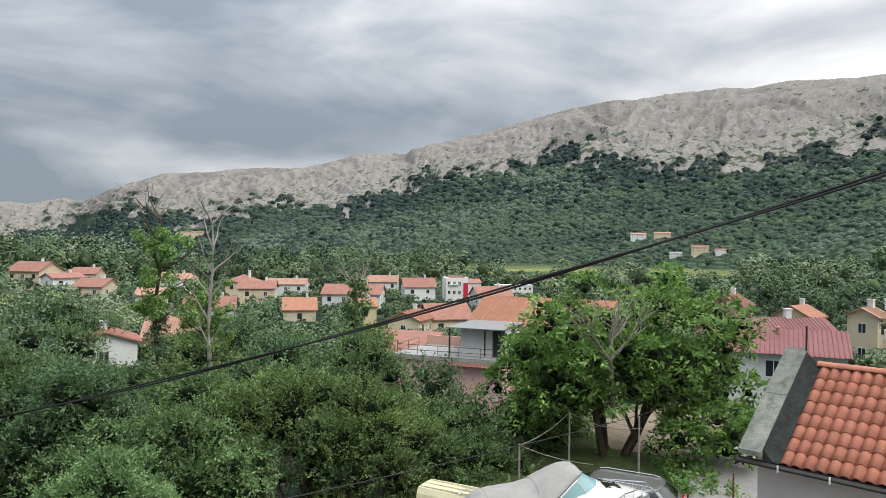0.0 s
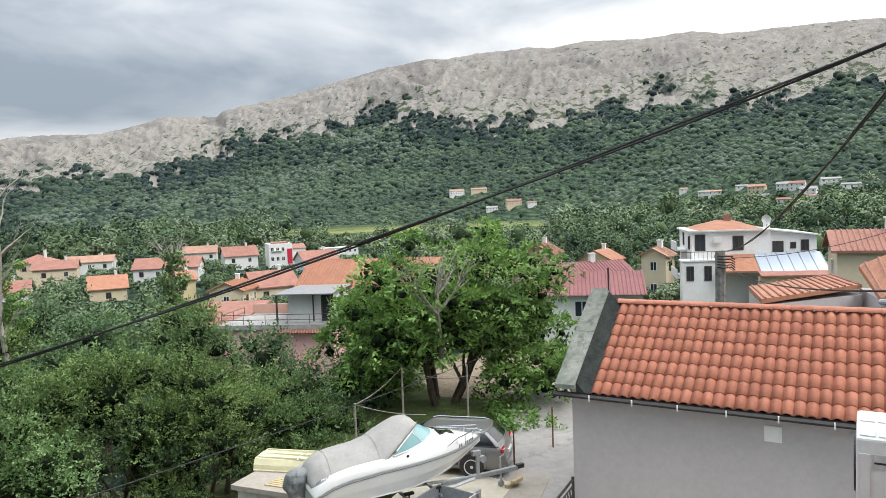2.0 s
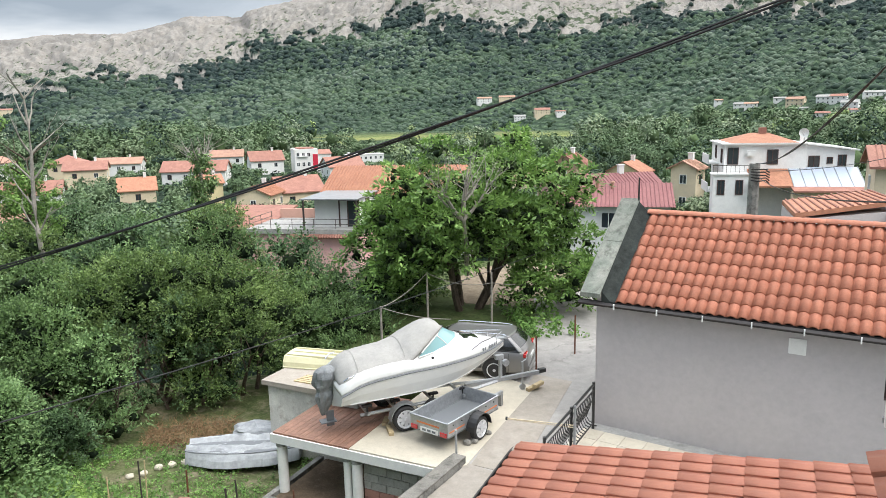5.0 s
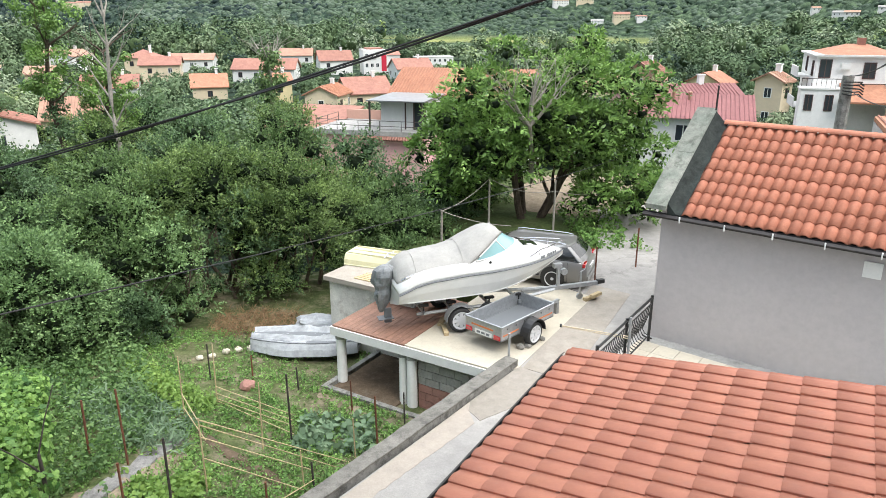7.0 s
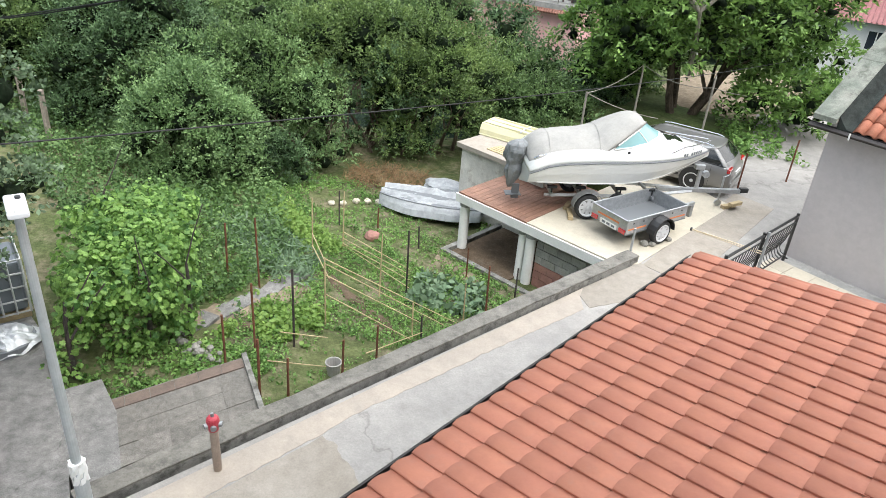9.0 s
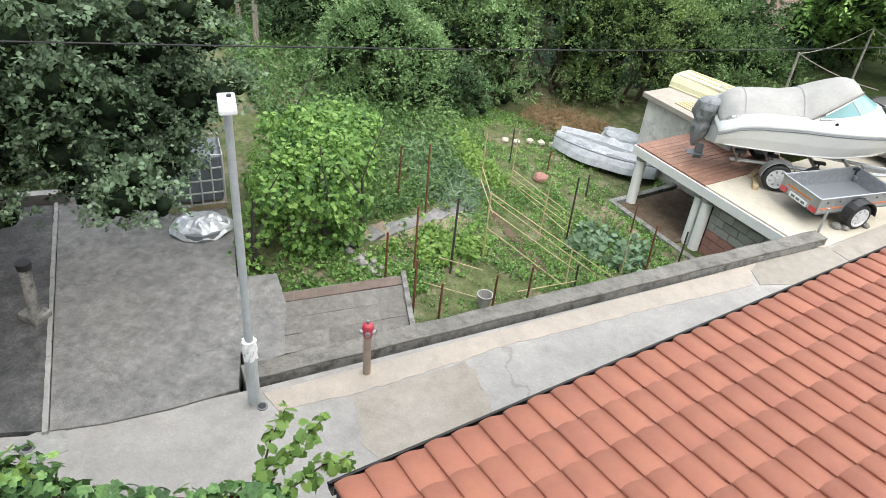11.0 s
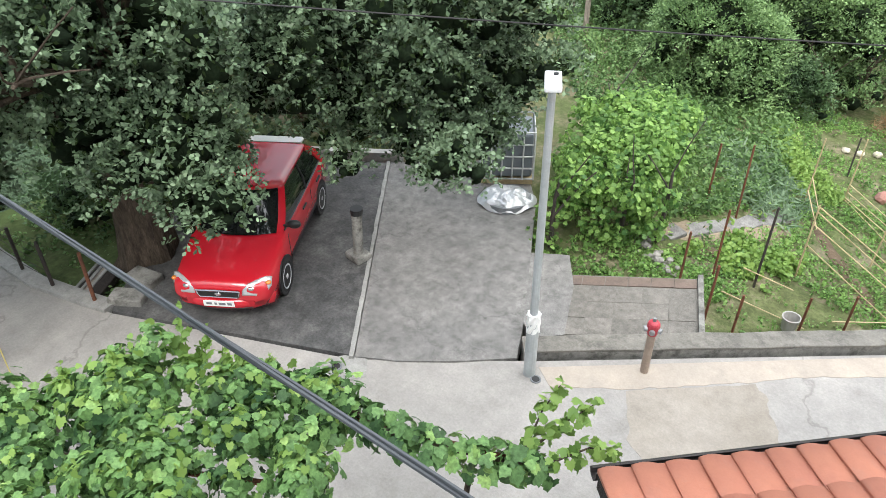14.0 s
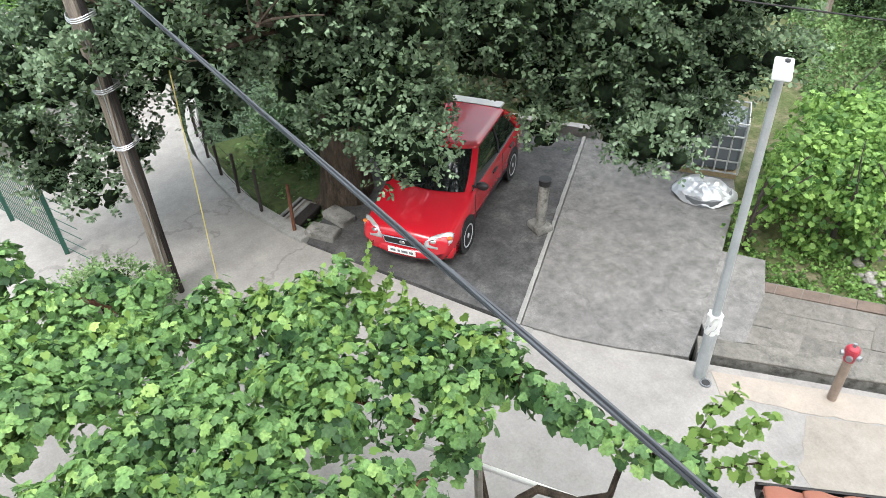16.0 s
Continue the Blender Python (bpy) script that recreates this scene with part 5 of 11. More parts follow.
# az, distance, turn, length, width, eave height, rise, height of its foot, wall, roof, what it is
VILLAGE = [
    (29.9, 210, -14, 10.9, 8.0, 2.6, 2.2, -2.4, "plaster_cream", "tile_far_red", "cream house with a broad red gabled roof"),
    (26.6, 235, 6, 8.0, 7.5, 2.6, 1.7, -4.2, "plaster_cream", "tile_far_red", "cream house with a dark red roof among trees"),
    (26.0, 185, -8, 8.2, 7.5, 2.5, 1.7, -5.1, "plaster_cream", "tile_far_red", "low house with a red roof among trees"),
    (28.2, 200, 60, 9.0, 5.0, 2.5, 1.0, -3.7, "plaster_white", "tile_far_red", "white gabled house end among trees"),
    (22.0, 225, 5, 7.3, 7.5, 2.8, 1.3, -5.2, "plaster_white", "tile_far_pale", "white house with a pale roof behind the robinia tree"),
    (20.4, 215, 70, 9.0, 6.9, 2.6, 1.4, -5.1, "plaster_white", "tile_far_pale", "white gabled house behind the robinia tree"),
    (22.3, 160, 10, 5.6, 7.0, 2.5, 1.2, -5.6, "plaster_cream", "tile_far_pale", "small cream house in the shade of trees"),
    (20.5, 92, 12, 7.2, 7.0, 2.6, 1.9, -6.0, "plaster_cream", "tile_far_pale", "cream house with a weathered pale tile roof"),
    (25.6, 74, -62, 6.0, 5.6, 3.4, 0.9, -5.0, "plaster_white", "tile_far_red", "white house with a red-edged roof among trees"),
    (18.1, 150, 10, 10.6, 7.5, 2.6, 2.0, -7.8, "plaster_white", "tile_far_red", "white house behind the dead tree"),
    (15.7, 200, -5, 8.1, 7.5, 4.0, 2.0, -6.6, "plaster_cream", "tile_far_red", "cream two-storey house with a red hipped roof"),
    (14.6, 188, 8, 10.0, 7.5, 2.9, 1.7, -6.5, "plaster_cream", "tile_far_red", "cream house with a low red roof"),
    (12.3, 235, 0, 13.8, 7.5, 2.6, 1.6, -7.7, "plaster_white", "tile_far_pale", "long white house with a pale tile roof"),
    (11.4, 150, 12, 7.1, 7.5, 3.8, 2.1, -9.4, "plaster_cream", "tile_far_orange", "cream house with an orange tile roof among trees"),
    (7.1, 180, -6, 16.1, 7.5, 3.3, 2.1, -7.8, "plaster_white", "tile_far_red", "white house with a long red roof"),
    (6.4, 140, 15, 4.8, 6.5, 5.6, 1.3, -9.8, "plaster_yellow", "tile_far_orange", "pale yellow two-storey house"),
    (4.8, 240, 0, 11.1, 7.5, 3.0, 1.9, -7.5, "plaster_white", "tile_far_pale", "white house with a dark pine beside it"),
    (2.0, 205, 12, 9.8, 7.5, 2.8, 2.3, -6.9, "plaster_white", "tile_far_red", "white two-storey house with a red tile roof"),
    (-3.9, 185, 16, 10.1, 7.5, 3.7, 2.2, -8.8, "plaster_white", "tile_far_red", "white house with windows under a red tile roof"),
    (-0.2, 122, 18, 8.0, 7.0, 2.8, 2.2, -7.4, "plaster_cream", "tile_far_red", "cream house with a red-brown tile roof"),
    (2.5, 116, 72, 8.0, 5.3, 2.6, 1.2, -6.9, "plaster_cream", "tile_far_orange", "small cream gabled house with an orange tile roof"),
    (-22.1, 118, 50, 6.5, 5.0, 2.4, 1.5, -3.4, "plaster_salmon", "tile_far_red", "salmon house with a red tile roof"),
    (-26.7, 120, 42, 6.0, 5.6, 2.2, 1.5, -4.6, "plaster_yellow", "tile_far_orange", "pale yellow house with an orange roof"),
    (-24.2, 72, -4, 12, 5, 2.8, 0.9, -2.6, "plaster_pink", "tile_far_pink", "low outbuilding with a maroon roof"),
    (-31.0, 92, 35, 2.9, 3.2, 4.9, 0.8, -4.6, "plaster_cream", "tile_far_pale", "cream house beside the white house"),
    (-18.6, 128, 0, 8, 6, 3.4, 1.2, -7.0, "plaster_cream", "tile_far_pale", "house with a dark weathered roof"),
]
for az, d, turn, L, W, h, rise, z, wall, roof, label in VILLAGE:
    x, y = polar(az, d)
    house(x, y, turn, L * 0.9, W, h, rise, wall, roof, label, z=z, hip="hipped" in label)

# the white apartment house with the red banner, and the flat-roofed hotel behind it
ap = thing("apartment_house", "white stepped apartment house with a tall red banner", "house", group="village houses")
ax, ay = polar(-1.4, 205)
HOUSE_SPOTS.append((ax, ay, 10, float(low_ground(-1.4, 205)) + 1))
az0 = -8.4
bm = B()
box(bm, -5, -4, -2, 2, 4, 7.6)
box(bm, 2, -4, -2, 6, 4, 6.0)
box(bm, -4.2, -4.6, 5.4, -1, -4, 5.6)
part("wall", bm, M["plaster_white"], ap)
bm = B()
box(bm, -3.8, -3, 7.6, 1, 3, 8.0)
loft(bm, [[(x, -4.3, 6.0), (x, 0, 7.2), (x, 4.3, 6.0)] for x in (2.1, 6.3)])
part("roof", bm, M["tile_far_red"], ap)
bm = B()
box(bm, 0.4, -4.12, 1.4, 1.9, -4.03, 6.0)
part("banner", bm, M["banner_red"], ap, "tall red banner on the facade")
for i in range(3):
    for j in range(2):
        window(ap, pose(-4 + i * 1.6, -4, 5.9 - j * 2.8, 0, 0, 180), 0.9, 1.2)
ap.matrix_world = pose(ax, ay, az0, 0, 0, 8) @ Matrix.Scale(0.92, 4)
ho = thing("hotel", "long flat-roofed white building with rows of windows", "house", group="village houses")
hx, hy = polar(-5.7, 240)
HOUSE_SPOTS.append((hx, hy, 12, float(low_ground(-5.6, 240)) + 1))
bm = B()
box(bm, -9, -4, -2, 9, 4, 6.2)
box(bm, -9.2, -4.2, 6.2, 9.2, 4.2, 6.5)
part("wall", bm, M["plaster_white"], ho)
for i in range(7):
    for j in range(2):
        window(ho, pose(-7.6 + i * 2.5, -4, 4.7 - j * 2.8, 0, 0, 180), 1.1, 1.3)
ho.matrix_world = pose(hx, hy, -9.6, 0, 0, 8) @ Matrix.Scale(0.68, 4)

# hamlets on the mountain's foot: azimuth, elevation of the foot, breadth and height in thousandths of the distance
def slope_spot(az, el):
    """Distance and height at which the slope, with its woods, comes up to that elevation."""
    s_ = np.linspace(0.80, 1.5, 500)
    x, y, z = land(np.full(500, az), s_)[:3]
    d = np.hypot(x, y)
    up = np.degrees(np.arctan((z - 7.5) / d))
    k = int(np.argmax(up >= el)) if (up >= el).any() else 499
    return d[k], z[k]


rng = random.Random(77)
HAMLET = [(-33.09, 0.33, 14, 6), (-34.5, -0.03, 16, 9), (-35.2, -0.03, 16, 8), (-37.06, 0.34, 14, 7), (-38.12, 0.05, 21, 12), (-38.65, -0.28, 17, 5), (-39.97, -0.78, 19, 9), (-39.9, 0.22, 16, 12), (-40.8, 0.22, 18, 11), (-41.51, -0.22, 19, 13), (-41.7, -0.54, 14, 7),
          (-42.86, 0.53, 22, 9), (-44.11, 0.14, 21, 8), (-47.58, 0.38, 20, 6), (-48.57, 0.3, 20, 10), (-47.56, 0.98, 10, 6), (-15.39, 0.83, 20, 9), (-17.18, 0.97, 22, 8), (-19.92, -0.21, 21, 12), (-21.35, -0.24, 13, 6), (-18.19, -0.63, 16, 9), (19.81, 0.7, 20, 6), (19.1, 0.63, 16, 8)]
for az, el, br, ht in HAMLET:
    d, zz = slope_spot(az, el)
    x, y = polar(az, d)
    L = br * d / 1000
    house(x, y, az + rng.uniform(-18, 18), L, min(L, 0.011 * d), ht * d / 1000 * 0.55, ht * d / 1000 * 0.22, rng.choice(("plaster_white", "plaster_white", "plaster_white", "plaster_cream")), rng.choice(("tile_far_red", "tile_far_pale", "concrete_pale", "concrete_pale")), "small white house of the far hamlet", z=zz - 0.001 * d, chimney=False, spot=True, floors=2 if ht > 8 else 1)

# ---- the pink house with the roof terrace ----
def pink_house():
    t = thing("pink_house", "pink house with a railed roof terrace and an orange tile roof", "house")
    # its near corner is the origin; the front runs to -x, the side away along +y
    t.matrix_world = pose(4.19, 49.64, -0.68, 0, 0, -22)
    HOUSE_SPOTS.append((6, 56, 11, -6))
    HOUSE_SPOTS.append((-1, 53, 6, -4))
    bm = B()
    box(bm, -8.0, 0, -9, 0, 9, -0.12)
    part("wall", bm, M["plaster_pink"], t)
    bm = B()
    box(bm, -8.3, -0.22, -0.12, 0.22, 9, 0.22)
    part("terrace_slab", bm, M["concrete_pale"], t)
    for k in range(26):
        bm = B()
        rod(bm, (-4.9 + k * 0.2, -0.52, -0.36), (-4.9 + k * 0.2, -0.21, -0.18), 0.088, 0.088, 6)
        part("canopy_tile", bm, M["tile_far_red"], t)
    bm = B()
    box(bm, -3.45, 1.0, 0.22, -0.08, 6.5, 2.28)
    part("room", bm, M["plaster_white"], t, "white rendered terrace room")
    bm = B()
    for x in (-1.62, -0.98, -0.16):
        box(bm, x, 0.93, 0.25, x + 0.09, 1.0, 2.2)
    box(bm, -1.62, 0.93, 2.12, -0.07, 1.0, 2.22)
    door = part("terrace_door", bm, M["shutter_dark"], t)
    bm = B()
    box(bm, -0.90, 0.95, 0.27, -0.16, 0.99, 2.12)
    part("pane", bm, M["win_glass"], door)
    bm = B()
    box(bm, -0.08, 2.6, 0.25, -0.03, 3.5, 2.1)
    part("side_door", bm, M["shutter_dark"], t)
    bm = B()
    box(bm, -4.15, -0.12, 2.28, 0.12, 6.6, 2.36)
    part("flat_roof", bm, M["steel_grey"], t, "grey sheet-metal flat roof")
    for x, y in ((-3.95, 0.05), (-0.05, 0.05)):
        bm = B()
        box(bm, x - 0.055, y - 0.055, 0.22, x + 0.055, y + 0.055, 2.28)
        part("post", bm, M["railing_brown"], t)
    for a, b in (((-8.1, 0.0), (0.05, 0.0)), ((0.05, 0.0), (0.05, 5.0)), ((-8.1, 0.0), (-8.1, 4.0))):
        bm = B()
        for zz in (0.55, 0.92):
            rod(bm, (*a, zz), (*b, zz), 0.022, 0.022, 6)
        n = int(math.dist(a, b) / 1.5)
        for k in range(n + 1):
            p = [a[i] + (b[i] - a[i]) * k / n for i in range(2)]
            rod(bm, (*p, 0.22), (*p, 0.92), 0.022, 0.022, 6)
        part("railing", bm, M["railing_brown"], t)
    bm = B()
    box(bm, -8.0, 5.4, 0.22, -3.5, 5.6, 0.95)
    part("parapet", bm, M["plaster_salmon"], t, "low salmon parapet at the back of the terrace")
    bm = B()
    box(bm, -13.5, 2.4, -9, -8.0, 9, -0.2)
    part("annex_wall", bm, M["plaster_salmon"], t)
    bm = B()
    loft(bm, [[(-13.8, 2.0, -0.25), (-7.9, 2.0, -0.25), (-7.9, 2.0, -0.10), (-13.8, 2.0, -0.10)], [(-13.8, 9, 0.65), (-7.9, 9, 0.65), (-7.9, 9, 0.8), (-13.8, 9, 0.8)]])
    part("annex_roof", bm, M["tile_far_red"], t)
    bm = B()
    box(bm, -3.9, 6.6, -9, 6.4, 13.5, 2.0)
    part("main_wall", bm, M["plaster_white"], t)
    bm = B()
    loft(bm, [[(x, 5.0, 2.05), (x, 9.5, 4.0), (x, 14.4, 2.05)] for x in (-4.6, 6.9)])
    part("main_roof", bm, M["tile_far_orange"], t)
    bm = B()
    for k in range(46):
        x = -4.5 + k * 0.25
        rod(bm, (x, 4.95, 2.07), (x, 9.5, 4.03), 0.042, 0.042, 5, False)
    part("tile_ribbing", bm, M["tile_far_orange"], t)
    for k in range(3):
        window(t, pose(0.9 + k * 2.2, 6.6, 0.2, 0, 0, 180), 1.0, 1.3)


pink_house()

# ---- the house with the maroon roof ----
mh = thing("maroon_roof_house", "long white house with a maroon metal-tile roof and two vents", "house")
HOUSE_SPOTS.append((22, 45, 9, 0.0))
bm = B()
box(bm, -3.7, -3.2, -6, 3.7, 3.2, 0.0)
part("wall", bm, M["plaster_white"], mh)
bm = B()
loft(bm, [[(x, -3.7, -0.15), (x, 0, 1.05), (x, 3.7, -0.15)] for x in (-3.95, 3.95)])
part("roof", bm, M["tile_far_pink"], mh)
bm = B()
for k in range(30):
    x = -3.85 + k * 0.265
    rod(bm, (x, -3.7, -0.12), (x, 0, 1.08), 0.04, 0.04, 5, False)
part("tile_ribbing", bm, M["tile_far_pink"], mh)
for x in (-1.0, 0.0):
    bm = B()
    rod(bm, (x, -0.9, 0.7), (x, -0.9, 1.15), 0.11, 0.11, 8)
    rod(bm, (x, -0.9, 1.15), (x, -0.9, 1.24), 0.17, 0.14, 8)
    part("vent_pipe", bm, M["tile_far_pale"], mh)
for k in range(3):
    window(mh, pose(-2.6 + k * 2.4, -3.2, -1.1, 0, 0, 180), 1.0, 1.1)
mh.matrix_world = pose(*polar(-25.35, 50.4), 1.42, 0, 0, -25.4)

# ---- the white stepped house ----
wh = thing("white_house", "white two-storey house with brown-shuttered windows, balcony and low hipped roof", "house")
wx, wy = polar(-33.5, 70)
for az in (-34.5, -37.5, -40.5):
    HOUSE_SPOTS.append((*polar(az, 73), 7, -4.5))
bm = B()
box(bm, 0, 0, -12, 6.9, 8, 4.05)
part("wall", bm, M["plaster_white"], wh)
bm = B()
loft(bm, [[(x, 0.25, -12), (x, 8, -12), (x, 8, z), (x, 0.25, z)] for x, z in ((6.9, 4.0), (10.9, 3.45))])
part("side_wing", bm, M["plaster_white"], wh)
bm = B()
loft(bm, [[(x, -0.05, z), (x, 8.2, z), (x, 8.2, z + 0.12), (x, -0.05, z + 0.12)] for x, z in ((6.95, 4.02), (11.2, 3.45))])
part("wing_cornice", bm, M["plaster_white"], wh)
bm = B()
box(bm, -0.25, -0.3, 4.06, 6.9, 8.2, 4.2)
part("cornice", bm, M["plaster_white"], wh)
bm = B()
v = [bm.verts.new(p) for p in ((0.5, -0.1, 4.21), (6.3, -0.1, 4.21), (6.3, 7.6, 4.21), (0.5, 7.6, 4.21), (2.7, 3.6, 5.0), (4.3, 3.6, 5.0))]
for f in ((0, 1, 5, 4), (1, 2, 5), (2, 3, 4, 5), (3, 0, 4), (3, 2, 1, 0)):
    bm.faces.new([v[i] for i in f])
part("roof", bm, M["tile_far_orange"], wh)
bm = B()
box(bm, 3.5, 3.2, 4.9, 4.1, 3.8, 5.5)
part("chimney", bm, M["tile_far_red"], wh)
bm = B()
box(bm, 6.6, 0.9, 4.2, 7.1, 1.4, 5.2)
part("chimney", bm, M["plaster_white"], wh)
# lower front block with its terrace, and the railing along it
bm = B()
box(bm, -1.1, -1.6, -12, 1.9, 0, 1.45)
box(bm, -1.2, -1.7, 1.45, 2.0, 0, 1.58)
part("front_block", bm, M["plaster_white"], wh)
bm = B()
box(bm, -1.15, -1.63, 2.3, 1.95, -1.57, 2.35)
hand = part("railing", bm, M["railing_brown"], wh)
for k in range(9):
    bm = B()
    rod(bm, (-1.1 + k * 0.37, -1.6, 1.58), (-1.1 + k * 0.37, -1.6, 2.3), 0.018, 0.018, 5)
    part("baluster", bm, M["railing_brown"], hand)
bm = B()
for z0 in (-0.6, 2.1):
    box(bm, -1.0, 3.0, z0, 0, 7.2, z0 + 0.16)
    box(bm, -1.0, 3.0, z0 + 0.16, -0.9, 7.2, z0 + 0.9)
part("balcony", bm, M["plaster_white"], wh)
for xx, zz, w, hh in ((0.75, 3.05, 0.95, 1.55), (4.1, 2.95, 0.95, 1.35), (7.6, 2.45, 0.95, 1.15), (8.9, 2.6, 0.5, 0.6), (9.9, 2.6, 0.7, 1.0)):
    window(wh, pose(xx, 0.25 if xx > 6.9 else 0, zz, 0, 0, 180), w, hh, shutters=True)
for xx in (-0.4, 1.15):
    window(wh, pose(xx, -1.6, 0.35, 0, 0, 180), 0.65, 1.35, shutters=True)
for yy, zz in ((1.4, 3.0), (1.4, 0.3), (5.0, 3.2), (5.0, 0.4)):
    window(wh, pose(0, yy, zz, 0, 0, 90), 0.9, 1.3, shutters=True)
# air-conditioning box by the window
bm = B()
box(bm, 1.9, -0.32, 3.05, 2.6, -0.02, 3.55)
part("air_conditioner", bm, M["white_plastic"], wh)
# lean-to roof, glazed roof and the long eaves before the house
bm = B()
loft(bm, [[(x, -2.6, 0.45), (x, 0, 1.75), (x, 0, 1.9), (x, -2.6, 0.6)] for x in (2.0, 5.4)])
part("lean_to_roof", bm, M["tile_far_orange"], wh)
for k in range(6):
    x = 5.5 + k * 0.95
    bm = B()
    loft(bm, [[(q, -2.6, 0.45), (q, 0.2, 1.95), (q, 0.2, 2.0), (q, -2.6, 0.5)] for q in (x, x + 0.9)])
    part("roof_panel", bm, M["glazing"], wh)
for k in range(7):
    x = 5.47 + k * 0.95
    bm = B()
    rod(bm, (x, -2.6, 0.5), (x, 0.2, 2.02), 0.035, 0.035, 5)
    part("glazing_bar", bm, M["steel_grey"], wh)
bm = B()
loft(bm, [[(x, -3.8, 0.15), (x, -2.6, 0.42), (x, -2.6, 0.55), (x, -3.8, 0.28)] for x in (5.2, 11.2)])
part("porch_roof", bm, M["tile_far_red"], wh)
bm = B()
box(bm, 5.2, -3.4, -12, 11.0, -2.6, 0.12)
part("porch_wall", bm, M["plaster_cream"], wh)
wh.matrix_world = pose(wx, wy, 0.0, 0, 0, -25)
dish = thing("satellite_dish", "white satellite dish on a short mast on the parapet", "antenna")
dx, dy = polar(-38.75, 71.8)
bm = B()
rings = [[(0.42 * q * math.cos(a), 0.12 * q * q, 0.42 * q * math.sin(a)) for a in [2 * math.pi * k / 16 for k in range(16)]] for q in (0.05, 0.5, 0.85, 1.0)]
loft(bm, rings, caps=False)
part("reflector", bm, M["white_plastic"], dish)
bm = B()
rod(bm, (0, -0.1, -1.0), (0, -0.1, 0.0), 0.04, 0.04, 6)
rod(bm, (0, 0.0, -0.3), (0, 0.55, 0.0), 0.02, 0.02, 6)
part("mast", bm, M["steel_grey"], dish)
dish.matrix_world = pose(dx, dy, 5.05, 0, 0, 130)

# ---- neighbours behind the grey house ----
house(*polar(-45.3, 57), -36, 4.6, 4.6, 3.0, 1.1, "plaster_cream", "tile_far_red", "cream house with a red-brown tile roof behind the grey house", z=0.45, spot=True)
ob_ = thing("outbuilding", "low grey outbuilding with a shallow orange tile roof", "house")
OB = [Vector((16.30, 21.23, 4.26)), Vector((20.35, 21.77, 4.39)), Vector((18.53, 18.63, 4.45)), Vector((14.44, 18.21, 4.30))]
bm = B()
loft(bm, [[p - Vector((0, 0, k)) for p in OB] for k in (0.14, 0)])
part("roof", bm, M["tile_far_orange"], ob_)
for k in range(14):
    f = (k + 0.5) / 14
    bm = B()
    rod(bm, OB[0].lerp(OB[1], f) + Vector((0, 0, 0.02)), OB[3].lerp(OB[2], f) + Vector((0, 0, 0.02)), 0.035, 0.035, 5)
    part("roof_seam", bm, M["tile_far_red"], ob_)
bm = B()
prism(bm, [(p.x, p.y) for p in OB[::-1]], -1, 4.1)
part("wall", bm, M["render_grey"], ob_)
hr = thing("hip_roof_house", "grey house with a broad sloping orange tile roof", "house")
TLc, BLc = Vector((*polar(-44.65, 27.5), 4.95)), Vector((*polar(-46.0, 23.8), 4.35))
TRc, BRc = Vector((*polar(-52.5, 24.5), 6.75)), Vector((*polar(-52.0, 21.0), 4.85))
bm = B()
loft(bm, [[TLc - Vector((0, 0, k)), BLc - Vector((0, 0, k)), BRc - Vector((0, 0, k)), TRc - Vector((0, 0, k))] for k in (0, 0.16)])
part("roof", bm, M["tile_far_orange"], hr)
for k in range(9):
    f = (k + 0.5) / 9
    bm = B()
    rod(bm, TLc.lerp(TRc, f) + Vector((0, 0, 0.02)), BLc.lerp(BRc, f) + Vector((0, 0, 0.02)), 0.035, 0.035, 5)
    part("roof_seam", bm, M["tile_far_red"], hr)
bm = B()
rod(bm, BLc + Vector((0, 0, -0.12)), BRc + Vector((0, 0, -0.12)), 0.09, 0.09, 8)
part("gutter", bm, M["lamp_paint"], hr)
bm = B()
prism(bm, [(BLc.x * 1.02, BLc.y * 1.02), (BRc.x * 1.02, BRc.y * 1.02), (TRc.x, TRc.y), (TLc.x, TLc.y)], 0, 4.2)
part("wall", bm, M["render_grey"], hr)
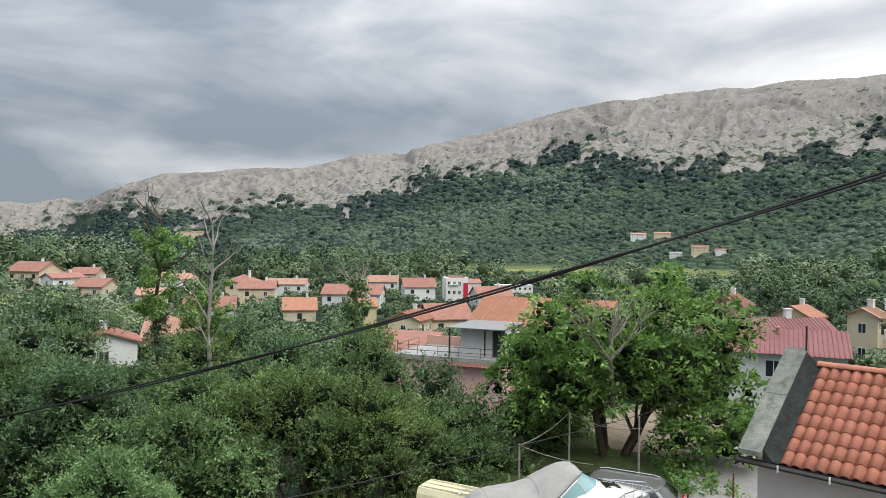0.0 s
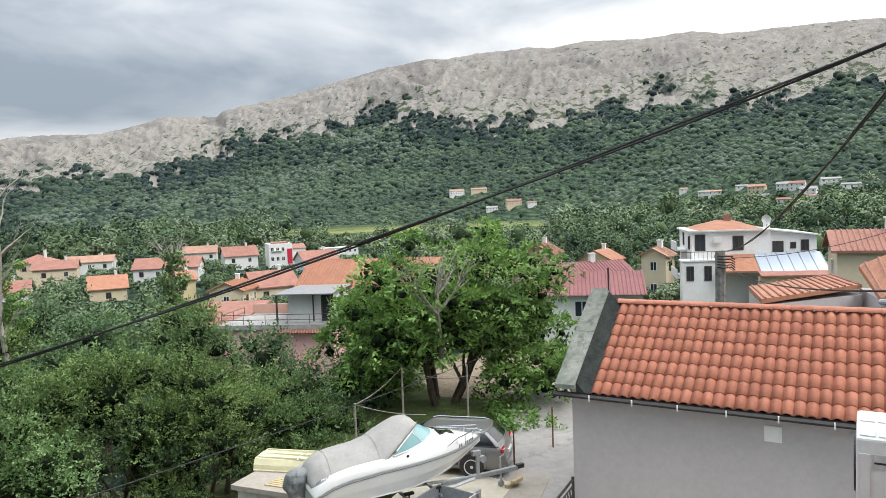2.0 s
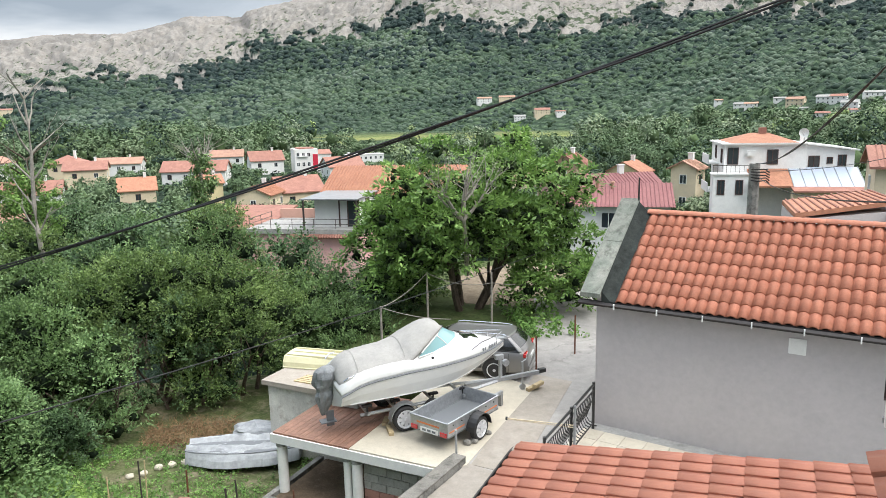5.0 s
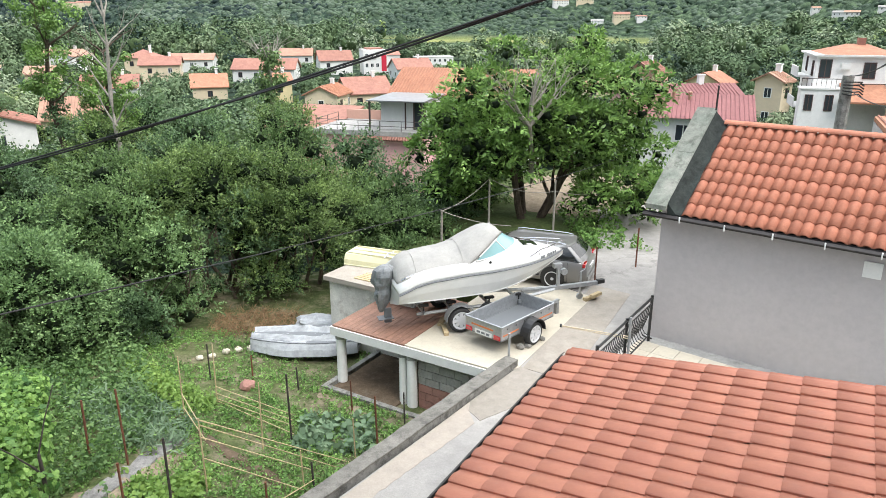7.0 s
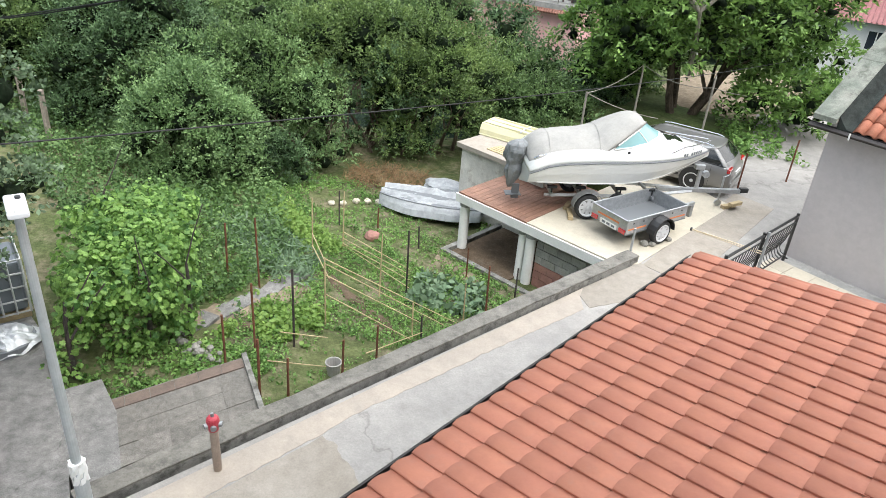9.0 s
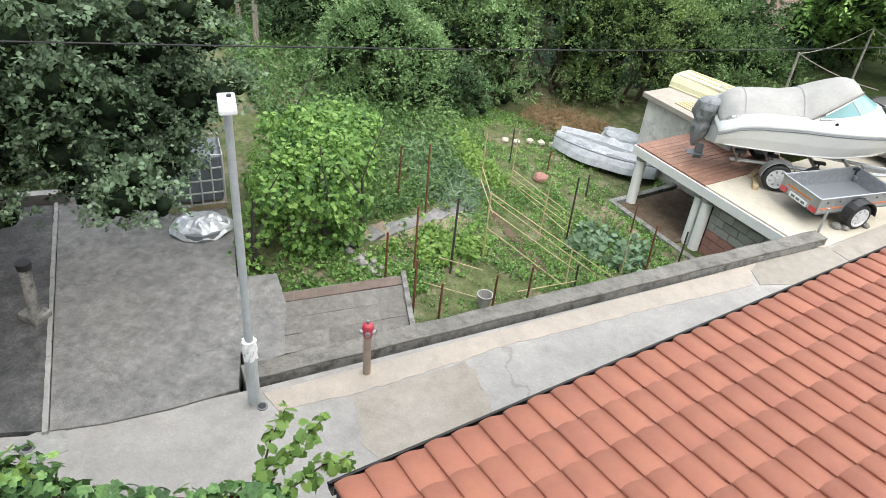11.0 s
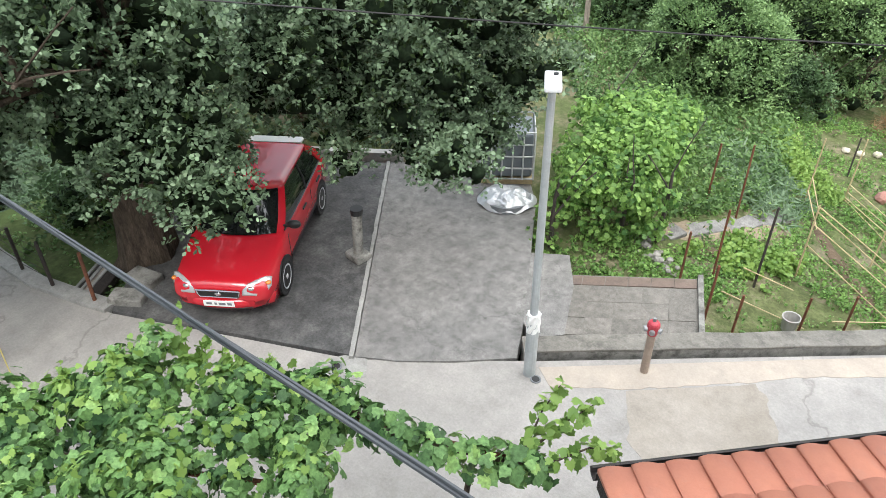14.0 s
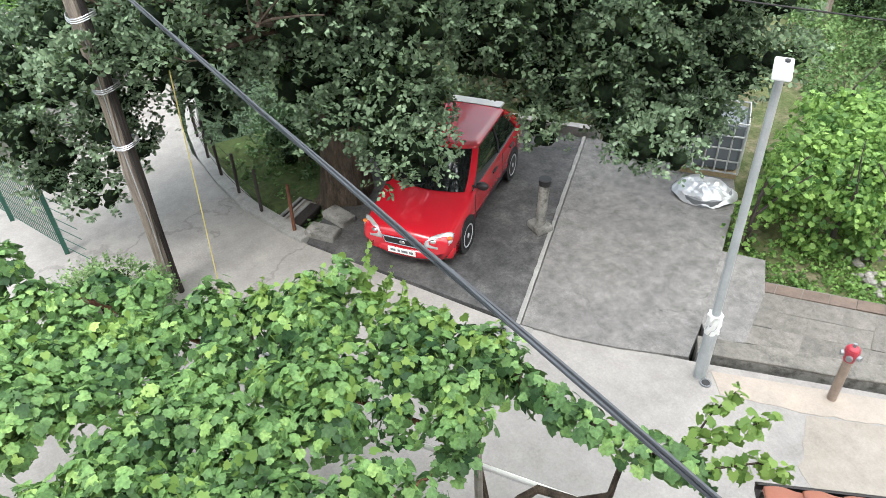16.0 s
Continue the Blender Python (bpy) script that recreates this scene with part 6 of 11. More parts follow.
# ---- cars ----
def wheel(parent, x, y, z, r, w, out, rim_mat, spokes=6):
    """A wheel on the y side out (+1 or -1): tyre and rim with spokes."""
    bm = B()
    sect = [(r * 0.70, -w / 2), (r * 0.9, -w / 2), (r, -w * 0.32), (r, w * 0.32), (r * 0.9, w / 2), (r * 0.70, w / 2)]
    rings = [[(q * math.cos(a), yy, q * math.sin(a)) for q, yy in sect] for a in [2 * math.pi * k / 24 for k in range(24)]]
    loft(bm, rings + rings[:1], close=True, caps=False)
    bmesh.ops.remove_doubles(bm, verts=bm.verts, dist=1e-4)
    tyre = part("wheel", bm, M["rubber"], parent)
    tyre.matrix_basis = pose(x, y, z)
    bm = B()
    disc(bm, (0, out * (w / 2 - 0.05), 0), (0, 1, 0), r * 0.72, 0.03, 20)
    part("wheel_disc", bm, M["alloy_dark"], tyre)
    bm = B()
    rod(bm, (0, out * (w / 2 - 0.035), 0), (0, out * (w / 2 + 0.005), 0), r * 0.18, r * 0.15, 12)
    for k in range(spokes):
        a = 2 * math.pi * k / spokes
        box(bm, -r * 0.13, out * (w / 2 - 0.035), r * 0.1, r * 0.13, out * (w / 2 - 0.01), r * 0.68, 0, Matrix.Rotation(a, 4, "Y"))
    rings = [[(q * math.cos(a), yy * out, q * math.sin(a)) for q, yy in ((r * 0.58, w / 2 - 0.03), (r * 0.74, w / 2 - 0.03), (r * 0.74, w / 2 + 0.003), (r * 0.66, w / 2 + 0.003))] for a in [2 * math.pi * k / 24 for k in range(24)]]
    loft(bm, rings + rings[:1], close=True, caps=False)
    part("rim", bm, rim_mat, tyre)
    return tyre


def strip(parent, name, rows, material, smooth=True, label=""):
    """An open skin over rows of points, 6 mm thick."""
    bm = B()
    grid = [[bm.verts.new(p) for p in r] for r in rows]
    for r0, r1 in zip(grid, grid[1:]):
        for k in range(len(r0) - 1):
            bm.faces.new((r0[k], r0[k + 1], r1[k + 1], r1[k]))
    return part(name, bm, material, parent, label, smooth)


def smooth_rows(st, n=4):
    """Stations joined by a smooth curve, n steps between each two."""
    a = np.array(st, float)
    out = []
    for i in range(len(a) - 1):
        p0, p1, p2, p3 = a[max(i - 1, 0)], a[i], a[i + 1], a[min(i + 2, len(a) - 1)]
        for k in range(n):
            t = k / n
            out.append(tuple(0.5 * (2 * p1 + (p2 - p0) * t + (2 * p0 - 5 * p1 + 4 * p2 - p3) * t * t + (3 * p1 - p0 - 3 * p2 + p3) * t ** 3)))
    return out + [tuple(a[-1])]


def car(name, label, m, paint, st, gh, wheels, r, wagon=False):
    """st: stations (x, half width, top height) from front to rear; gh: greenhouse corners."""
    t = thing(name, label, "car")
    bm = B()
    rings = []
    for x, w, z in smooth_rows(st):
        half = [(0, 0.20), (w * 0.80, 0.20), (w * 0.93, 0.25), (w * 0.985, 0.36), (w, 0.50 * min(1, z / 0.75)), (w * 0.995, z * 0.72), (w * 0.975, z - 0.10), (w * 0.93, z - 0.04), (w * 0.85, z - 0.008), (w * 0.70, z + 0.008), (w * 0.40, z + 0.026), (0, z + 0.032)]
        rings.append([(x, -yy, zz) for yy, zz in half] + [(x, yy, zz) for yy, zz in half[-2:0:-1]])
    loft(bm, rings)
    body = part("body", bm, paint, t, smooth=True)
    x0, x1, wb, zb, x2, x3, wt, zt = gh      # base front, base rear, base half width, base height; roof front, rear, half width, height

    def ring(k):
        """The greenhouse's outline at height k: front, left side, rear, right side."""
        q = k ** 0.92
        xf, xr, w, z = x0 + (x2 - x0) * q, x1 + (x3 - x1) * q ** 1.25, wb + (wt - wb) * k ** 1.3, zb + (zt - zb) * k
        front = [(xf + 0.07 - 0.12 * c * c, w * 0.86 * c, z) for c in [-1 + j / 4 for j in range(9)]]
        left = [(xf - 0.05, w * 0.94, z)] + [(xf - 0.14 + (xr + 0.26 - xf) * j / 10, w * (1 + 0.012 * math.sin(math.pi * j / 10)), z) for j in range(11)] + [(xr + 0.05, w * 0.94, z)]
        rear = [(xr - 0.05 + 0.08 * c * c, w * 0.86 * -c, z) for c in [-1 + j / 3 for j in range(7)]]
        right = [(x, -y, zz) for x, y, zz in left[::-1]]
        return front, left, rear, right

    levels = [0, 0.2, 0.4, 0.6, 0.8, 0.88]
    R = [ring(k) for k in levels]
    strip(t, "windscreen", [r_[0] for r_ in R], M["car_glass"])
    strip(t, "rear_window", [r_[2] for r_ in R[1:]], M["car_glass"])
    strip(t, "tailgate_panel", [r_[2] for r_ in R[:2]], paint)
    for side, tail in ((1, 0), (3, 0)):
        get = (lambda r_: r_[1]) if side == 1 else (lambda r_: r_[3][::-1])
        nx = (lambda r_: (r_[0][-1], r_[2][0])) if side == 1 else (lambda r_: (r_[0][0], r_[2][-1]))
        strip(t, "front_pillar", [[nx(r_)[0]] + get(r_)[0:2] for r_ in R], paint)
        cuts = ((1, 5), (5, 8), (8, 11)) if wagon else ((1, 6), (6, 10))
        for i, (c0, c1) in enumerate(cuts):
            strip(t, "side_window", [get(r_)[c0:c1 + 1] for r_ in R], M["car_glass"])
            p0 = get(R[0])[c1]
            p1 = get(R[-1])[c1]
            bm = B()
            tube(bm, [p0, get(R[2])[c1], p1], 0.030 if not wagon else 0.022, 5)
            part("door_pillar", bm, paint if i == len(cuts) - 1 else M["black_plastic"], t)
        strip(t, "rear_pillar", [get(r_)[cuts[-1][1]:] + [nx(r_)[1]] for r_ in R], paint)
        bm = B()
        tube(bm, [p for p in get(R[0])[1:12]], 0.016, 5)
        part("window_sill", bm, M["black_plastic"], t)
    # roof skin, rounded at its edge
    bm = B()
    top = []
    for k, f in ((0.88, 1.0), (0.94, 0.985), (0.98, 0.93), (1.0, 0.80), (1.012, 0.5), (1.016, 0.15)):
        pts = sum(ring(min(k, 1.0)), [])
        cx, z = sum(p[0] for p in pts) / len(pts), zb + (zt - zb) * k
        top.append([(cx + (p[0] - cx) * f, p[1] * f, z) for p in pts])
    loft(bm, top)
    part("roof", bm, paint, t, smooth=True)
    wmax = max(w for _, w, _ in st)
    for xx in wheels:
        for s in (-1, 1):
            # flat black disc in place of the shaded arch opening
            bm = B()
            disc(bm, (xx, s * (wmax - 0.03), r + 0.03), (0, 1, 0), r + 0.055, 0.07, 24)
            part("wheel_arch", bm, M["black_plastic"], t)
            wheel(t, xx, s * (wmax - 0.085), r, r, 0.185, s, M["alloy"], 7 if not wagon else 10)
    for s in (-1, 1):
        xf = x0 - 0.22
        bm = B()
        bmesh.ops.create_uvsphere(bm, u_segments=12, v_segments=8, radius=1, matrix=Matrix.LocRotScale((xf, s * (wmax + 0.09), zb + 0.07), None, (0.075, 0.12, 0.075)))
        rod(bm, (xf, s * (wmax - 0.12), zb + 0.02), (xf, s * (wmax + 0.05), zb + 0.05), 0.03, 0.03, 6)
        part("wing_mirror", bm, M["black_plastic"], t, smooth=True)
        bm = B()
        box(bm, wheels[1] + r + 0.10, s * (wmax + 0.002), 0.40, wheels[0] - r - 0.10, s * (wmax + 0.014), 0.47, 0)
        part("side_moulding", bm, M["black_plastic"], t)
        for xd in ((x2 - 0.25), (x2 + x3) / 2 - 0.45):
            bm = B()
            box(bm, xd - 0.10, s * (wmax - 0.004), zb - 0.16, xd + 0.10, s * (wmax + 0.022), zb - 0.125, 0)
            part("door_handle", bm, M["black_plastic"], t)
        for xd in (x0 - 0.12, (x2 + x3) / 2 + 0.05, x3 - 0.05):
            bm = B()
            box(bm, xd - 0.004, s * (wmax - 0.006), 0.30, xd + 0.004, s * (wmax + 0.003), zb - 0.05)
            part("door_seam", bm, M["black_plastic"], t)
    t.matrix_world = m
    return t


red = car("red_car", "small red hatchback parked on the dark pad", pose(-9.51, 4.46, 0.035, 0, 0, -49.6) @ Matrix.Scale(0.94, 4), M["red_paint"],
          [(2.13, 0.56, 0.46), (2.10, 0.70, 0.55), (2.02, 0.775, 0.625), (1.82, 0.812, 0.70), (1.45, 0.828, 0.79), (1.05, 0.835, 0.885), (0.85, 0.835, 0.93), (0, 0.838, 0.945), (-0.9, 0.838, 0.95), (-1.5, 0.825, 0.955), (-1.85, 0.79, 0.95), (-2.03, 0.73, 0.85), (-2.10, 0.68, 0.55)],
          (0.98, -1.92, 0.775, 0.94, 0.12, -1.40, 0.585, 1.395), (1.24, -1.20), 0.29)
for s in (-1, 1):
    edge = [(2.135, 0.38, 0.465), (2.09, 0.38, 0.555), (2.03, 0.46, 0.625), (1.93, 0.60, 0.672), (1.83, 0.725, 0.690), (1.80, 0.800, 0.665), (1.92, 0.805, 0.545), (2.04, 0.74, 0.470), (2.11, 0.60, 0.448)]
    cx = Vector((sum(p[0] for p in edge) / 9, s * sum(p[1] for p in edge) / 9, sum(p[2] for p in edge) / 9))
    push = Vector((0.80, s * 0.30, 0.45)).normalized()
    bm = B()
    ring_ = [Vector((x, s * y, z)) for x, y, z in edge]
    loft(bm, [[p - push * 0.05 for p in ring_], [p + push * 0.012 for p in ring_], [cx + (p - cx) * 0.8 + push * 0.035 for p in ring_], [cx + (p - cx) * 0.35 + push * 0.05 for p in ring_]])
    hl = part("headlight", bm, M["lens_clear"], red, "clear glass headlight", smooth=True)
    bm = B()
    bmesh.ops.create_uvsphere(bm, u_segments=12, v_segments=8, radius=1, matrix=Matrix.LocRotScale((1.93, s * 0.765, 0.612), None, (0.055, 0.05, 0.035)))
    part("indicator", bm, M["lens_orange"], hl, smooth=True)
    bm = B()
    bmesh.ops.create_uvsphere(bm, u_segments=12, v_segments=8, radius=1, matrix=Matrix.LocRotScale((2.055, s * 0.52, 0.555), None, (0.055, 0.075, 0.045)))
    part("reflector", bm, M["chrome"], hl, smooth=True)
bm = B()
loft(bm, [[(x, -0.34, 0.53), (x, 0.34, 0.53), (x, 0.31, 0.42), (x, -0.31, 0.42)] for x in (2.02, 2.15)])
gr = part("grille", bm, M["black_plastic"], red)
bm = B()
tube(bm, [(2.15, -0.35, 0.54), (2.155, 0, 0.548), (2.15, 0.35, 0.54)], 0.016, 6)
tube(bm, [(2.15, -0.35, 0.54), (2.145, -0.33, 0.45), (2.15, -0.3, 0.415), (2.15, 0.3, 0.415), (2.145, 0.33, 0.45), (2.15, 0.35, 0.54)], 0.012, 6)
part("grille_surround", bm, M["chrome"], gr)
bm = B()
bmesh.ops.create_uvsphere(bm, u_segments=14, v_segments=8, radius=1, matrix=Matrix.LocRotScale((2.158, 0, 0.48), None, (0.012, 0.06, 0.032)))
part("badge", bm, M["chrome"], gr, smooth=True)
for k in range(3):
    bm = B()
    box(bm, 2.149, -0.32, 0.445 + k * 0.028, 2.156, 0.32, 0.452 + k * 0.028)
    part("grille_bar", bm, M["steel_black"], gr)
bm = B()
loft(bm, [[(2.02 - 0.16 * abs(y) ** 2 * 3, y, 0.36), (2.16 - 0.16 * abs(y) ** 2 * 3, y, 0.37), (2.17 - 0.16 * abs(y) ** 2 * 3, y, 0.27), (2.02 - 0.16 * abs(y) ** 2 * 3, y, 0.21)] for y in (-0.76, -0.55, -0.3, 0, 0.3, 0.55, 0.76)])
part("bumper", bm, M["red_paint"], red, smooth=False)
bm = B()
loft(bm, [[(-1.36, y, 1.40), (-1.62, y, 1.385), (-1.62, y, 1.35), (-1.36, y, 1.36)] for y in (-0.52, 0, 0.52)])
part("roof_spoiler", bm, M["white_plastic"], red, "pale roof spoiler")
for s in (-1, 1):
    bm = B()
    tube(bm, [(1.03, s * 0.08 - 0.3, 0.955), (0.90, s * 0.10, 0.99), (0.70, s * 0.2 + 0.1, 1.06)], 0.009, 5)
    part("wiper", bm, M["black_plastic"], red)

# a short, rounded nose: draw the front in and lift it, with a deep bumper below
for ob in red.children_recursive:
    if ob.type == "MESH" and not ob.name.startswith(("wheel", "rim")):
        for v in ob.data.vertices:
            if v.co.x > 1.6:
                v.co.x = 1.6 + (v.co.x - 1.6) * 0.84 - 0.10 * max(0, abs(v.co.y) - 0.35) ** 2
                v.co.z += 0.045 * min(1, (v.co.x - 1.6) / 0.35)
        ob.data.update()
bm = B()
sect = []
for k in range(13):
    y = -0.80 + 1.6 * k / 12
    x = 2.06 - 0.42 * abs(y) ** 2.6
    sect.append([(x - 0.30, y, 0.40), (x - 0.02, y, 0.42), (x + 0.035, y, 0.38), (x + 0.045, y, 0.30), (x + 0.01, y, 0.22), (x - 0.30, y, 0.18)])
loft(bm, sect)
part("lower_bumper", bm, M["red_paint"], red, smooth=True)
bm = B()
box(bm, 2.104, -0.25, 0.315, 2.116, 0.25, 0.425, 0.003)
pl = part("number_plate", bm, M["plate_white"], red)
for a, b in ((-0.20, -0.11), (-0.07, -0.03), (0.0, 0.11), (0.14, 0.21)):
    bm = B()
    box(bm, 2.1155, a, 0.350, 2.119, b, 0.392)
    part("plate_bar", bm, M["ink_grey"], pl)
bm = B()
tube(bm, [(2.115 - 0.42 * abs(y) ** 2.6, y, 0.275) for y in [-0.74 + 1.48 * k / 12 for k in range(13)]], 0.010, 5)
part("bumper_groove", bm, M["black_plastic"], red)

wag = car("grey_estate_car", "dark grey estate car parked behind the boat", pose(4.45, 19.55, 0.004, 0, 0, 152) @ Matrix.Scale(0.88, 4), M["grey_paint"],
          [(2.45, 0.60, 0.50), (2.40, 0.78, 0.62), (2.2, 0.87, 0.74), (1.7, 0.92, 0.87), (1.2, 0.93, 0.96), (0.9, 0.93, 0.96), (0, 0.93, 0.98), (-1.2, 0.93, 1.0), (-1.9, 0.91, 1.02), (-2.25, 0.87, 0.98), (-2.42, 0.80, 0.80), (-2.46, 0.75, 0.50)],
          (1.15, -2.30, 0.86, 0.98, 0.20, -1.80, 0.64, 1.42), (1.45, -1.38), 0.335, True)
for s in (-1, 1):
    bm = B()
    box(bm, -2.40, s * 0.50, 0.80, -2.30, s * 0.87, 0.93, 0.02)
    part("tail_light", bm, M["lens_red"], wag, "red tail light")
    bm = B()
    tube(bm, [(0.2, s * 0.60, 1.43), (0.0, s * 0.61, 1.465), (-1.5, s * 0.59, 1.46), (-1.7, s * 0.58, 1.43)], 0.018, 6)
    part("roof_rail", bm, M["chrome"], wag)
bm = B()
box(bm, -2.475, -0.26, 0.62, -2.44, 0.26, 0.73)
part("number_plate", bm, M["plate_white"], wag)
bm = B()
loft(bm, [[(-2.50, y, 0.50), (-2.40, y, 0.52), (-2.40, y, 0.24), (-2.48, y, 0.28)] for y in (-0.78, 0, 0.78)])
part("bumper", bm, M["grey_paint"], wag)

# ---- motor boat on its trailer ----
BOAT = pose(0.72, 16.22, 0.0, 0, 0, 11.5)


def boat():
    t = thing("motor_boat", "white cuddy motor boat under a grey canvas cover on the trailer", "boat")
    N = 22
    L = 4.55

    def sec(s):
        """Half widths at the rub rail and the chine; heights of keel, chine and rub rail."""
        k = (s + 0.22) / (L + 0.10)
        wg = 0.95 * (1 - max(0, (k - 0.42) / 0.58) ** 2.4) * (0.95 + 0.05 * min(1, k * 4)) + 0.012
        wc = wg * (0.86 - 0.44 * max(0, (k - 0.35) / 0.65) ** 1.6)
        zk = 0.60 + 0.04 * k + 0.82 * max(0, (k - 0.58) / 0.42) ** 2.2
        zg = interp(s, [-0.25, 0, 0.25, 0.6, 1.44, 2.6, 3.8, 4.45], [1.14, 1.24, 1.35, 1.42, 1.49, 1.52, 1.53, 1.56])
        zc = 0.88 + 0.06 * k + 0.46 * max(0, (k - 0.5) / 0.5) ** 1.8
        return wg, wc, zk, min(zc, zg - 0.06), zg

    def crown(s):
        return interp(s, [1.5, 2.0, 2.9, 3.33, 3.6, 4.0, 4.45], [1.84, 1.92, 1.95, 1.90, 1.82, 1.70, 1.58])

    S = [-0.20 + (L + 0.08) * i / N for i in range(N + 1)]
    bm = B()
    rings = []
    for s in S:
        wg, wc, zk, zc, zg = sec(s)
        half = [(0, zk), (wc * 0.5, zk + (zc - zk) * 0.5), (wc, zc), (wc * 1.03, zc + 0.025), (wc + (wg - wc) * 0.70, zc + (zg - zc) * 0.5), (wg, zg - 0.05), (wg, zg)]
        rings.append([(s, -y, z) for y, z in half] + [(s, y, z) for y, z in half[::-1][:-1]])
    loft(bm, rings)
    part("hull", bm, M["gelcoat"], t, smooth=False)
    for sgn in (-1, 1):
        bm = B()
        tube(bm, [(s, sgn * (sec(s)[0] + 0.006), sec(s)[4] - 0.01) for s in S], 0.021, 6)
        part("rub_rail", bm, M["ink_grey"], t, "dark grey rub rail along the hull")
        bm = B()
        tube(bm, [(s, sgn * (sec(s)[1] * 1.03 + 0.004), sec(s)[3] + 0.02) for s in S[1:18]], 0.014, 5)
        part("chine_rail", bm, M["gelcoat"], t)
        # registration mark: plain bars
        for j in range(8):
            if j == 2:
                continue
            s = 3.55 + j * 0.075
            wg, wc, zk, zc, zg = sec(s)
            bm = B()
            box(bm, -0.024, -0.004, 0, 0.024, 0.004, 0.075)
            ob = part("registration_bar", bm, M["ink_grey"], t)
            e = sec(s + 0.05)[0] - wg
            ob.matrix_basis = pose(s, sgn * (wg * 0.985 + 0.006), zg + 0.035, 0, 0, math.degrees(math.atan2(sgn * e, 0.05)))
    # deck moulding: coamings round the cockpit, then the cabin top and the foredeck
    bm = B()
    rings = []
    for s in S:
        wg, wc, zk, zc, zg = sec(s)
        if s < 1.5:
            b = min(0.24, 0.10 + 0.35 * max(0, s + 0.2))
            half = [(wg - 0.005, zg), (wg * 0.985, zg + 0.06), (wg * 0.93, zg + b), (wg * 0.88, zg + b + 0.02), (wg * 0.4, zg + b + 0.02), (0, zg + b + 0.02)]
        else:
            c = max(crown(s), zg + 0.03)
            q = min(1, (s - 1.5) / 0.5)
            half = [(wg - 0.005, zg), (wg * 0.985, zg + 0.06 * min(1, wg * 3)), (wg * (0.93 - 0.06 * q), zg + (c - zg) * 0.50), (wg * (0.88 - 0.16 * q), zg + (c - zg) * 0.78), (wg * 0.4, zg + (c - zg) * 0.95), (0, c)]
        rings.append([(s, -y, z) for y, z in half] + [(s, y, z) for y, z in half[::-1][1:]])
    loft(bm, rings, close=True)
    part("deck_moulding", bm, M["gelcoat"], t, smooth=True)
    for sgn in (-1, 1):
        bm = B()
        loft(bm, [[(3.12, sgn * 0.36, crown(3.12) - 0.035 + k), (3.58, sgn * 0.24, crown(3.58) - 0.02 + k), (3.55, sgn * 0.05, crown(3.55) + 0.012 + k), (3.12, sgn * 0.06, crown(3.12) + 0.012 + k)] for k in (-0.01, 0.014)])
        part("deck_hatch", bm, M["car_glass"], t, "dark tinted deck window")
        bm = B()
        disc(bm, (2.05, sgn * 0.905, 1.73), (0, 1, 0.3), 0.035, 0.02, 10)
        part("vent", bm, M["black_plastic"], t)
        bm = B()
        tube(bm, [(-0.12, sgn * 0.84, 1.50), (-0.02, sgn * 0.90, 1.58), (0.14, sgn * 0.90, 1.62)], 0.02, 6)
        part("stern_handle", bm, M["chrome"], t)
    # windscreen round the cabin top
    for sgn in (-1, 1):
        low = [(1.72, sgn * 0.84, 1.77), (2.15, sgn * 0.74, 1.80), (2.60, sgn * 0.56, 1.86), (2.92, sgn * 0.30, 1.93), (3.04, sgn * 0.02, 1.96)]
        high = [(1.80, sgn * 0.82, 1.86), (2.06, sgn * 0.70, 2.02), (2.32, sgn * 0.52, 2.14), (2.50, sgn * 0.28, 2.20), (2.56, sgn * 0.02, 2.22)]
        strip(t, "windscreen", [low, [tuple((p + q) / 2 for p, q in zip(a_, b_)) for a_, b_ in zip(low, high)], high], M["screen_tint"], True, "pale turquoise tinted windscreen")
        bm = B()
        tube(bm, low, 0.018, 6)
        tube(bm, high, 0.018, 6)
        rod(bm, low[2], high[2], 0.014, 0.014, 6)
        part("screen_frame", bm, M["gelcoat"], t)
    # canvas cover from the windscreen to the stern: nearly level over the cockpit, then up to a peak
    bm = B()
    rings = []
    prof = [(-0.16, 1.52), (-0.06, 1.70), (0.18, 1.83), (0.5, 1.88), (1.15, 1.95), (1.45, 2.04), (1.85, 2.25), (2.15, 2.39), (2.35, 2.41), (2.50, 2.34), (2.58, 2.24)]
    for i in range(41):
        s = -0.16 + 2.74 * i / 40
        wg, wc, zk, zc, zg = sec(max(s, -0.1))
        top = interp(s, [p[0] for p in prof], [p[1] for p in prof])
        up = max(0, (s - 1.45) / 1.13)
        low_z = max(zg + 0.15, 1.50) + 0.66 * up ** 0.8 if s > 1.45 else zg + 0.17
        w = (wg * 0.925 if s > 0.1 else wg * (0.60 + 0.325 * (s + 0.16) / 0.26)) * (1 - 0.55 * up ** 1.5)
        row = []
        for j in range(25):
            a = -1 + j / 12
            fold = 0.016 * noise.noise(Vector((s * 2.6, a * 2.3, 4))) + 0.012 * noise.noise(Vector((s * 7 + a * 4, a * 3, 9))) + 0.010 * math.sin(s * 5 + a * 4) * (1 - abs(a))
            z = low_z + (top - low_z) * (1 - abs(a) ** 2.1)
            row.append((s - 0.06 * a * a * (s > 0.3), a * w, z + fold * (1 - abs(a) ** 6)))
        row += [(s - 0.06 * (s > 0.3), w + 0.006, low_z - 0.07), (s - 0.06 * (s > 0.3), -w - 0.006, low_z - 0.07)]
        rings.append(row)
    loft(bm, rings, close=True)
    cv = part("canvas_cover", bm, M["canvas_grey"], t, "light grey canvas cover", smooth=True)
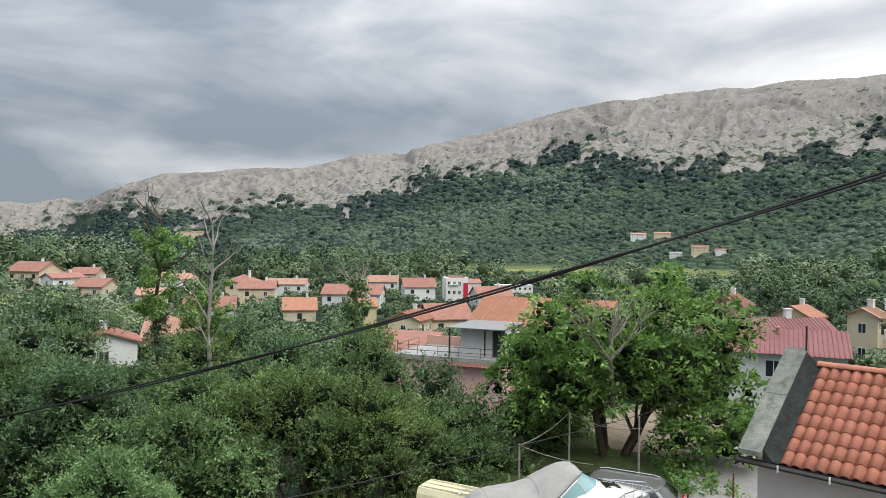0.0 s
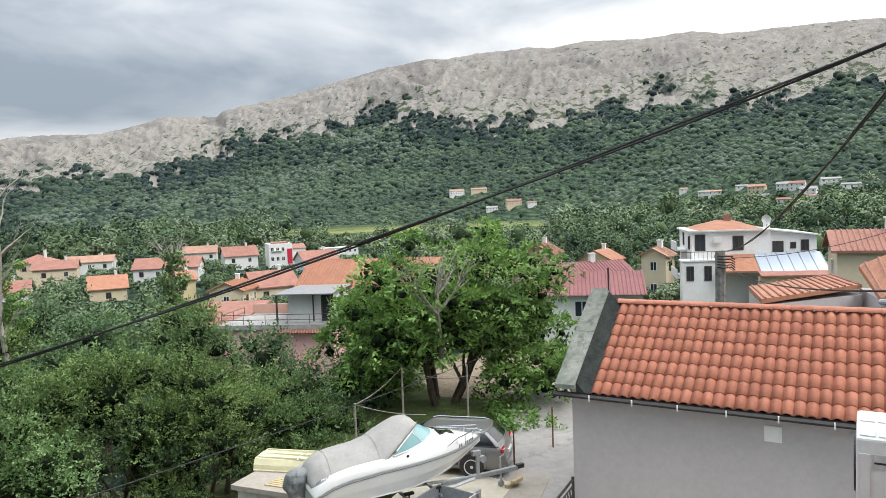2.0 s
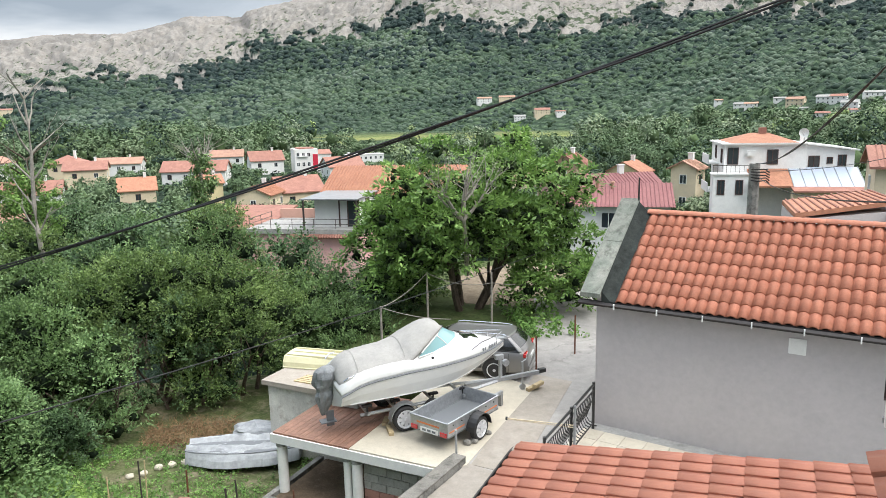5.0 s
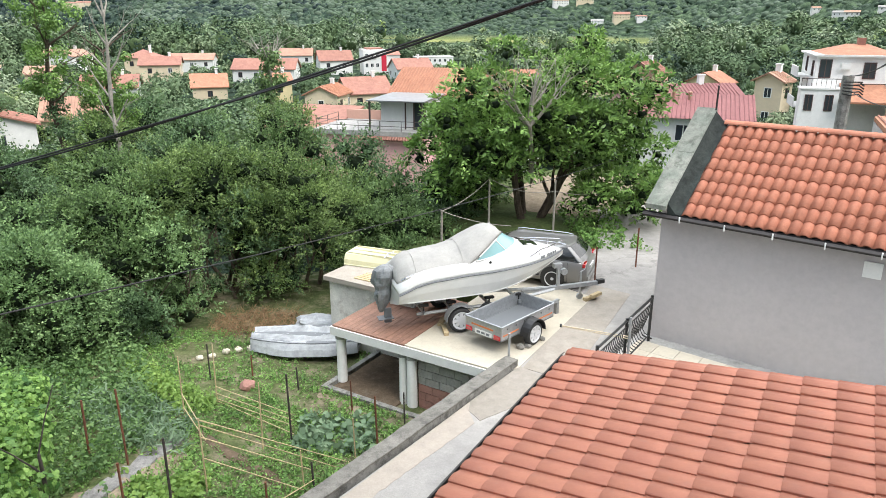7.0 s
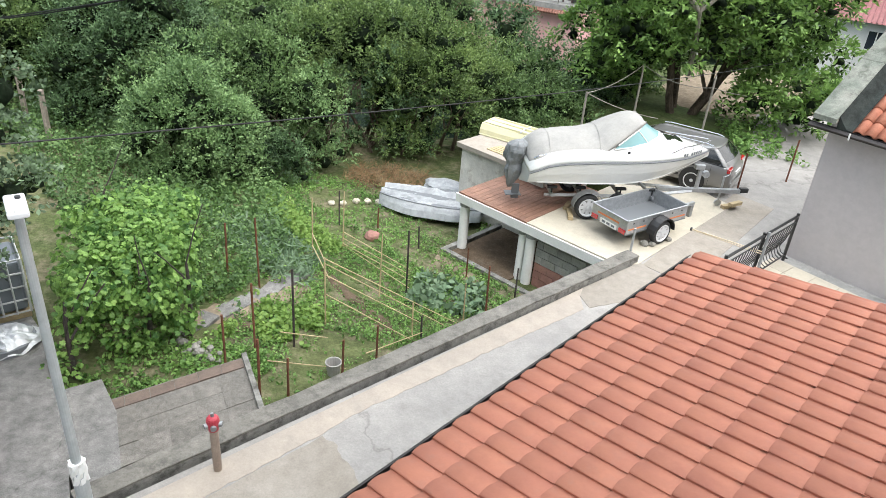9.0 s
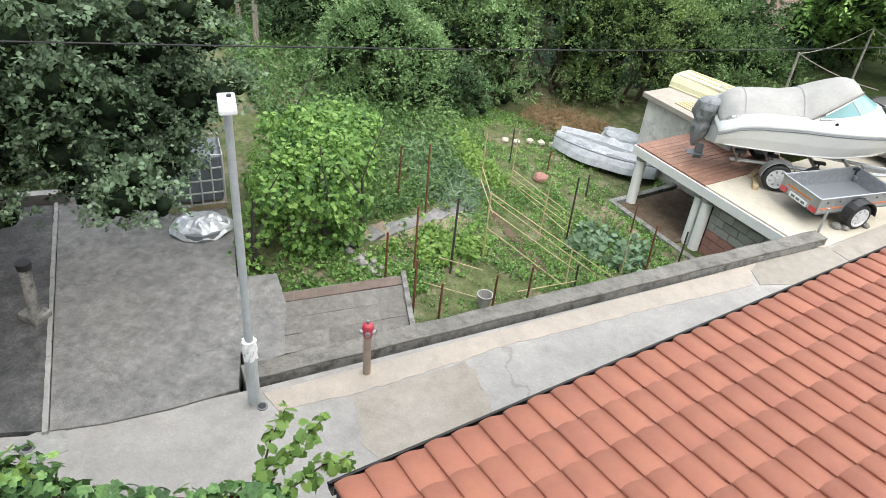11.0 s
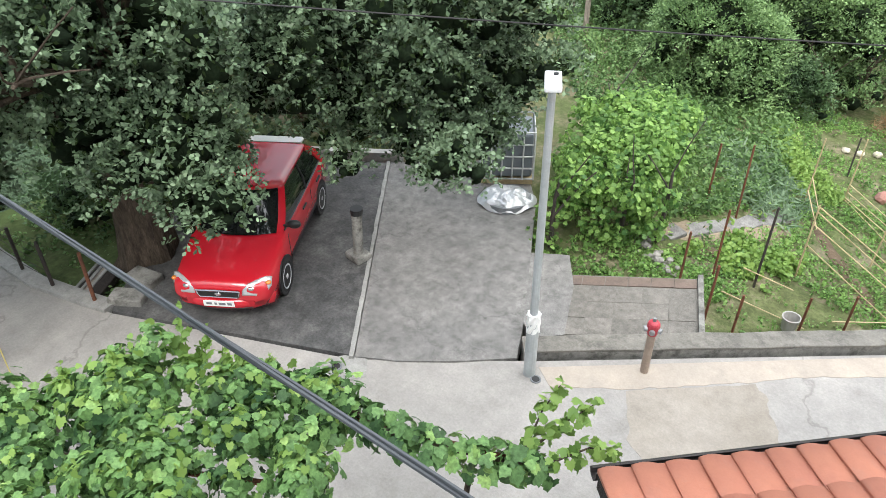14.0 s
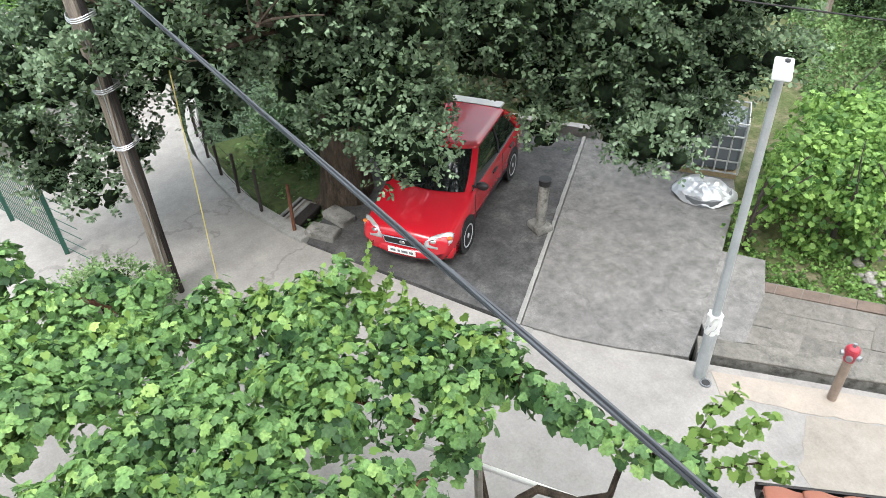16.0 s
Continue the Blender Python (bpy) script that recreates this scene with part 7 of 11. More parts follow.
    for s in (0.30, 1.45):
        bm = B()
        wg, wc, zk, zc, zg = sec(s)
        top = interp(s, [p[0] for p in prof], [p[1] for p in prof])
        tube(bm, [(s - 0.06 * a * a, a * wg * 0.93, zg + 0.17 + (top - zg - 0.17) * (1 - abs(a) ** 2.1) + 0.016) for a in [-1 + k / 8 for k in range(17)]], 0.006, 5)
        part("seam", bm, M["canvas_grey"], cv)
    # bow rail
    for sgn in (-1, 1):
        bm = B()
        rail = []
        for s in (2.95, 3.2, 3.5, 3.8, 4.1, 4.36):
            wg, wc, zk, zc, zg = sec(s)
            rail.append((s, sgn * wg * 0.90, zg + 0.06 + 0.20 * min(1, (s - 2.95) * 2)))
        tube(bm, rail, 0.013, 6)
        for p in rail[1:-1]:
            rod(bm, p, (p[0], p[1], p[2] - 0.21), 0.010, 0.010, 5)
        part("bow_rail", bm, M["chrome"], t)
    bm = B()
    box(bm, 4.20, -0.07, 1.585, 4.52, 0.07, 1.64, 0.01)
    rod(bm, (4.48, -0.05, 1.62), (4.48, 0.05, 1.62), 0.05, 0.05, 8)
    part("bow_roller", bm, M["galvanised"], t)
    # outboard under its cover
    bm = B()
    rings = []
    for i in range(25):
        z = 0.42 + 1.20 * i / 24
        rx = interp(z, [0.42, 0.56, 0.68, 0.91, 1.04, 1.16, 1.38, 1.54, 1.62], [0.05, 0.11, 0.17, 0.21, 0.17, 0.26, 0.30, 0.25, 0.10])
        rings.append([(-0.32 - 0.10 * (1.5 - z) + rx * math.cos(a) * (1 + 0.30 * noise.noise(Vector((math.cos(a) * 2.4, math.sin(a) * 2.4, z * 5)))), rx * 0.78 * math.sin(a) * (1 + 0.30 * noise.noise(Vector((math.cos(a) * 2.4, math.sin(a) * 2.4, z * 5)))), z) for a in [2 * math.pi * k / 28 for k in range(28)]])
    loft(bm, rings)
    part("outboard_cover", bm, M["tarp_dark"], t, "crumpled dark grey cover over the outboard motor", smooth=False)
    bm = B()
    box(bm, -0.36, -0.03, 0.12, -0.18, 0.03, 0.50, 0.01)
    box(bm, -0.52, -0.13, 0.24, -0.14, 0.13, 0.26)
    part("outboard_leg", bm, M["ink_grey"], t)
    t.matrix_world = BOAT @ pose(0, 0, 0.02)


boat()


def boat_trailer():
    t = thing("boat_trailer", "galvanised boat trailer with two wheels under the boat", "trailer")
    for s in (-1, 1):
        bm = B()
        tube(bm, [(0.35, s * 0.42, 0.42), (2.6, s * 0.42, 0.44), (4.2, s * 0.07, 0.48)], 0.045, 4)
        part("side_rail", bm, M["galvanised"], t)
    bm = B()
    box(bm, 3.3, -0.05, 0.44, 5.55, 0.05, 0.54)
    part("drawbar", bm, M["galvanised"], t)
    for x in (0.5, 1.2, 2.2, 3.0):
        bm = B()
        box(bm, x - 0.03, -0.62, 0.46, x + 0.03, 0.62, 0.52)
        part("cross_bar", bm, M["galvanised"], t)
        for s in (-1, 1):
            bm = B()
            rod(bm, (x, s * 0.5, 0.5), (x, s * 0.5, 0.68), 0.02, 0.02, 6)
            box(bm, x - 0.12, s * 0.5 - 0.05, 0.64, x + 0.12, s * 0.5 + 0.05, 0.70, 0.01)
            part("hull_support", bm, M["black_plastic"], t)
    bm = B()
    rod(bm, (1.34, -0.72, 0.31), (1.34, 0.72, 0.31), 0.035, 0.035, 8)
    part("axle", bm, M["galvanised"], t)
    for s in (-1, 1):
        wheel(t, 1.34, s * 0.80, 0.31, 0.31, 0.17, s, M["alloy"], 8)
        bm = B()
        rings = [[(1.34 + q * math.cos(a), s * 0.80 + yy, 0.33 + q * math.sin(a)) for q, yy in ((0.37, -0.11), (0.385, -0.11), (0.385, 0.11), (0.37, 0.11))] for a in [math.pi * k / 10 for k in range(11)]]
        loft(bm, rings)
        part("mudguard", bm, M["galvanised"], t)
    bm = B()
    rod(bm, (5.1, 0.16, 0.06), (5.1, 0.16, 0.80), 0.028, 0.028, 8)
    disc(bm, (5.1, 0.16, 0.09), (0, 1, 0), 0.09, 0.05, 14)
    tube(bm, [(5.1, 0.16, 0.80), (5.2, 0.16, 0.84), (5.24, 0.16, 0.90)], 0.010, 5)
    part("jockey_wheel", bm, M["galvanised"], t)
    bm = B()
    box(bm, 4.30, -0.035, 0.5, 4.38, 0.035, 1.15, 0, Matrix.Translation((0, 0, 0)))
    box(bm, 4.18, -0.06, 1.05, 4.42, 0.06, 1.17, 0.01)
    disc(bm, (4.5, 0.0, 0.92), (0, 1, 0), 0.09, 0.10, 12)
    part("winch_post", bm, M["galvanised"], t)
    bm = B()
    box(bm, 5.5, -0.06, 0.46, 5.72, 0.06, 0.58, 0.02)
    part("coupling", bm, M["steel_black"], t)
    t.matrix_world = BOAT @ pose(0, 0, 0.015)


boat_trailer()
rng = random.Random(15)
for x, y, a, w in ((5.35, 0.05, 20, 0.42), (5.5, 0.0, 25, 0.40), (0.98, -0.70, 80, 0.5), (1.90, -0.78, 75, 0.38), (1.05, -0.2, 60, 0.4)):
    c = thing("timber_chock", "rough timber block chocking the trailer", "block", group="chocks")
    bm = B()
    box(bm, -w / 2, -0.06, 0, w / 2, 0.06, 0.09, 0.006)
    part("block", bm, M["wood_stick"], c)
    c.matrix_world = BOAT @ pose(x, y, 0.016 + (0.09 if a == 25 else 0), 0, 0, a)


def box_trailer():
    t = thing("box_trailer", "small galvanised box trailer with orange stripes", "trailer")
    L, W, z0, z1 = 2.0, 1.08, 0.38, 0.70
    for x0, x1, y0, y1 in ((-L / 2, L / 2, -W / 2, -W / 2 + 0.025), (-L / 2, L / 2, W / 2 - 0.025, W / 2), (-L / 2, -L / 2 + 0.025, -W / 2 + 0.025, W / 2 - 0.025), (L / 2 - 0.025, L / 2, -W / 2 + 0.025, W / 2 - 0.025)):
        bm = B()
        box(bm, x0, y0, z0, x1, y1, z1)
        panel = part("side_panel", bm, M["galvanised"], t)
    bm = B()
    box(bm, -L / 2, -W / 2, z0 - 0.03, L / 2, W / 2, z0)
    part("bed", bm, M["ink_grey"], t)
    bm = B()
    for a, b in (((-L / 2, -W / 2), (L / 2, -W / 2)), ((-L / 2, W / 2), (L / 2, W / 2)), ((-L / 2, -W / 2), (-L / 2, W / 2)), ((L / 2, -W / 2), (L / 2, W / 2))):
        rod(bm, (*a, z1), (*b, z1), 0.022, 0.022, 6)
    part("top_rim", bm, M["galvanised"], t)
    for s in (-1, 1):
        for a, b in ((-L / 2 + 0.05, -0.38), (0.40, L / 2 - 0.05)):
            bm = B()
            box(bm, a, s * (W / 2 + 0.002) - 0.002, z0 + 0.075, b, s * (W / 2 + 0.002) + 0.002, z0 + 0.11)
            part("orange_stripe", bm, M["orange_tape"], t)
        for k in range(6):
            bm = B()
            disc(bm, (-0.8 + k * 0.32, s * (W / 2 + 0.004), z1 - 0.09), (0, 1, 0), 0.018, 0.012, 8)
            part("rivet", bm, M["steel_black"], t)
        wheel(t, 0.0, s * (W / 2 + 0.13), 0.285, 0.285, 0.16, s, M["alloy"], 8)
        bm = B()
        rings = [[(q * math.cos(a), s * (W / 2 + 0.13) + yy, 0.31 + q * math.sin(a)) for q, yy in ((0.33, -0.12), (0.35, -0.12), (0.35, 0.11), (0.31, 0.11), (0.31, 0.095), (0.33, 0.095))] for a in [math.pi * k / 10 for k in range(11)]]
        loft(bm, rings)
        part("mudguard", bm, M["black_plastic"], t)
        bm = B()
        box(bm, -L / 2 - 0.03, s * 0.42 - 0.09, z0 - 0.01, -L / 2, s * 0.42 + 0.09, z0 + 0.09, 0.006)
        part("tail_light", bm, M["lens_red"], t, "red tail light")
    bm = B()
    box(bm, -L / 2 - 0.008, -0.3, z0 + 0.16, -L / 2 - 0.002, 0.35, z0 + 0.20)
    part("orange_stripe", bm, M["orange_tape"], t)
    bm = B()
    box(bm, -L / 2 - 0.015, -0.26, z0 - 0.02, -L / 2 - 0.004, 0.24, z0 + 0.09)
    pl = part("number_plate", bm, M["plate_white"], t)
    for k in range(3):
        bm = B()
        box(bm, -L / 2 - 0.019, -0.2 + k * 0.14, z0 + 0.01, -L / 2 - 0.015, -0.1 + k * 0.14, z0 + 0.06)
        part("plate_bar", bm, M["ink_grey"], pl)
    bm = B()
    box(bm, L / 2, -0.035, z0 - 0.08, L / 2 + 1.0, 0.035, z0 - 0.01)
    part("drawbar", bm, M["galvanised"], t)
    bm = B()
    rod(bm, (0, -W / 2 - 0.05, 0.285), (0, W / 2 + 0.05, 0.285), 0.03, 0.03, 8)
    part("axle", bm, M["steel_grey"], t)
    bm = B()
    box(bm, L / 2 + 0.85, -0.06, 0.0, L / 2 + 0.95, 0.06, z0 - 0.08)
    part("prop_stand", bm, M["steel_grey"], t)
    t.matrix_world = pose(3.34, 15.32, 0.012, 0, 0, 40)


box_trailer()


def rock(x, y, z, r, seed, label="rough grey stone", group="", material="stone"):
    t = thing("stone", label, "stone", group=group)
    pr = random.Random(seed)
    bm = B()
    bmesh.ops.create_icosphere(bm, subdivisions=2, radius=r)
    for v in bm.verts:
        v.co *= 1 + 0.32 * noise.noise(v.co / r * 1.3 + Vector((seed, 0, 0)))
        v.co.z *= 0.72
    ob = part("body", bm, M[material], t)
    t.matrix_world = pose(x, y, z + r * 0.55, 0, 0, pr.uniform(0, 360))


rock(3.45, 14.62, 0.01, 0.10, 1, "pale stone chocking the trailer wheel", "chock stones")
rock(3.62, 14.66, 0.01, 0.09, 2, "pale stone chocking the trailer wheel", "chock stones")
rock(4.05, 15.0, 0.01, 0.08, 3, "pale stone chocking the trailer wheel", "chock stones")

# yellow dinghy upside down on the shed
dg = thing("dinghy", "pale yellow dinghy lying upside down on the shed roof", "boat")
bm = B()
rings = []
for k in range(9):
    u = k / 8
    w = 0.48 * (1 - 0.28 * u ** 3)
    h = 0.34 * (1 - 0.15 * u)
    rings.append([(u * 1.75, -w, 0), (u * 1.75, -w * 0.96, h * 0.5), (u * 1.75, -w * 0.78, h * 0.95), (u * 1.75, 0, h), (u * 1.75, w * 0.78, h * 0.95), (u * 1.75, w * 0.96, h * 0.5), (u * 1.75, w, 0)])
loft(bm, rings)
part("hull", bm, M["boat_yellow"], dg)
for s in (-0.3, 0, 0.3):
    bm = B()
    box(bm, 0.05, s - 0.02, 0.30, 1.6, s + 0.02, 0.355)
    part("keel_strip", bm, M["boat_yellow"], dg)
bm = B()
for s in (-1, 1):
    tube(bm, [(0, s * 0.49, 0.02), (0.9, s * 0.48, 0.02), (1.75, s * 0.37, 0.02)], 0.022, 5)
part("gunwale", bm, M["boat_yellow"], dg)
dg.matrix_world = pose(-0.45, 20.25, 0.405, 0, 0, -28)

# covered rowing boat on the lawn
tb = thing("covered_boat", "rowing boat under a creased silver tarpaulin on the lawn", "boat")
pr = random.Random(22)
bm = B()
rings = []
for k in range(41):
    u = k / 40
    w = 0.74 * math.sin(math.pi * (0.10 + 0.80 * u)) ** 0.5
    row = []
    for j in range(33):
        a = -1 + 2 * j / 32
        fold = 0.11 * (noise.noise(Vector((u * 3.2, a * 3.4, 1))) + 1.1 * (0.35 - abs(noise.noise(Vector((u * 6, a * 5, 5))))) + 0.5 * (0.3 - abs(noise.noise(Vector((u * 15, a * 12, 8))))))
        ridge = 0.14 * max(0, 1 - abs(a - 0.35) * 5) + 0.12 * max(0, 1 - abs(a + 0.45) * 5)
        drop = min(1, (1 - abs(a)) / 0.16)
        row.append((u * 3.0 + fold * 0.4, a * w * (1.0 + 0.10 * (1 - drop)) + fold * 0.5 * (abs(a) > 0.8), max(0.02, 0.32 * drop ** 0.6 + (ridge + fold * 0.7) * drop)))
    rings.append(row)
loft(bm, rings, close=True)
part("tarpaulin", bm, M["tarp_silver"], tb)
bm = B()
rings = [[(u * 3.0, a * 0.62 * math.sin(math.pi * (0.1 + 0.8 * u)) ** 0.5, z) for a, z in ((-1, 0.35), (-0.6, 0.02), (0.6, 0.02), (1, 0.35))] for u in [k / 10 for k in range(11)]]
loft(bm, rings)
part("hull", bm, M["ink_grey"], tb)
gx, gy = -3.25, 18.75
tb.matrix_world = pose(gx, gy, -1.50, 0, 0, -9)
tb2 = thing("tarpaulin_bundle", "bundle wrapped in pale tarpaulin beside the covered boat", "bundle")
bm = B()
bmesh.ops.create_icosphere(bm, subdivisions=3, radius=1)
for v in bm.verts:
    v.co *= 1 + 0.22 * noise.noise(v.co * 2.2)
    v.co = Vector((v.co.x * 0.9, v.co.y * 0.36, max(v.co.z, -0.6) * 0.30))
part("wrap", bm, M["tarp_silver"], tb2)
tb2.matrix_world = pose(-1.35, 19.75, -1.42, 0, 0, -20)
cr = thing("crate", "small red plastic crate behind the covered boat", "crate")
bm = B()
box(bm, -0.17, -0.10, 0, 0.17, 0.10, 0.36, 0.01)
part("box", bm, mat("crate_red", (0.40, 0.09, 0.05), None, 3, 0.5, 0.1, 30), cr)
cr.matrix_world = pose(-1.72, 19.75, -1.72, 0, 0, -15)
rock(-2.98, 15.76, garden_z(-2.98, 15.76) - 0.03, 0.19, 33, "small red-brown heap of clay soil on the lawn", "", "block_red")

# ---- street furniture ----
def street_lamp():
    t = thing("street_lamp", "grey steel street lamp with a white LED head", "lamp")
    bm = B()
    rod(bm, (0, 0, -0.1), (0, 0, 0.95), 0.082, 0.082, 16)
    part("base_tube", bm, M["lamp_paint"], t)
    bm = B()
    rod(bm, (0, 0, 0.95), (0, 0, 1.08), 0.082, 0.056, 16)
    rod(bm, (0, 0, 1.08), (0, 0, 4.28), 0.054, 0.042, 14)
    part("pole", bm, M["lamp_paint"], t)
    bm = B()
    rings = [[((0.088 + 0.012 * math.sin(5 * a + zz * 40)) * math.cos(a), (0.088 + 0.012 * math.sin(5 * a + zz * 40)) * math.sin(a), zz + 0.012 * math.sin(3 * a)) for a in [2 * math.pi * k / 18 for k in range(18)]] for zz in (0.80, 0.88, 0.96, 1.04, 1.10)]
    loft(bm, rings)
    part("paper_wrap", bm, M["plate_white"], t, "torn white paper wrapped round the pole")
    bm = B()
    box(bm, -0.10, -0.10, 0, 0.36, 0.10, 0.075, 0.02)
    head = part("head", bm, M["led_white"], t)
    head.matrix_basis = pose(0, 0, 4.26, 0, 2, 0) @ Matrix.Scale(0.88, 4)
    for k in range(7):
        bm = B()
        box(bm, 0.16, -0.090 + k * 0.028, 0.076, 0.35, -0.080 + k * 0.028, 0.098)
        part("cooling_fin", bm, M["plate_white"], head)
    bm = B()
    rod(bm, (0.02, 0.03, 0.075), (0.02, 0.03, 0.10), 0.03, 0.03, 10)
    part("sensor_cap", bm, M["black_plastic"], head)
    bm = B()
    box(bm, -0.02, -0.085, -0.10, 0.03, -0.080, 0.02)
    ob = part("door_plate", bm, M["lamp_paint"], t)
    ob.matrix_basis = pose(0, 0, 0.5)
    t.matrix_world = pose(-4.32, 5.42, 0, 0, 0, -51)


street_lamp()


def hydrant():
    t = thing("fire_hydrant", "fire hydrant with a red head on a steel post", "hydrant")
    bm = B()
    rod(bm, (0, 0, -0.1), (0, 0, 0.72), 0.056, 0.056, 16)
    part("post", bm, M["hydrant_post"], t)
    bm = B()
    rod(bm, (0, 0, 0.70), (0, 0, 0.80), 0.065, 0.085, 16)
    rod(bm, (0, 0, 0.80), (0, 0, 0.88), 0.088, 0.082, 16)
    bmesh.ops.create_uvsphere(bm, u_segments=14, v_segments=8, radius=0.078, matrix=Matrix.LocRotScale((0, 0, 0.88), None, (1, 1, 0.6)))
    part("head", bm, M["hydrant_red"], t, "red painted head")
    for a in (200, 270, 340):
        c = Vector((math.cos(radians(a)), math.sin(radians(a)), 0))
        bm = B()
        rod(bm, c * 0.07 + Vector((0, 0, 0.80)), c * 0.120 + Vector((0, 0, 0.80)), 0.038, 0.036, 12)
        part("outlet_cap", bm, M["steel_grey"], t, "grey metal outlet cap")
    bm = B()
    rod(bm, (0, 0, 0.92), (0, 0, 0.97), 0.026, 0.02, 8)
    part("valve_stem", bm, M["steel_grey"], t)
    t.matrix_world = pose(-3.24, 6.57, 0, 0, 0, 25)


hydrant()
for x, y, r in ((-6.29, 3.60, 0.085), (-4.18, 5.39, 0.075)):
    t = thing("drain_cover", "small round black drain cover in the concrete", "drain cover", group="drain covers")
    bm = B()
    rod(bm, (0, 0, 0), (0, 0, 0.012), r, r * 0.97, 18)
    part("rim", bm, M["ink_grey"], t)
    bm = B()
    rod(bm, (0, 0, 0.0125), (0, 0, 0.018), r * 0.72, r * 0.65, 14)
    part("lid", bm, M["steel_black"], t)
    t.matrix_world = pose(x, y, 0.008)
flat_patch("pavement_6", [(-6.55, 3.5), (-6.05, 3.42), (-5.85, 3.78), (-6.1, 4.0), (-6.35, 3.9)], 0.009, M["concrete_pale"], "pale cement patch round the drain")

# concrete pipe bollard with a black cap
pb = thing("pipe_bollard", "upright cement pipe with a black cap on a concrete foot", "bollard")
bm = B()
rod(bm, (0, 0, 0.1), (0.03, 0.02, 0.92), 0.085, 0.085, 16)
part("pipe", bm, M["old_concrete"], pb)
bm = B()
box(bm, -0.19, -0.15, 0, 0.17, 0.15, 0.13, 0.03)
part("foot", bm, M["old_concrete"], pb)
bm = B()
rod(bm, (0.03, 0.02, 0.90), (0.033, 0.022, 1.0), 0.10, 0.105, 16)
part("cap", bm, M["black_plastic"], pb)
pb.matrix_world = pose(-8.02, 5.38, 0.036)

# water tank in its cage, and the crumpled foil sheet before it
ib = thing("water_tank", "dark plastic water tank in a galvanised wire cage", "tank")
bm = B()
box(bm, -0.48, -0.42, 0.14, 0.48, 0.42, 1.05, 0.05)
part("tank", bm, M["tank_plastic"], ib)
for k in range(6):
    for a, b in (((-0.5 + k * 0.2, -0.45), None), ((-0.5 + k * 0.2, 0.45), None), ((-0.51, -0.44 + k * 0.176), None), ((0.51, -0.44 + k * 0.176), None)):
        bm = B()
        rod(bm, (*a, 0.1), (*a, 1.1), 0.017, 0.017, 5)
        part("cage_bar", bm, M["cage_zinc"], ib)
for z in (0.12, 0.35, 0.6, 0.85, 1.1):
    bm = B()
    tube(bm, [(-0.51, -0.45, z), (0.51, -0.45, z), (0.51, 0.45, z), (-0.51, 0.45, z), (-0.51, -0.44, z)], 0.018, 5)
    part("cage_ring", bm, M["cage_zinc"], ib)
bm = B()
box(bm, -0.5, -0.45, 0, 0.5, 0.45, 0.11, 0.01)
part("pallet", bm, M["wood_stick"], ib)
ib.matrix_world = pose(-8.2, 9.25, 0.03, 0, 0, 42)
fo = thing("foil_sheet", "crumpled silver foil sheet over a round lid", "sheet")
bm = B()
rings = []
for k in range(1, 9):
    q = k / 8
    ring = []
    for a in [2 * math.pi * i / 36 for i in range(36)]:
        x, y = 0.5 * q * math.cos(a), 0.42 * q * math.sin(a)
        ring.append((x, y, 0.20 - 0.17 * q ** 3 + 0.05 * noise.noise(Vector((x * 6, y * 6, 1.5))) + 0.03 * noise.noise(Vector((x * 15, y * 15, 4.0)))))
    rings.append(ring)
loft(bm, rings, caps=False)
tip = bm.verts.new((0, 0, 0.21))
bm.verts.ensure_lookup_table()
for k in range(36):
    bm.faces.new((tip, bm.verts[k], bm.verts[(k + 1) % 36]))
sheet = part("sheet", bm, M["foil"], fo)
bm = B()
rod(bm, (0, 0, 0), (0, 0, 0.10), 0.42, 0.40, 20)
part("lid", bm, M["ink_grey"], fo)
fo.matrix_world = pose(-7.47, 8.46, 0.031, 0, 0, 40) @ Matrix.Scale(1.12, 4)

# ---- poles and cables ----
def pole_wood():
    t = thing("utility_pole", "weathered wooden utility pole strapped to a dark side post", "pole")
    bm = B()
    tube(bm, [(0, 0, -0.4), (0.02, 0, 2), (0.0, 0.02, 4), (-0.03, 0.03, 7.6)], [0.135, 0.125, 0.115, 0.095], 12)
    part("post", bm, M["wood_pole"], t)
    # near-black post, which reads as a dark stripe beside the pole
    bm = B()
    tube(bm, [(0.15, 0.09, -0.4), (0.16, 0.09, 2), (0.14, 0.10, 4.6)], [0.055, 0.05, 0.045], 8)
    part("side_post", bm, M["wood_dark"], t, "thin dark side post")
    for z in (2.6, 4.3, 3.4):
        bm = B()
        for k in range(3):
            rings = [(0.09 + 0.19 * math.cos(a), 0.05 + 0.17 * math.sin(a), z + k * 0.025 + 0.02 * math.sin(a * 2)) for a in [2 * math.pi * i / 14 for i in range(15)]]
            tube(bm, rings, 0.008, 4)
        part("wire_binding", bm, M["galvanised"], t)
    bm = B()
    tube(bm, [(0.22, -0.02, 0.2), (0.24, 0.0, 1.4), (0.20, -0.02, 2.8), (0.17, 0, 4.2)], 0.008, 5)
    part("earth_cable", bm, M["galvanised"], t)
    t.matrix_world = pose(-9.62, -0.36, 0)


pole_wood()


def catenary(a, b, sag, n=40):
    a, b = Vector(a), Vector(b)
    return [a.lerp(b, k / n) - Vector((0, 0, sag * 4 * (k / n) * (1 - k / n))) for k in range(n + 1)]


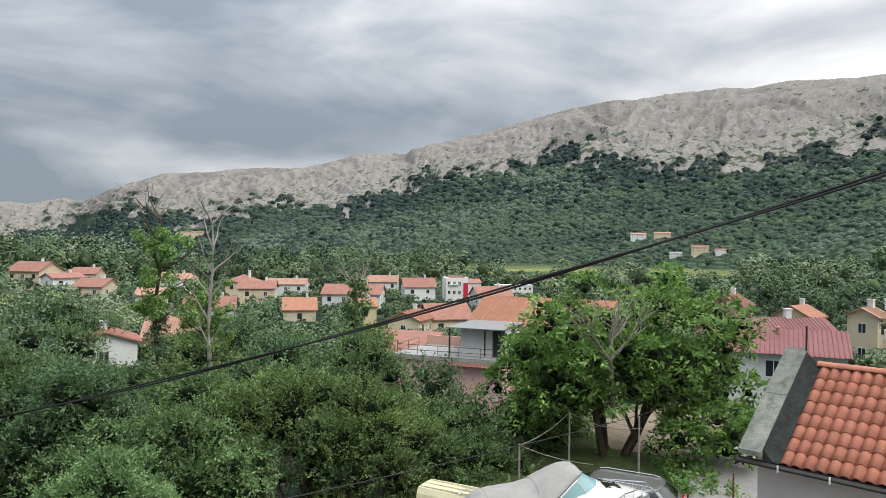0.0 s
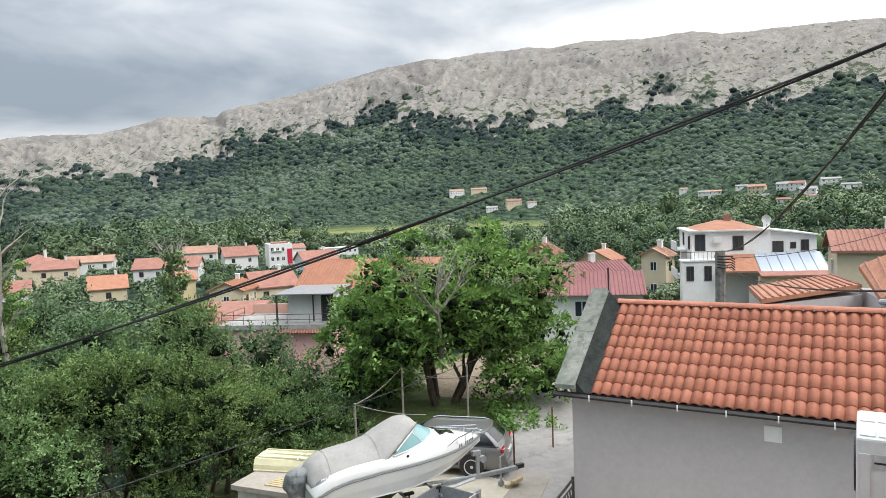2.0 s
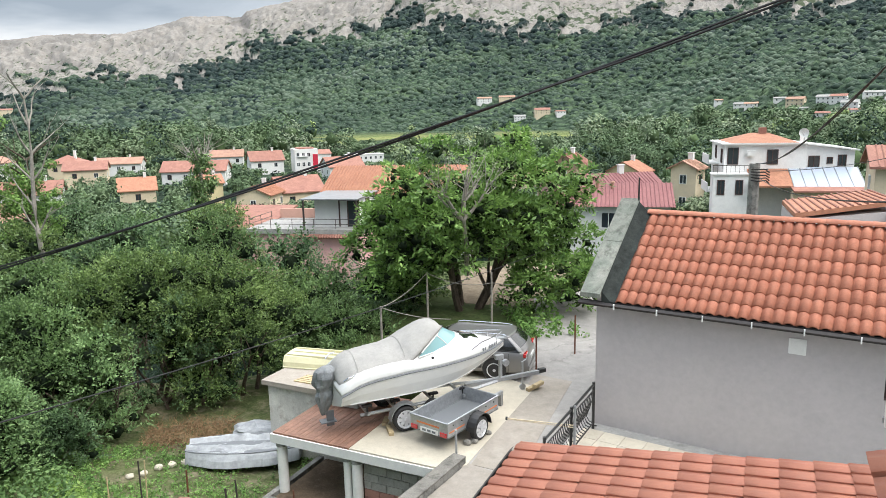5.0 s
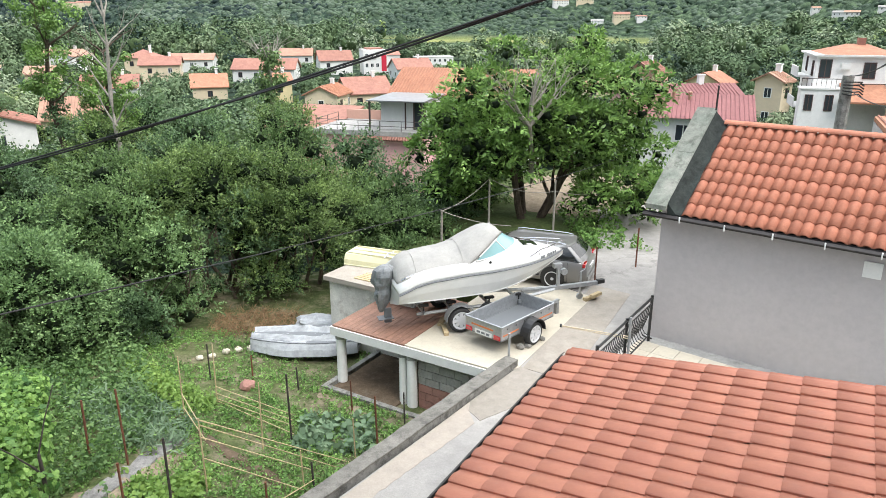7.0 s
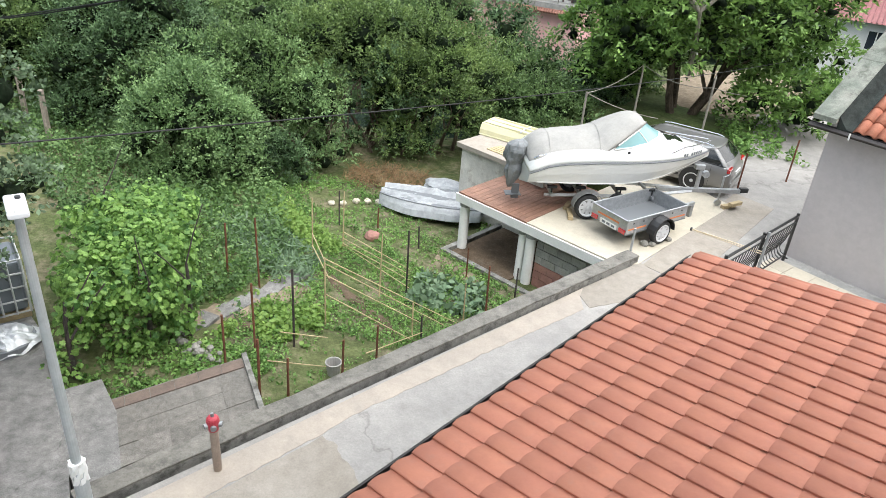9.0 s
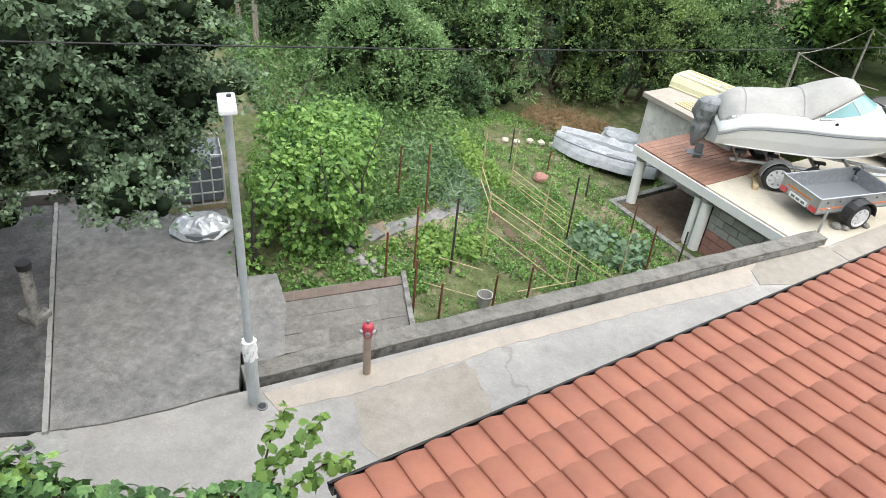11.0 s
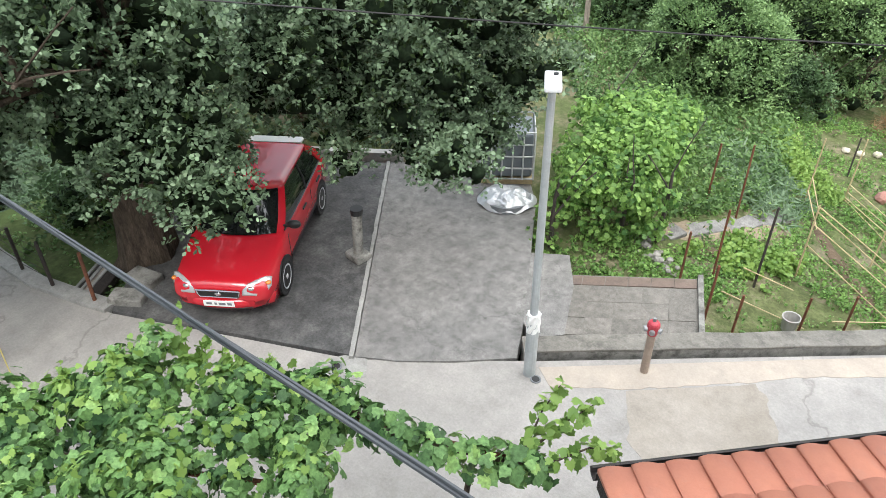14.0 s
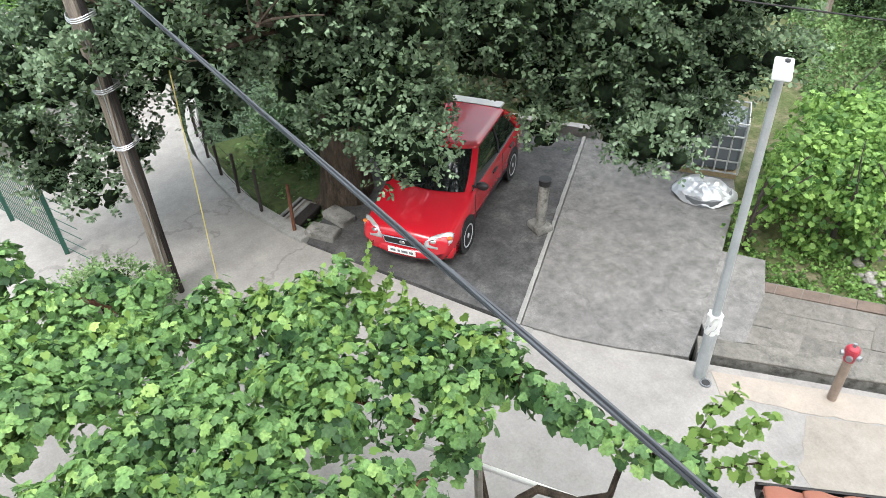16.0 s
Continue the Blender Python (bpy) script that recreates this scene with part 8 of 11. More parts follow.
def cable(name, label, pts, r, material, twist=0):
    t = thing(name, label, "cable")
    if twist:
        for j in range(twist):
            bm = B()
            out = []
            for k, p in enumerate(pts):
                d = (pts[min(k + 1, len(pts) - 1)] - pts[max(k - 1, 0)]).normalized()
                q = d.to_track_quat("Z", "Y")
                a = 2 * math.pi * j / twist + k * 0.22
                out.append(p + q @ Vector((math.cos(a), math.sin(a), 0)) * r * 0.9)
            tube(bm, out, r * 0.8, 6)
            part("strand", bm, material, t)
    else:
        bm = B()
        tube(bm, pts, r, 6)
        part("wire", bm, material, t)
    return t


HOOK = Vector((4.93, 4.16, 8.74))
far = Vector((-9.62, -0.30, 6.9))
# service cable from the house corner to the left, and the one to the concrete pole
cable("service_cable", "thick black twisted overhead cable from the house corner", catenary(HOOK, (-15.12, 13.04, 3.31), 0.60, 90), 0.013, M["cable_black"], 2)
up = Vector((16.9, 23.55, 5.35))
cable("pole_cable", "black twisted cable between the house and the concrete pole", catenary(HOOK, up, 0.5, 60), 0.014, M["cable_black"], 2)
lowhook = Vector((*on_house(0.05, -0.06), 6.70))
cable("lower_cable", "thin black cable from the wall to the concrete pole", catenary(lowhook, (16.9, 23.5, 4.9), 0.30), 0.012, M["cable_black"])
cable("second_cable", "thin black cable across the roofs", catenary((*polar(-36, 28.6), 5.1), (*polar(-47, 31), 6.0), 0.25), 0.012, M["cable_black"])
# wall bracket and its insulators
wb = thing("wall_bracket", "black iron cable bracket with clamps at the house corner", "bracket")
bm = B()
rod(bm, HOOK + Vector((0, 0, 0.05)), HOOK + Vector((HP.x * 0.12, HP.y * 0.12, 0.05)), 0.018, 0.018, 6)
tube(bm, [HOOK + Vector((0, 0, 0.06)), HOOK + Vector((-0.05, 0.03, -0.06)), HOOK + Vector((0.0, 0, -0.16)), HOOK + Vector((0.06, -0.02, -0.1))], 0.014, 6)
part("hook", bm, M["steel_black"], wb)
for k, (dx, dz) in enumerate(((-0.10, -0.17), (0.05, -0.20), (0.0, -0.05))):
    bm = B()
    bmesh.ops.create_uvsphere(bm, u_segments=10, v_segments=6, radius=0.035, matrix=Matrix.LocRotScale(HOOK + Vector((dx * HE.x, dx * HE.y, dz)), None, (1.3, 1.3, 0.8)))
    part("clamp", bm, M["steel_black"], wb)
bm = B()
tube(bm, [HOOK + Vector((-0.02, 0.02, 0.0)), HOOK + Vector((-0.14, 0.10, 0.35)), HOOK + Vector((-0.13, 0.10, 1.4)), HOOK + Vector((-0.13, 0.10, 4.0))], 0.016, 6)
part("riser", bm, M["steel_black"], wb)
dc = thing("wall_cable", "black cable running down the house corner", "cable")
bm = B()
c = Vector((*on_house(0.012, -0.012), 0))
tube(bm, [(c.x, c.y, 6.75), (c.x, c.y, 6.1), (c.x - 0.03, c.y + 0.02, 5.85), (c.x, c.y, 5.5), (c.x, c.y, 3.4)], 0.011, 6)
part("wire", bm, M["cable_black"], dc)

# the grey bundled cable that crosses below the balcony
CA = Vector((-9.08, -1.17, 6.57))
CB = Vector((-0.48, 0.34, 6.25))
cable("bundled_cable", "grey bundled overhead cable crossing below the balcony", catenary(CA + (CA - CB) * 0.08, CB + (CB - CA) * 0.32, 0.0, 170), 0.0050, M["cable_grey"], 3)
cable("thin_wire", "thin dark overhead wire across the gardens", catenary((-9.6, -0.2, 5.55), (8.9, 24.2, 2.45), 0.28, 60), 0.009, M["cable_black"])
yc = thing("yellow_wire", "slack yellow guy wire beside the utility pole", "cable")
bm = B()
tube(bm, catenary((-9.02, 0.25, 0.0), (-9.12, 0.45, 3.6), -0.03, 12), 0.009, 5)
part("wire", bm, M["cable_yellow"], yc)

cpole = thing("concrete_pole", "grey concrete utility pole with a cable cluster at its top", "pole")
bm = B()
rod(bm, (0, 0, -4), (0, 0, 5.35), 0.24, 0.19, 8)
part("shaft", bm, M["old_concrete"], cpole)
for k in range(5):
    bm = B()
    tube(bm, [(-0.3, -0.22, 4.75 + k * 0.1), (-0.1 + 0.1 * k, -0.36, 4.7 + k * 0.11), (0.32, -0.24, 4.72 + k * 0.09), (0.5, -0.2, 4.6 + 0.1 * k)], 0.025, 5)
    part("cable_loop", bm, M["cable_black"], cpole)
cpole.matrix_world = pose(16.9, 23.65, 0)

# ---- air conditioner on the house corner ----
ac = thing("air_conditioner", "white outdoor air-conditioning unit on the house corner", "air conditioner")
bm = B()
box(bm, 0, -0.145, -0.68, 0.82, 0.145, 0.0, 0.02)
part("casing", bm, M["white_plastic"], ac)
for x0, x1 in ((0.05, 0.36), (0.46, 0.77)):
    for y0, y1 in ((-0.12, -0.01), (0.01, 0.12)):
        bm = B()
        box(bm, x0, y0, 0.0, x1, y1, 0.012, 0.004)
        part("top_panel", bm, M["white_plastic"], ac)
bm = B()
box(bm, -0.012, -0.07, -0.24, -0.001, 0.03, -0.12, 0.003)
part("handle_recess", bm, M["cage_zinc"], ac)
bm = B()
box(bm, -0.016, -0.06, -0.195, -0.010, 0.02, -0.180)
part("handle_slot", bm, M["ink"], ac)
bm = B()
box(bm, -0.02, 0.05, -0.50, -0.001, 0.13, -0.12, 0.004)
part("service_cover", bm, M["white_plastic"], ac)
bm = B()
disc(bm, (0.34, 0.152, -0.31), (0, 1, 0), 0.24, 0.02, 24)
part("fan_grille", bm, M["black_plastic"], ac)
for k in range(3):
    bm = B()
    tube(bm, [(0.3, -0.17, -0.66 - k * 0.02), (0.05, -0.20 - k * 0.02, -0.62), (-0.02, -0.26 - k * 0.02, -0.38), (0.08, -0.30, -0.18 - 0.03 * k), (0.3, -0.32, -0.2)], 0.022, 6)
    part("pipe", bm, M["pipe_white"], ac)
for x in (0.12, 0.66):
    bm = B()
    box(bm, x - 0.02, -0.42, -0.67, x + 0.02, 0.16, -0.625)
    part("bracket", bm, M["steel_grey"], ac)
ac.matrix_world = pose(4.53, 4.37, 5.55, 0, 0, 45)

# ---- wrought-iron railing of the terrace, and the swing arm ----
def railing():
    t = thing("iron_railing", "black wrought-iron railing with bellied bars round the terrace", "railing")
    a, b = Vector((6.42, 14.42)), Vector((4.35, 12.05))
    d = (b - a).normalized()
    nrm = Vector((d.y, -d.x))
    if nrm.x > 0:
        nrm = -nrm
    L = (b - a).length
    for z, r in ((1.12, 0.028), (0.98, 0.014), (0.18, 0.016)):
        bm = B()
        rod(bm, (a.x, a.y, z + 0.1), (b.x, b.y, z + 0.1), r, r, 6)
        part("rail", bm, M["steel_black"], t)
    n = int(L / 0.13)
    for k in range(n + 1):
        p = a + d * (k * L / n)
        bm = B()
        pts = [(p.x, p.y, 1.08), (p.x + nrm.x * 0.03, p.y + nrm.y * 0.03, 0.85), (p.x + nrm.x * 0.10, p.y + nrm.y * 0.10, 0.60), (p.x + nrm.x * 0.16, p.y + nrm.y * 0.16, 0.42), (p.x + nrm.x * 0.10, p.y + nrm.y * 0.10, 0.31), (p.x, p.y, 0.27)]
        tube(bm, [Vector(q) for q in pts], 0.011, 5)
        part("baluster", bm, M["steel_black"], t)
    for p in (a, a.lerp(b, 0.5), b):
        bm = B()
        box(bm, p.x - 0.025, p.y - 0.025, 0.1, p.x + 0.025, p.y + 0.025, 1.28)
        part("post", bm, M["steel_black"], t)
    bm = B()
    pts = [(a.x - 0.15, a.y + 0.02, 0.3), (a.x - 0.05, a.y + 0.03, 0.22), (a.x + 0.08, a.y - 0.02, 0.2)]
    tube(bm, [Vector(q) for q in pts], 0.02, 5)
    part("scroll", bm, M["steel_black"], t)


railing()
arm = thing("swing_arm", "pale double-rod clothes arm on a steel post", "clothes arm")
bm = B()
rod(bm, (5.42, 13.12, 0.1), (5.42, 13.12, 1.35), 0.03, 0.03, 8)
part("post", bm, M["steel_grey"], arm)
for dz in (0, 0.05):
    bm = B()
    rod(bm, (5.42, 13.12, 0.86 + dz), (4.14, 13.83, 0.90 + dz * 0.3), 0.012, 0.012, 6)
    part("arm", bm, M["plaster_cream"], arm)
bm = B()
disc(bm, (4.14, 13.83, 0.91), (0.6, -0.3, 0), 0.04, 0.04, 10)
part("end_cap", bm, M["steel_black"], arm)

# ---- clothes posts in the far yard ----
for x, y, h, lab in ((4.33, 23.9, 2.0, "pale rusty clothes-line post"), (2.45, 22.1, 1.35, "pale rusty clothes-line post"), (6.6, 23.6, 1.9, "pale clothes-line post under the walnut")):
    t = thing("clothes_post", lab, "post", group="clothes posts")
    bm = B()
    rod(bm, (x, y, -0.5), (x, y, h), 0.04, 0.035, 8)
    part("tube", bm, M["bark_pale"], t)
for x, y, h in ((8.17, 19.74, 1.25), (6.43, 18.39, 1.15)):
    t = thing("rusty_post", "thin rusty steel post in the yard", "post", group="rusty posts")
    bm = B()
    rod(bm, (x, y, -0.2), (x, y, h), 0.024, 0.024, 6)
    part("bar", bm, M["rust"], t)
for a, b, s in (((4.33, 23.9, 1.95), (2.45, 22.1, 1.32), 0.15), ((4.33, 23.9, 1.95), (6.6, 23.6, 1.5), 0.22), ((6.6, 23.6, 1.5), (10.2, 24.6, 1.3), 0.2), ((2.45, 22.1, 1.32), (4.6, 21.4, 0.95), 0.1)):
    cable("clothes_line", "pale slack clothes line between posts", catenary(a, b, s, 16), 0.012, M["bark_pale"])

# ---- garden stakes and canes ----
STAKES = [
    # x, y, height, kind
    (-4.09, 8.97, 1.06, "rust"), (-3.32, 8.41, 1.14, "rust"), (-2.89, 8.48, 0.82, "rust"), (-2.26, 9.48, 0.81, "rust"), (-1.80, 10.17, 0.79, "rust"), (-3.28, 10.08, 1.59, "dark_iron"), (-3.82, 9.61, 1.41, "rust"),
    (-5.24, 11.99, 1.30, "rust"), (-4.58, 11.99, 1.59, "rust"), (-2.97, 11.09, 1.51, "wood_stick"), (-4.04, 14.02, 1.50, "wood_stick"), (-3.96, 16.28, 0.96, "dark_iron"), (-3.55, 14.96, 1.47, "wood_stick"), (-2.97, 16.45, 0.69, "rust"),
    (-1.79, 15.88, 0.61, "dark_iron"), (-1.70, 13.16, 1.60, "dark_iron"), (-2.24, 12.80, 1.50, "wood_stick"), (-0.37, 12.32, 1.03, "wood_stick"), (-0.47, 14.74, 0.86, "rust"), (0.08, 13.07, 1.20, "rust"), (0.71, 14.04, 0.87, "dark_iron"),
    (-1.30, 11.28, 0.84, "wood_stick"), (-1.11, 11.23, 0.59, "dark_iron"), (-6.40, 12.49, 0.9, "wood_stick"),
]
pr = random.Random(33)
names = {"rust": ("garden_stake", "rusty iron stake in the kitchen garden"), "dark_iron": ("garden_stake", "dark iron stake in the kitchen garden"), "wood_stick": ("bamboo_cane", "pale cane standing in the kitchen garden")}
for x, y, h, k in STAKES:
    nm, lab = names[k]
    t = thing(nm, lab, "stake", group="garden stakes" if k != "wood_stick" else "garden canes")
    z = garden_z(x, y)
    bm = B()
    rod(bm, (x, y, z - 0.15), (x + pr.uniform(-0.03, 0.03), y + pr.uniform(-0.03, 0.03), z + h), 0.022 if k != "wood_stick" else 0.017, 0.020 if k != "wood_stick" else 0.013, 6)
    part("shaft", bm, M[k], t)


def cane(a, b, za, zb):
    t = thing("tied_cane", "long pale cane tied across the vegetable rows", "cane", group="tied canes")
    bm = B()
    rod(bm, (a[0], a[1], garden_z(*a) + za), (b[0], b[1], garden_z(*b) + zb), 0.012, 0.008, 6)
    part("shaft", bm, M["wood_stick"], t)


# two runs of canes tied between the stakes
A1, B1, A2 = (-3.55, 14.96), (-1.70, 13.16), (-2.97, 11.09)
for za, zb in ((0.40, 0.68), (0.22, 0.55), (0.08, 0.42), (0.03, 0.22)):
    cane(A1, (B1[0] + 0.05, B1[1] - 0.05), za, zb)
for b, za, zb in (((-0.49, 12.16), 1.46, 0.10), ((-0.72, 11.92), 1.36, 0.12), ((-1.12, 11.25), 1.12, 0.42), ((-1.28, 10.99), 0.70, 0.15)):
    cane(A2, b, za, zb)
cane((-4.04, 14.02), A2, 0.62, 1.40)
cane((-4.04, 14.02), (-2.95, 11.3), 0.30, 0.95)
cane((-3.5, 10.0), (-2.7, 10.2), 0.30, 0.28)
cane((-3.5, 9.3), (-2.2, 9.5), 0.12, 0.2)
cane((-2.0, 10.2), (-1.1, 11.2), 0.12, 0.25)

bk = thing("bucket", "weathered grey plastic bucket standing in the garden", "bucket")
bm = B()
rings = [[(r * math.cos(a), r * math.sin(a), z) for a in [2 * math.pi * k / 16 for k in range(16)]] for z, r in ((0, 0.10), (0.26, 0.135), (0.26, 0.145), (0.275, 0.145), (0.275, 0.125), (0.03, 0.09))]
loft(bm, rings)
part("pail", bm, M["canvas_grey"], bk)
bk.matrix_world = pose(-2.42, 9.52, garden_z(-2.42, 9.52))
pr = random.Random(44)
for k in range(46):
    u = pr.random()
    x, y = -4.35 - 0.9 * u + pr.uniform(-0.2, 0.2), 9.0 + 0.45 * u + pr.uniform(-0.25, 0.25)
    rock(x, y, garden_z(x, y) + (0.12 if k % 3 == 0 else 0), pr.uniform(0.035, 0.075), 50 + k, "rough grey rubble stone beside the arbour", "rubble stones")
for k in range(9):
    u = k / 8
    x, y = -4.5 + 2.3 * u, 17.6 + 1.9 * u + pr.uniform(-0.1, 0.1)
    rock(x, y, garden_z(x, y), pr.uniform(0.09, 0.13), 90 + k, "pale stone edging the lawn", "edging stones", "slab_cream")
for x, y, h in ((-12.5, 17.6, 1.5), (-14.1, 19.0, 1.6)):
    t = thing("fence_post", "grey weathered fence post among the weeds", "post", group="fence posts")
    bm = B()
    z = garden_z(x, y)
    box(bm, x - 0.06, y - 0.06, z - 0.2, x + 0.06, y + 0.06, z + h, 0.01)
    part("shaft", bm, M["wood_pole"], t)

# ---- steps, rails and stones under the oak ----
pr = random.Random(55)
for k in range(4):
    t = thing("timber_step", "dark weathered timber step with a pale worn edge beside the oak", "step", group="timber steps")
    bm = B()
    box(bm, -0.45, -0.13, -0.14, 0.45, 0.09, 0.0, 0.015)
    part("tread", bm, M["wood_pole"] if k % 2 else M["wood_dark"], t)
    bm = B()
    box(bm, -0.45, 0.09, -0.15, 0.45, 0.15, 0.012, 0.008)
    part("edge", bm, M["concrete_pale"], t, "pale worn concrete edge")
    t.matrix_world = pose(-10.50 - 0.30 * k, 2.00 + 0.0 * k, -0.02 - 0.12 * k, 0, 0, 128)
bm = B()
prism(bm, [(-9.9, 1.9), (-10.9, 1.5), (-13.2, 1.05), (-15.0, 1.15), (-15.0, 6.0), (-10.4, 6.0), (-9.75, 2.6)], -2.0, lambda x, y: -0.55 if x < -11.5 else -0.55 + (x + 11.5) * 0.25)
structure("ground_bank", bm, M["undergrowth"], "shaded grassy bank beside the steps under the oak", "ground")
for x, y, h, tone in ((-10.05, 1.75, 0.95, "rust"), (-10.9, 1.42, 0.9, "dark_iron"), (-11.7, 1.22, 0.9, "dark_iron"), (-12.5, 1.08, 0.9, "dark_iron"), (-13.3, 1.0, 0.9, "dark_iron"), (-14.3, 1.0, 0.9, "dark_iron")):
    t = thing("kerb_post", "rusty iron fence post on the kerb" if tone == "rust" else "dark iron fence post on the kerb", "post", group="kerb posts")
    bm = B()
    rod(bm, (x, y, 0.05), (x + pr.uniform(-0.04, 0.04), y + pr.uniform(-0.04, 0.04), h), 0.03, 0.028, 6)
    part("shaft", bm, M[tone], t)
kp = [(-10.9, 1.42), (-11.7, 1.22), (-12.5, 1.08), (-13.3, 1.0), (-14.3, 1.0)]
wf = thing("kerb_fence_wire", "sagging wire netting between the kerb posts", "fence")
for z in (0.2, 0.35, 0.5, 0.65, 0.8):
    bm = B()
    tube(bm, [Vector((x, y, z)) for x, y in kp], 0.005, 4)
    part("wire", bm, M["dark_iron"], wf)
for x, y, a in ((-9.72, 2.15, 40), (-10.02, 2.55, 20)):
    t = thing("kerb_block", "loose worn concrete block beside the pad", "block", group="loose blocks")
    bm = B()
    box(bm, -0.28, -0.16, 0, 0.28, 0.16, 0.16, 0.035)
    part("body", bm, M["old_concrete"], t)
    t.matrix_world = pose(x, y, 0.0, 0, 0, a)

# green wire fence at the end of the lane
gf = thing("mesh_fence", "green welded-mesh fence with steel posts at the bend", "fence")
fa, fb = Vector((-11.45, -1.78)), Vector((-14.6, -3.4))
for k in range(3):
    p = fa.lerp(fb, k / 2)
    bm = B()
    box(bm, p.x - 0.035, p.y - 0.035, -0.2, p.x + 0.035, p.y + 0.035, 1.62)
    part("post", bm, M["railing_green"], gf)
for k in range(44):
    p = fa.lerp(fb, k / 43) + Vector((0.02, 0.03))
    bm = B()
    rod(bm, (p.x, p.y, 0.1), (p.x, p.y, 1.5), 0.007, 0.007, 4)
    part("mesh_bar", bm, M["railing_green"], gf)
for z in (0.15, 0.35, 0.55, 0.75, 0.95, 1.15, 1.35, 1.48):
    bm = B()
    tube(bm, [(fa.x + 0.6, fa.y + 0.35, z), (fa.x, fa.y, z), (fb.x, fb.y, z)], 0.008, 4)
    part("mesh_wire", bm, M["railing_green"], gf)

# pergola frame under the vine
pg = thing("pergola", "rusty pergola frame with a white pipe under the vine", "pergola")
for x, y, z in ((-3.33, 1.55, 2.45), (-5.4, 0.2, 2.35), (-6.8, -1.1, 2.35)):
    bm = B()
    tube(bm, [(x, y, -0.05), (x + 0.03, y, 1.3), (x, y, z)], 0.04, 8)
    part("post", bm, M["bark_pale"], pg)
for a, b in (((-3.6, 2.08, 2.42), (-2.3, 2.75, 2.45)), ((-3.3, 1.5, 2.3), (-7.0, -1.3, 2.3)), ((-3.3, 1.5, 2.3), (-2.6, -1.4, 2.4))):
    bm = B()
    rod(bm, a, b, 0.026, 0.026, 6)
    part("beam", bm, M["rust"], pg)
bm = B()
rod(bm, (-4.1, 1.3, 1.5), (-2.6, 2.5, 1.5), 0.028, 0.028, 10)
part("white_pipe", bm, M["pipe_white"], pg, "white plastic pipe")
vs = thing("vine_trunk", "twisted bare grey vine trunk beside the pergola post", "vine")
bm = B()
tube(bm, [(-3.45, 1.75, -0.05), (-3.35, 1.70, 0.9), (-3.1, 1.85, 1.5), (-3.05, 2.0, 1.62), (-2.75, 2.2, 1.7), (-2.55, 2.35, 1.95), (-2.6, 2.5, 2.45)], [0.05, 0.045, 0.045, 0.04, 0.035, 0.03, 0.025], 7)
tube(bm, [(-3.35, 1.70, 0.9), (-3.4, 1.6, 1.8), (-3.35, 1.55, 2.5)], [0.04, 0.035, 0.03], 6)
part("stem", bm, M["bark"], vs)
hose = thing("ground_hose", "dark hose lying on the lane beside the vine", "hose")
bm = B()
tube(bm, [(-6.0, 1.0, 0.03), (-6.6, 0.75, 0.03), (-7.4, 0.55, 0.03), (-8.0, 0.2, 0.03)], 0.025, 6)
part("tube", bm, M["ink_grey"], hose)


# bare soil between the rows: low uneven ridges of earth
def soil_bed(pts, half, material, label, seed):
    rows = []
    pr = random.Random(seed)
    n = 26
    for k in range(n + 1):
        f = k / n * (len(pts) - 1)
        i = min(int(f), len(pts) - 2)
        p = Vector(pts[i]).lerp(Vector(pts[i + 1]), f - i)
        d = (Vector(pts[i + 1]) - Vector(pts[i])).normalized()
        side = Vector((-d.y, d.x))
        row = []
        for j in range(9):
            a = -1 + j / 4
            w = half * (1 + 0.25 * noise.noise(Vector((k * 0.5, a, seed)))) * (0.35 + 0.65 * math.sin(math.pi * min(max(k / n, 0.04), 0.96)) ** 0.4)
            q = p + side * (a * w)
            row.append((q.x, q.y, garden_z(q.x, q.y) + 0.07 * (1 - a * a) - 0.03 + 0.02 * noise.noise(Vector((q.x * 6, q.y * 6, seed)))))
        rows.append(row)
    bm = B()
    grid = [[bm.verts.new(p) for p in r] for r in rows]
    for r0, r1 in zip(grid, grid[1:]):
        for k in range(8):
            bm.faces.new((r0[k], r0[k + 1], r1[k + 1], r1[k]))
    structure("soil_bed", bm, M[material], label, "soil bed", True)


soil_bed([(-3.67, 13.46), (-2.76, 12.43), (-1.98, 11.69), (-1.60, 11.20)], 0.20, "soil", "long ridge of bare brown soil under the tied canes", 1)
soil_bed([(-5.35, 9.9), (-4.55, 11.1), (-3.75, 12.5)], 0.40, "dry_soil", "strip of dry sandy soil beside the slab path", 2)
soil_bed([(-1.27, 15.68), (-0.64, 15.22), (-0.22, 14.46)], 0.32, "dry_soil", "patch of dry brown soil before the shelter", 3)
soil_bed([(-4.6, 10.2), (-4.0, 10.5), (-3.4, 11.2), (-3.1, 11.9)], 0.26, "soil", "bed of dug brown soil in the kitchen garden", 4)


# slab path through the kitchen garden
gp = thing("garden_path", "narrow path of old concrete slabs through the kitchen garden", "path", kind="structure")
pr = random.Random(66)
for k in range(8):
    u = k / 7
    x, y = -5.15 + 1.12 * u, 9.85 + 3.0 * u
    bm = B()
    box(bm, -0.19, -0.2, -0.12, 0.19, 0.2, 0.03, 0.012)
    ob = part("path_slab", bm, M["pad_grey"], gp)
    ob.matrix_world = pose(x + pr.uniform(-0.04, 0.04), y, garden_z(x, y) + 0.02, pr.uniform(-3, 3), pr.uniform(-3, 3), -20 + pr.uniform(-6, 6))
# ---- plants ----
def rand_unit(rng, n):
    v = rng.normal(size=(n, 3))
    return v / np.linalg.norm(v, axis=1, keepdims=True)


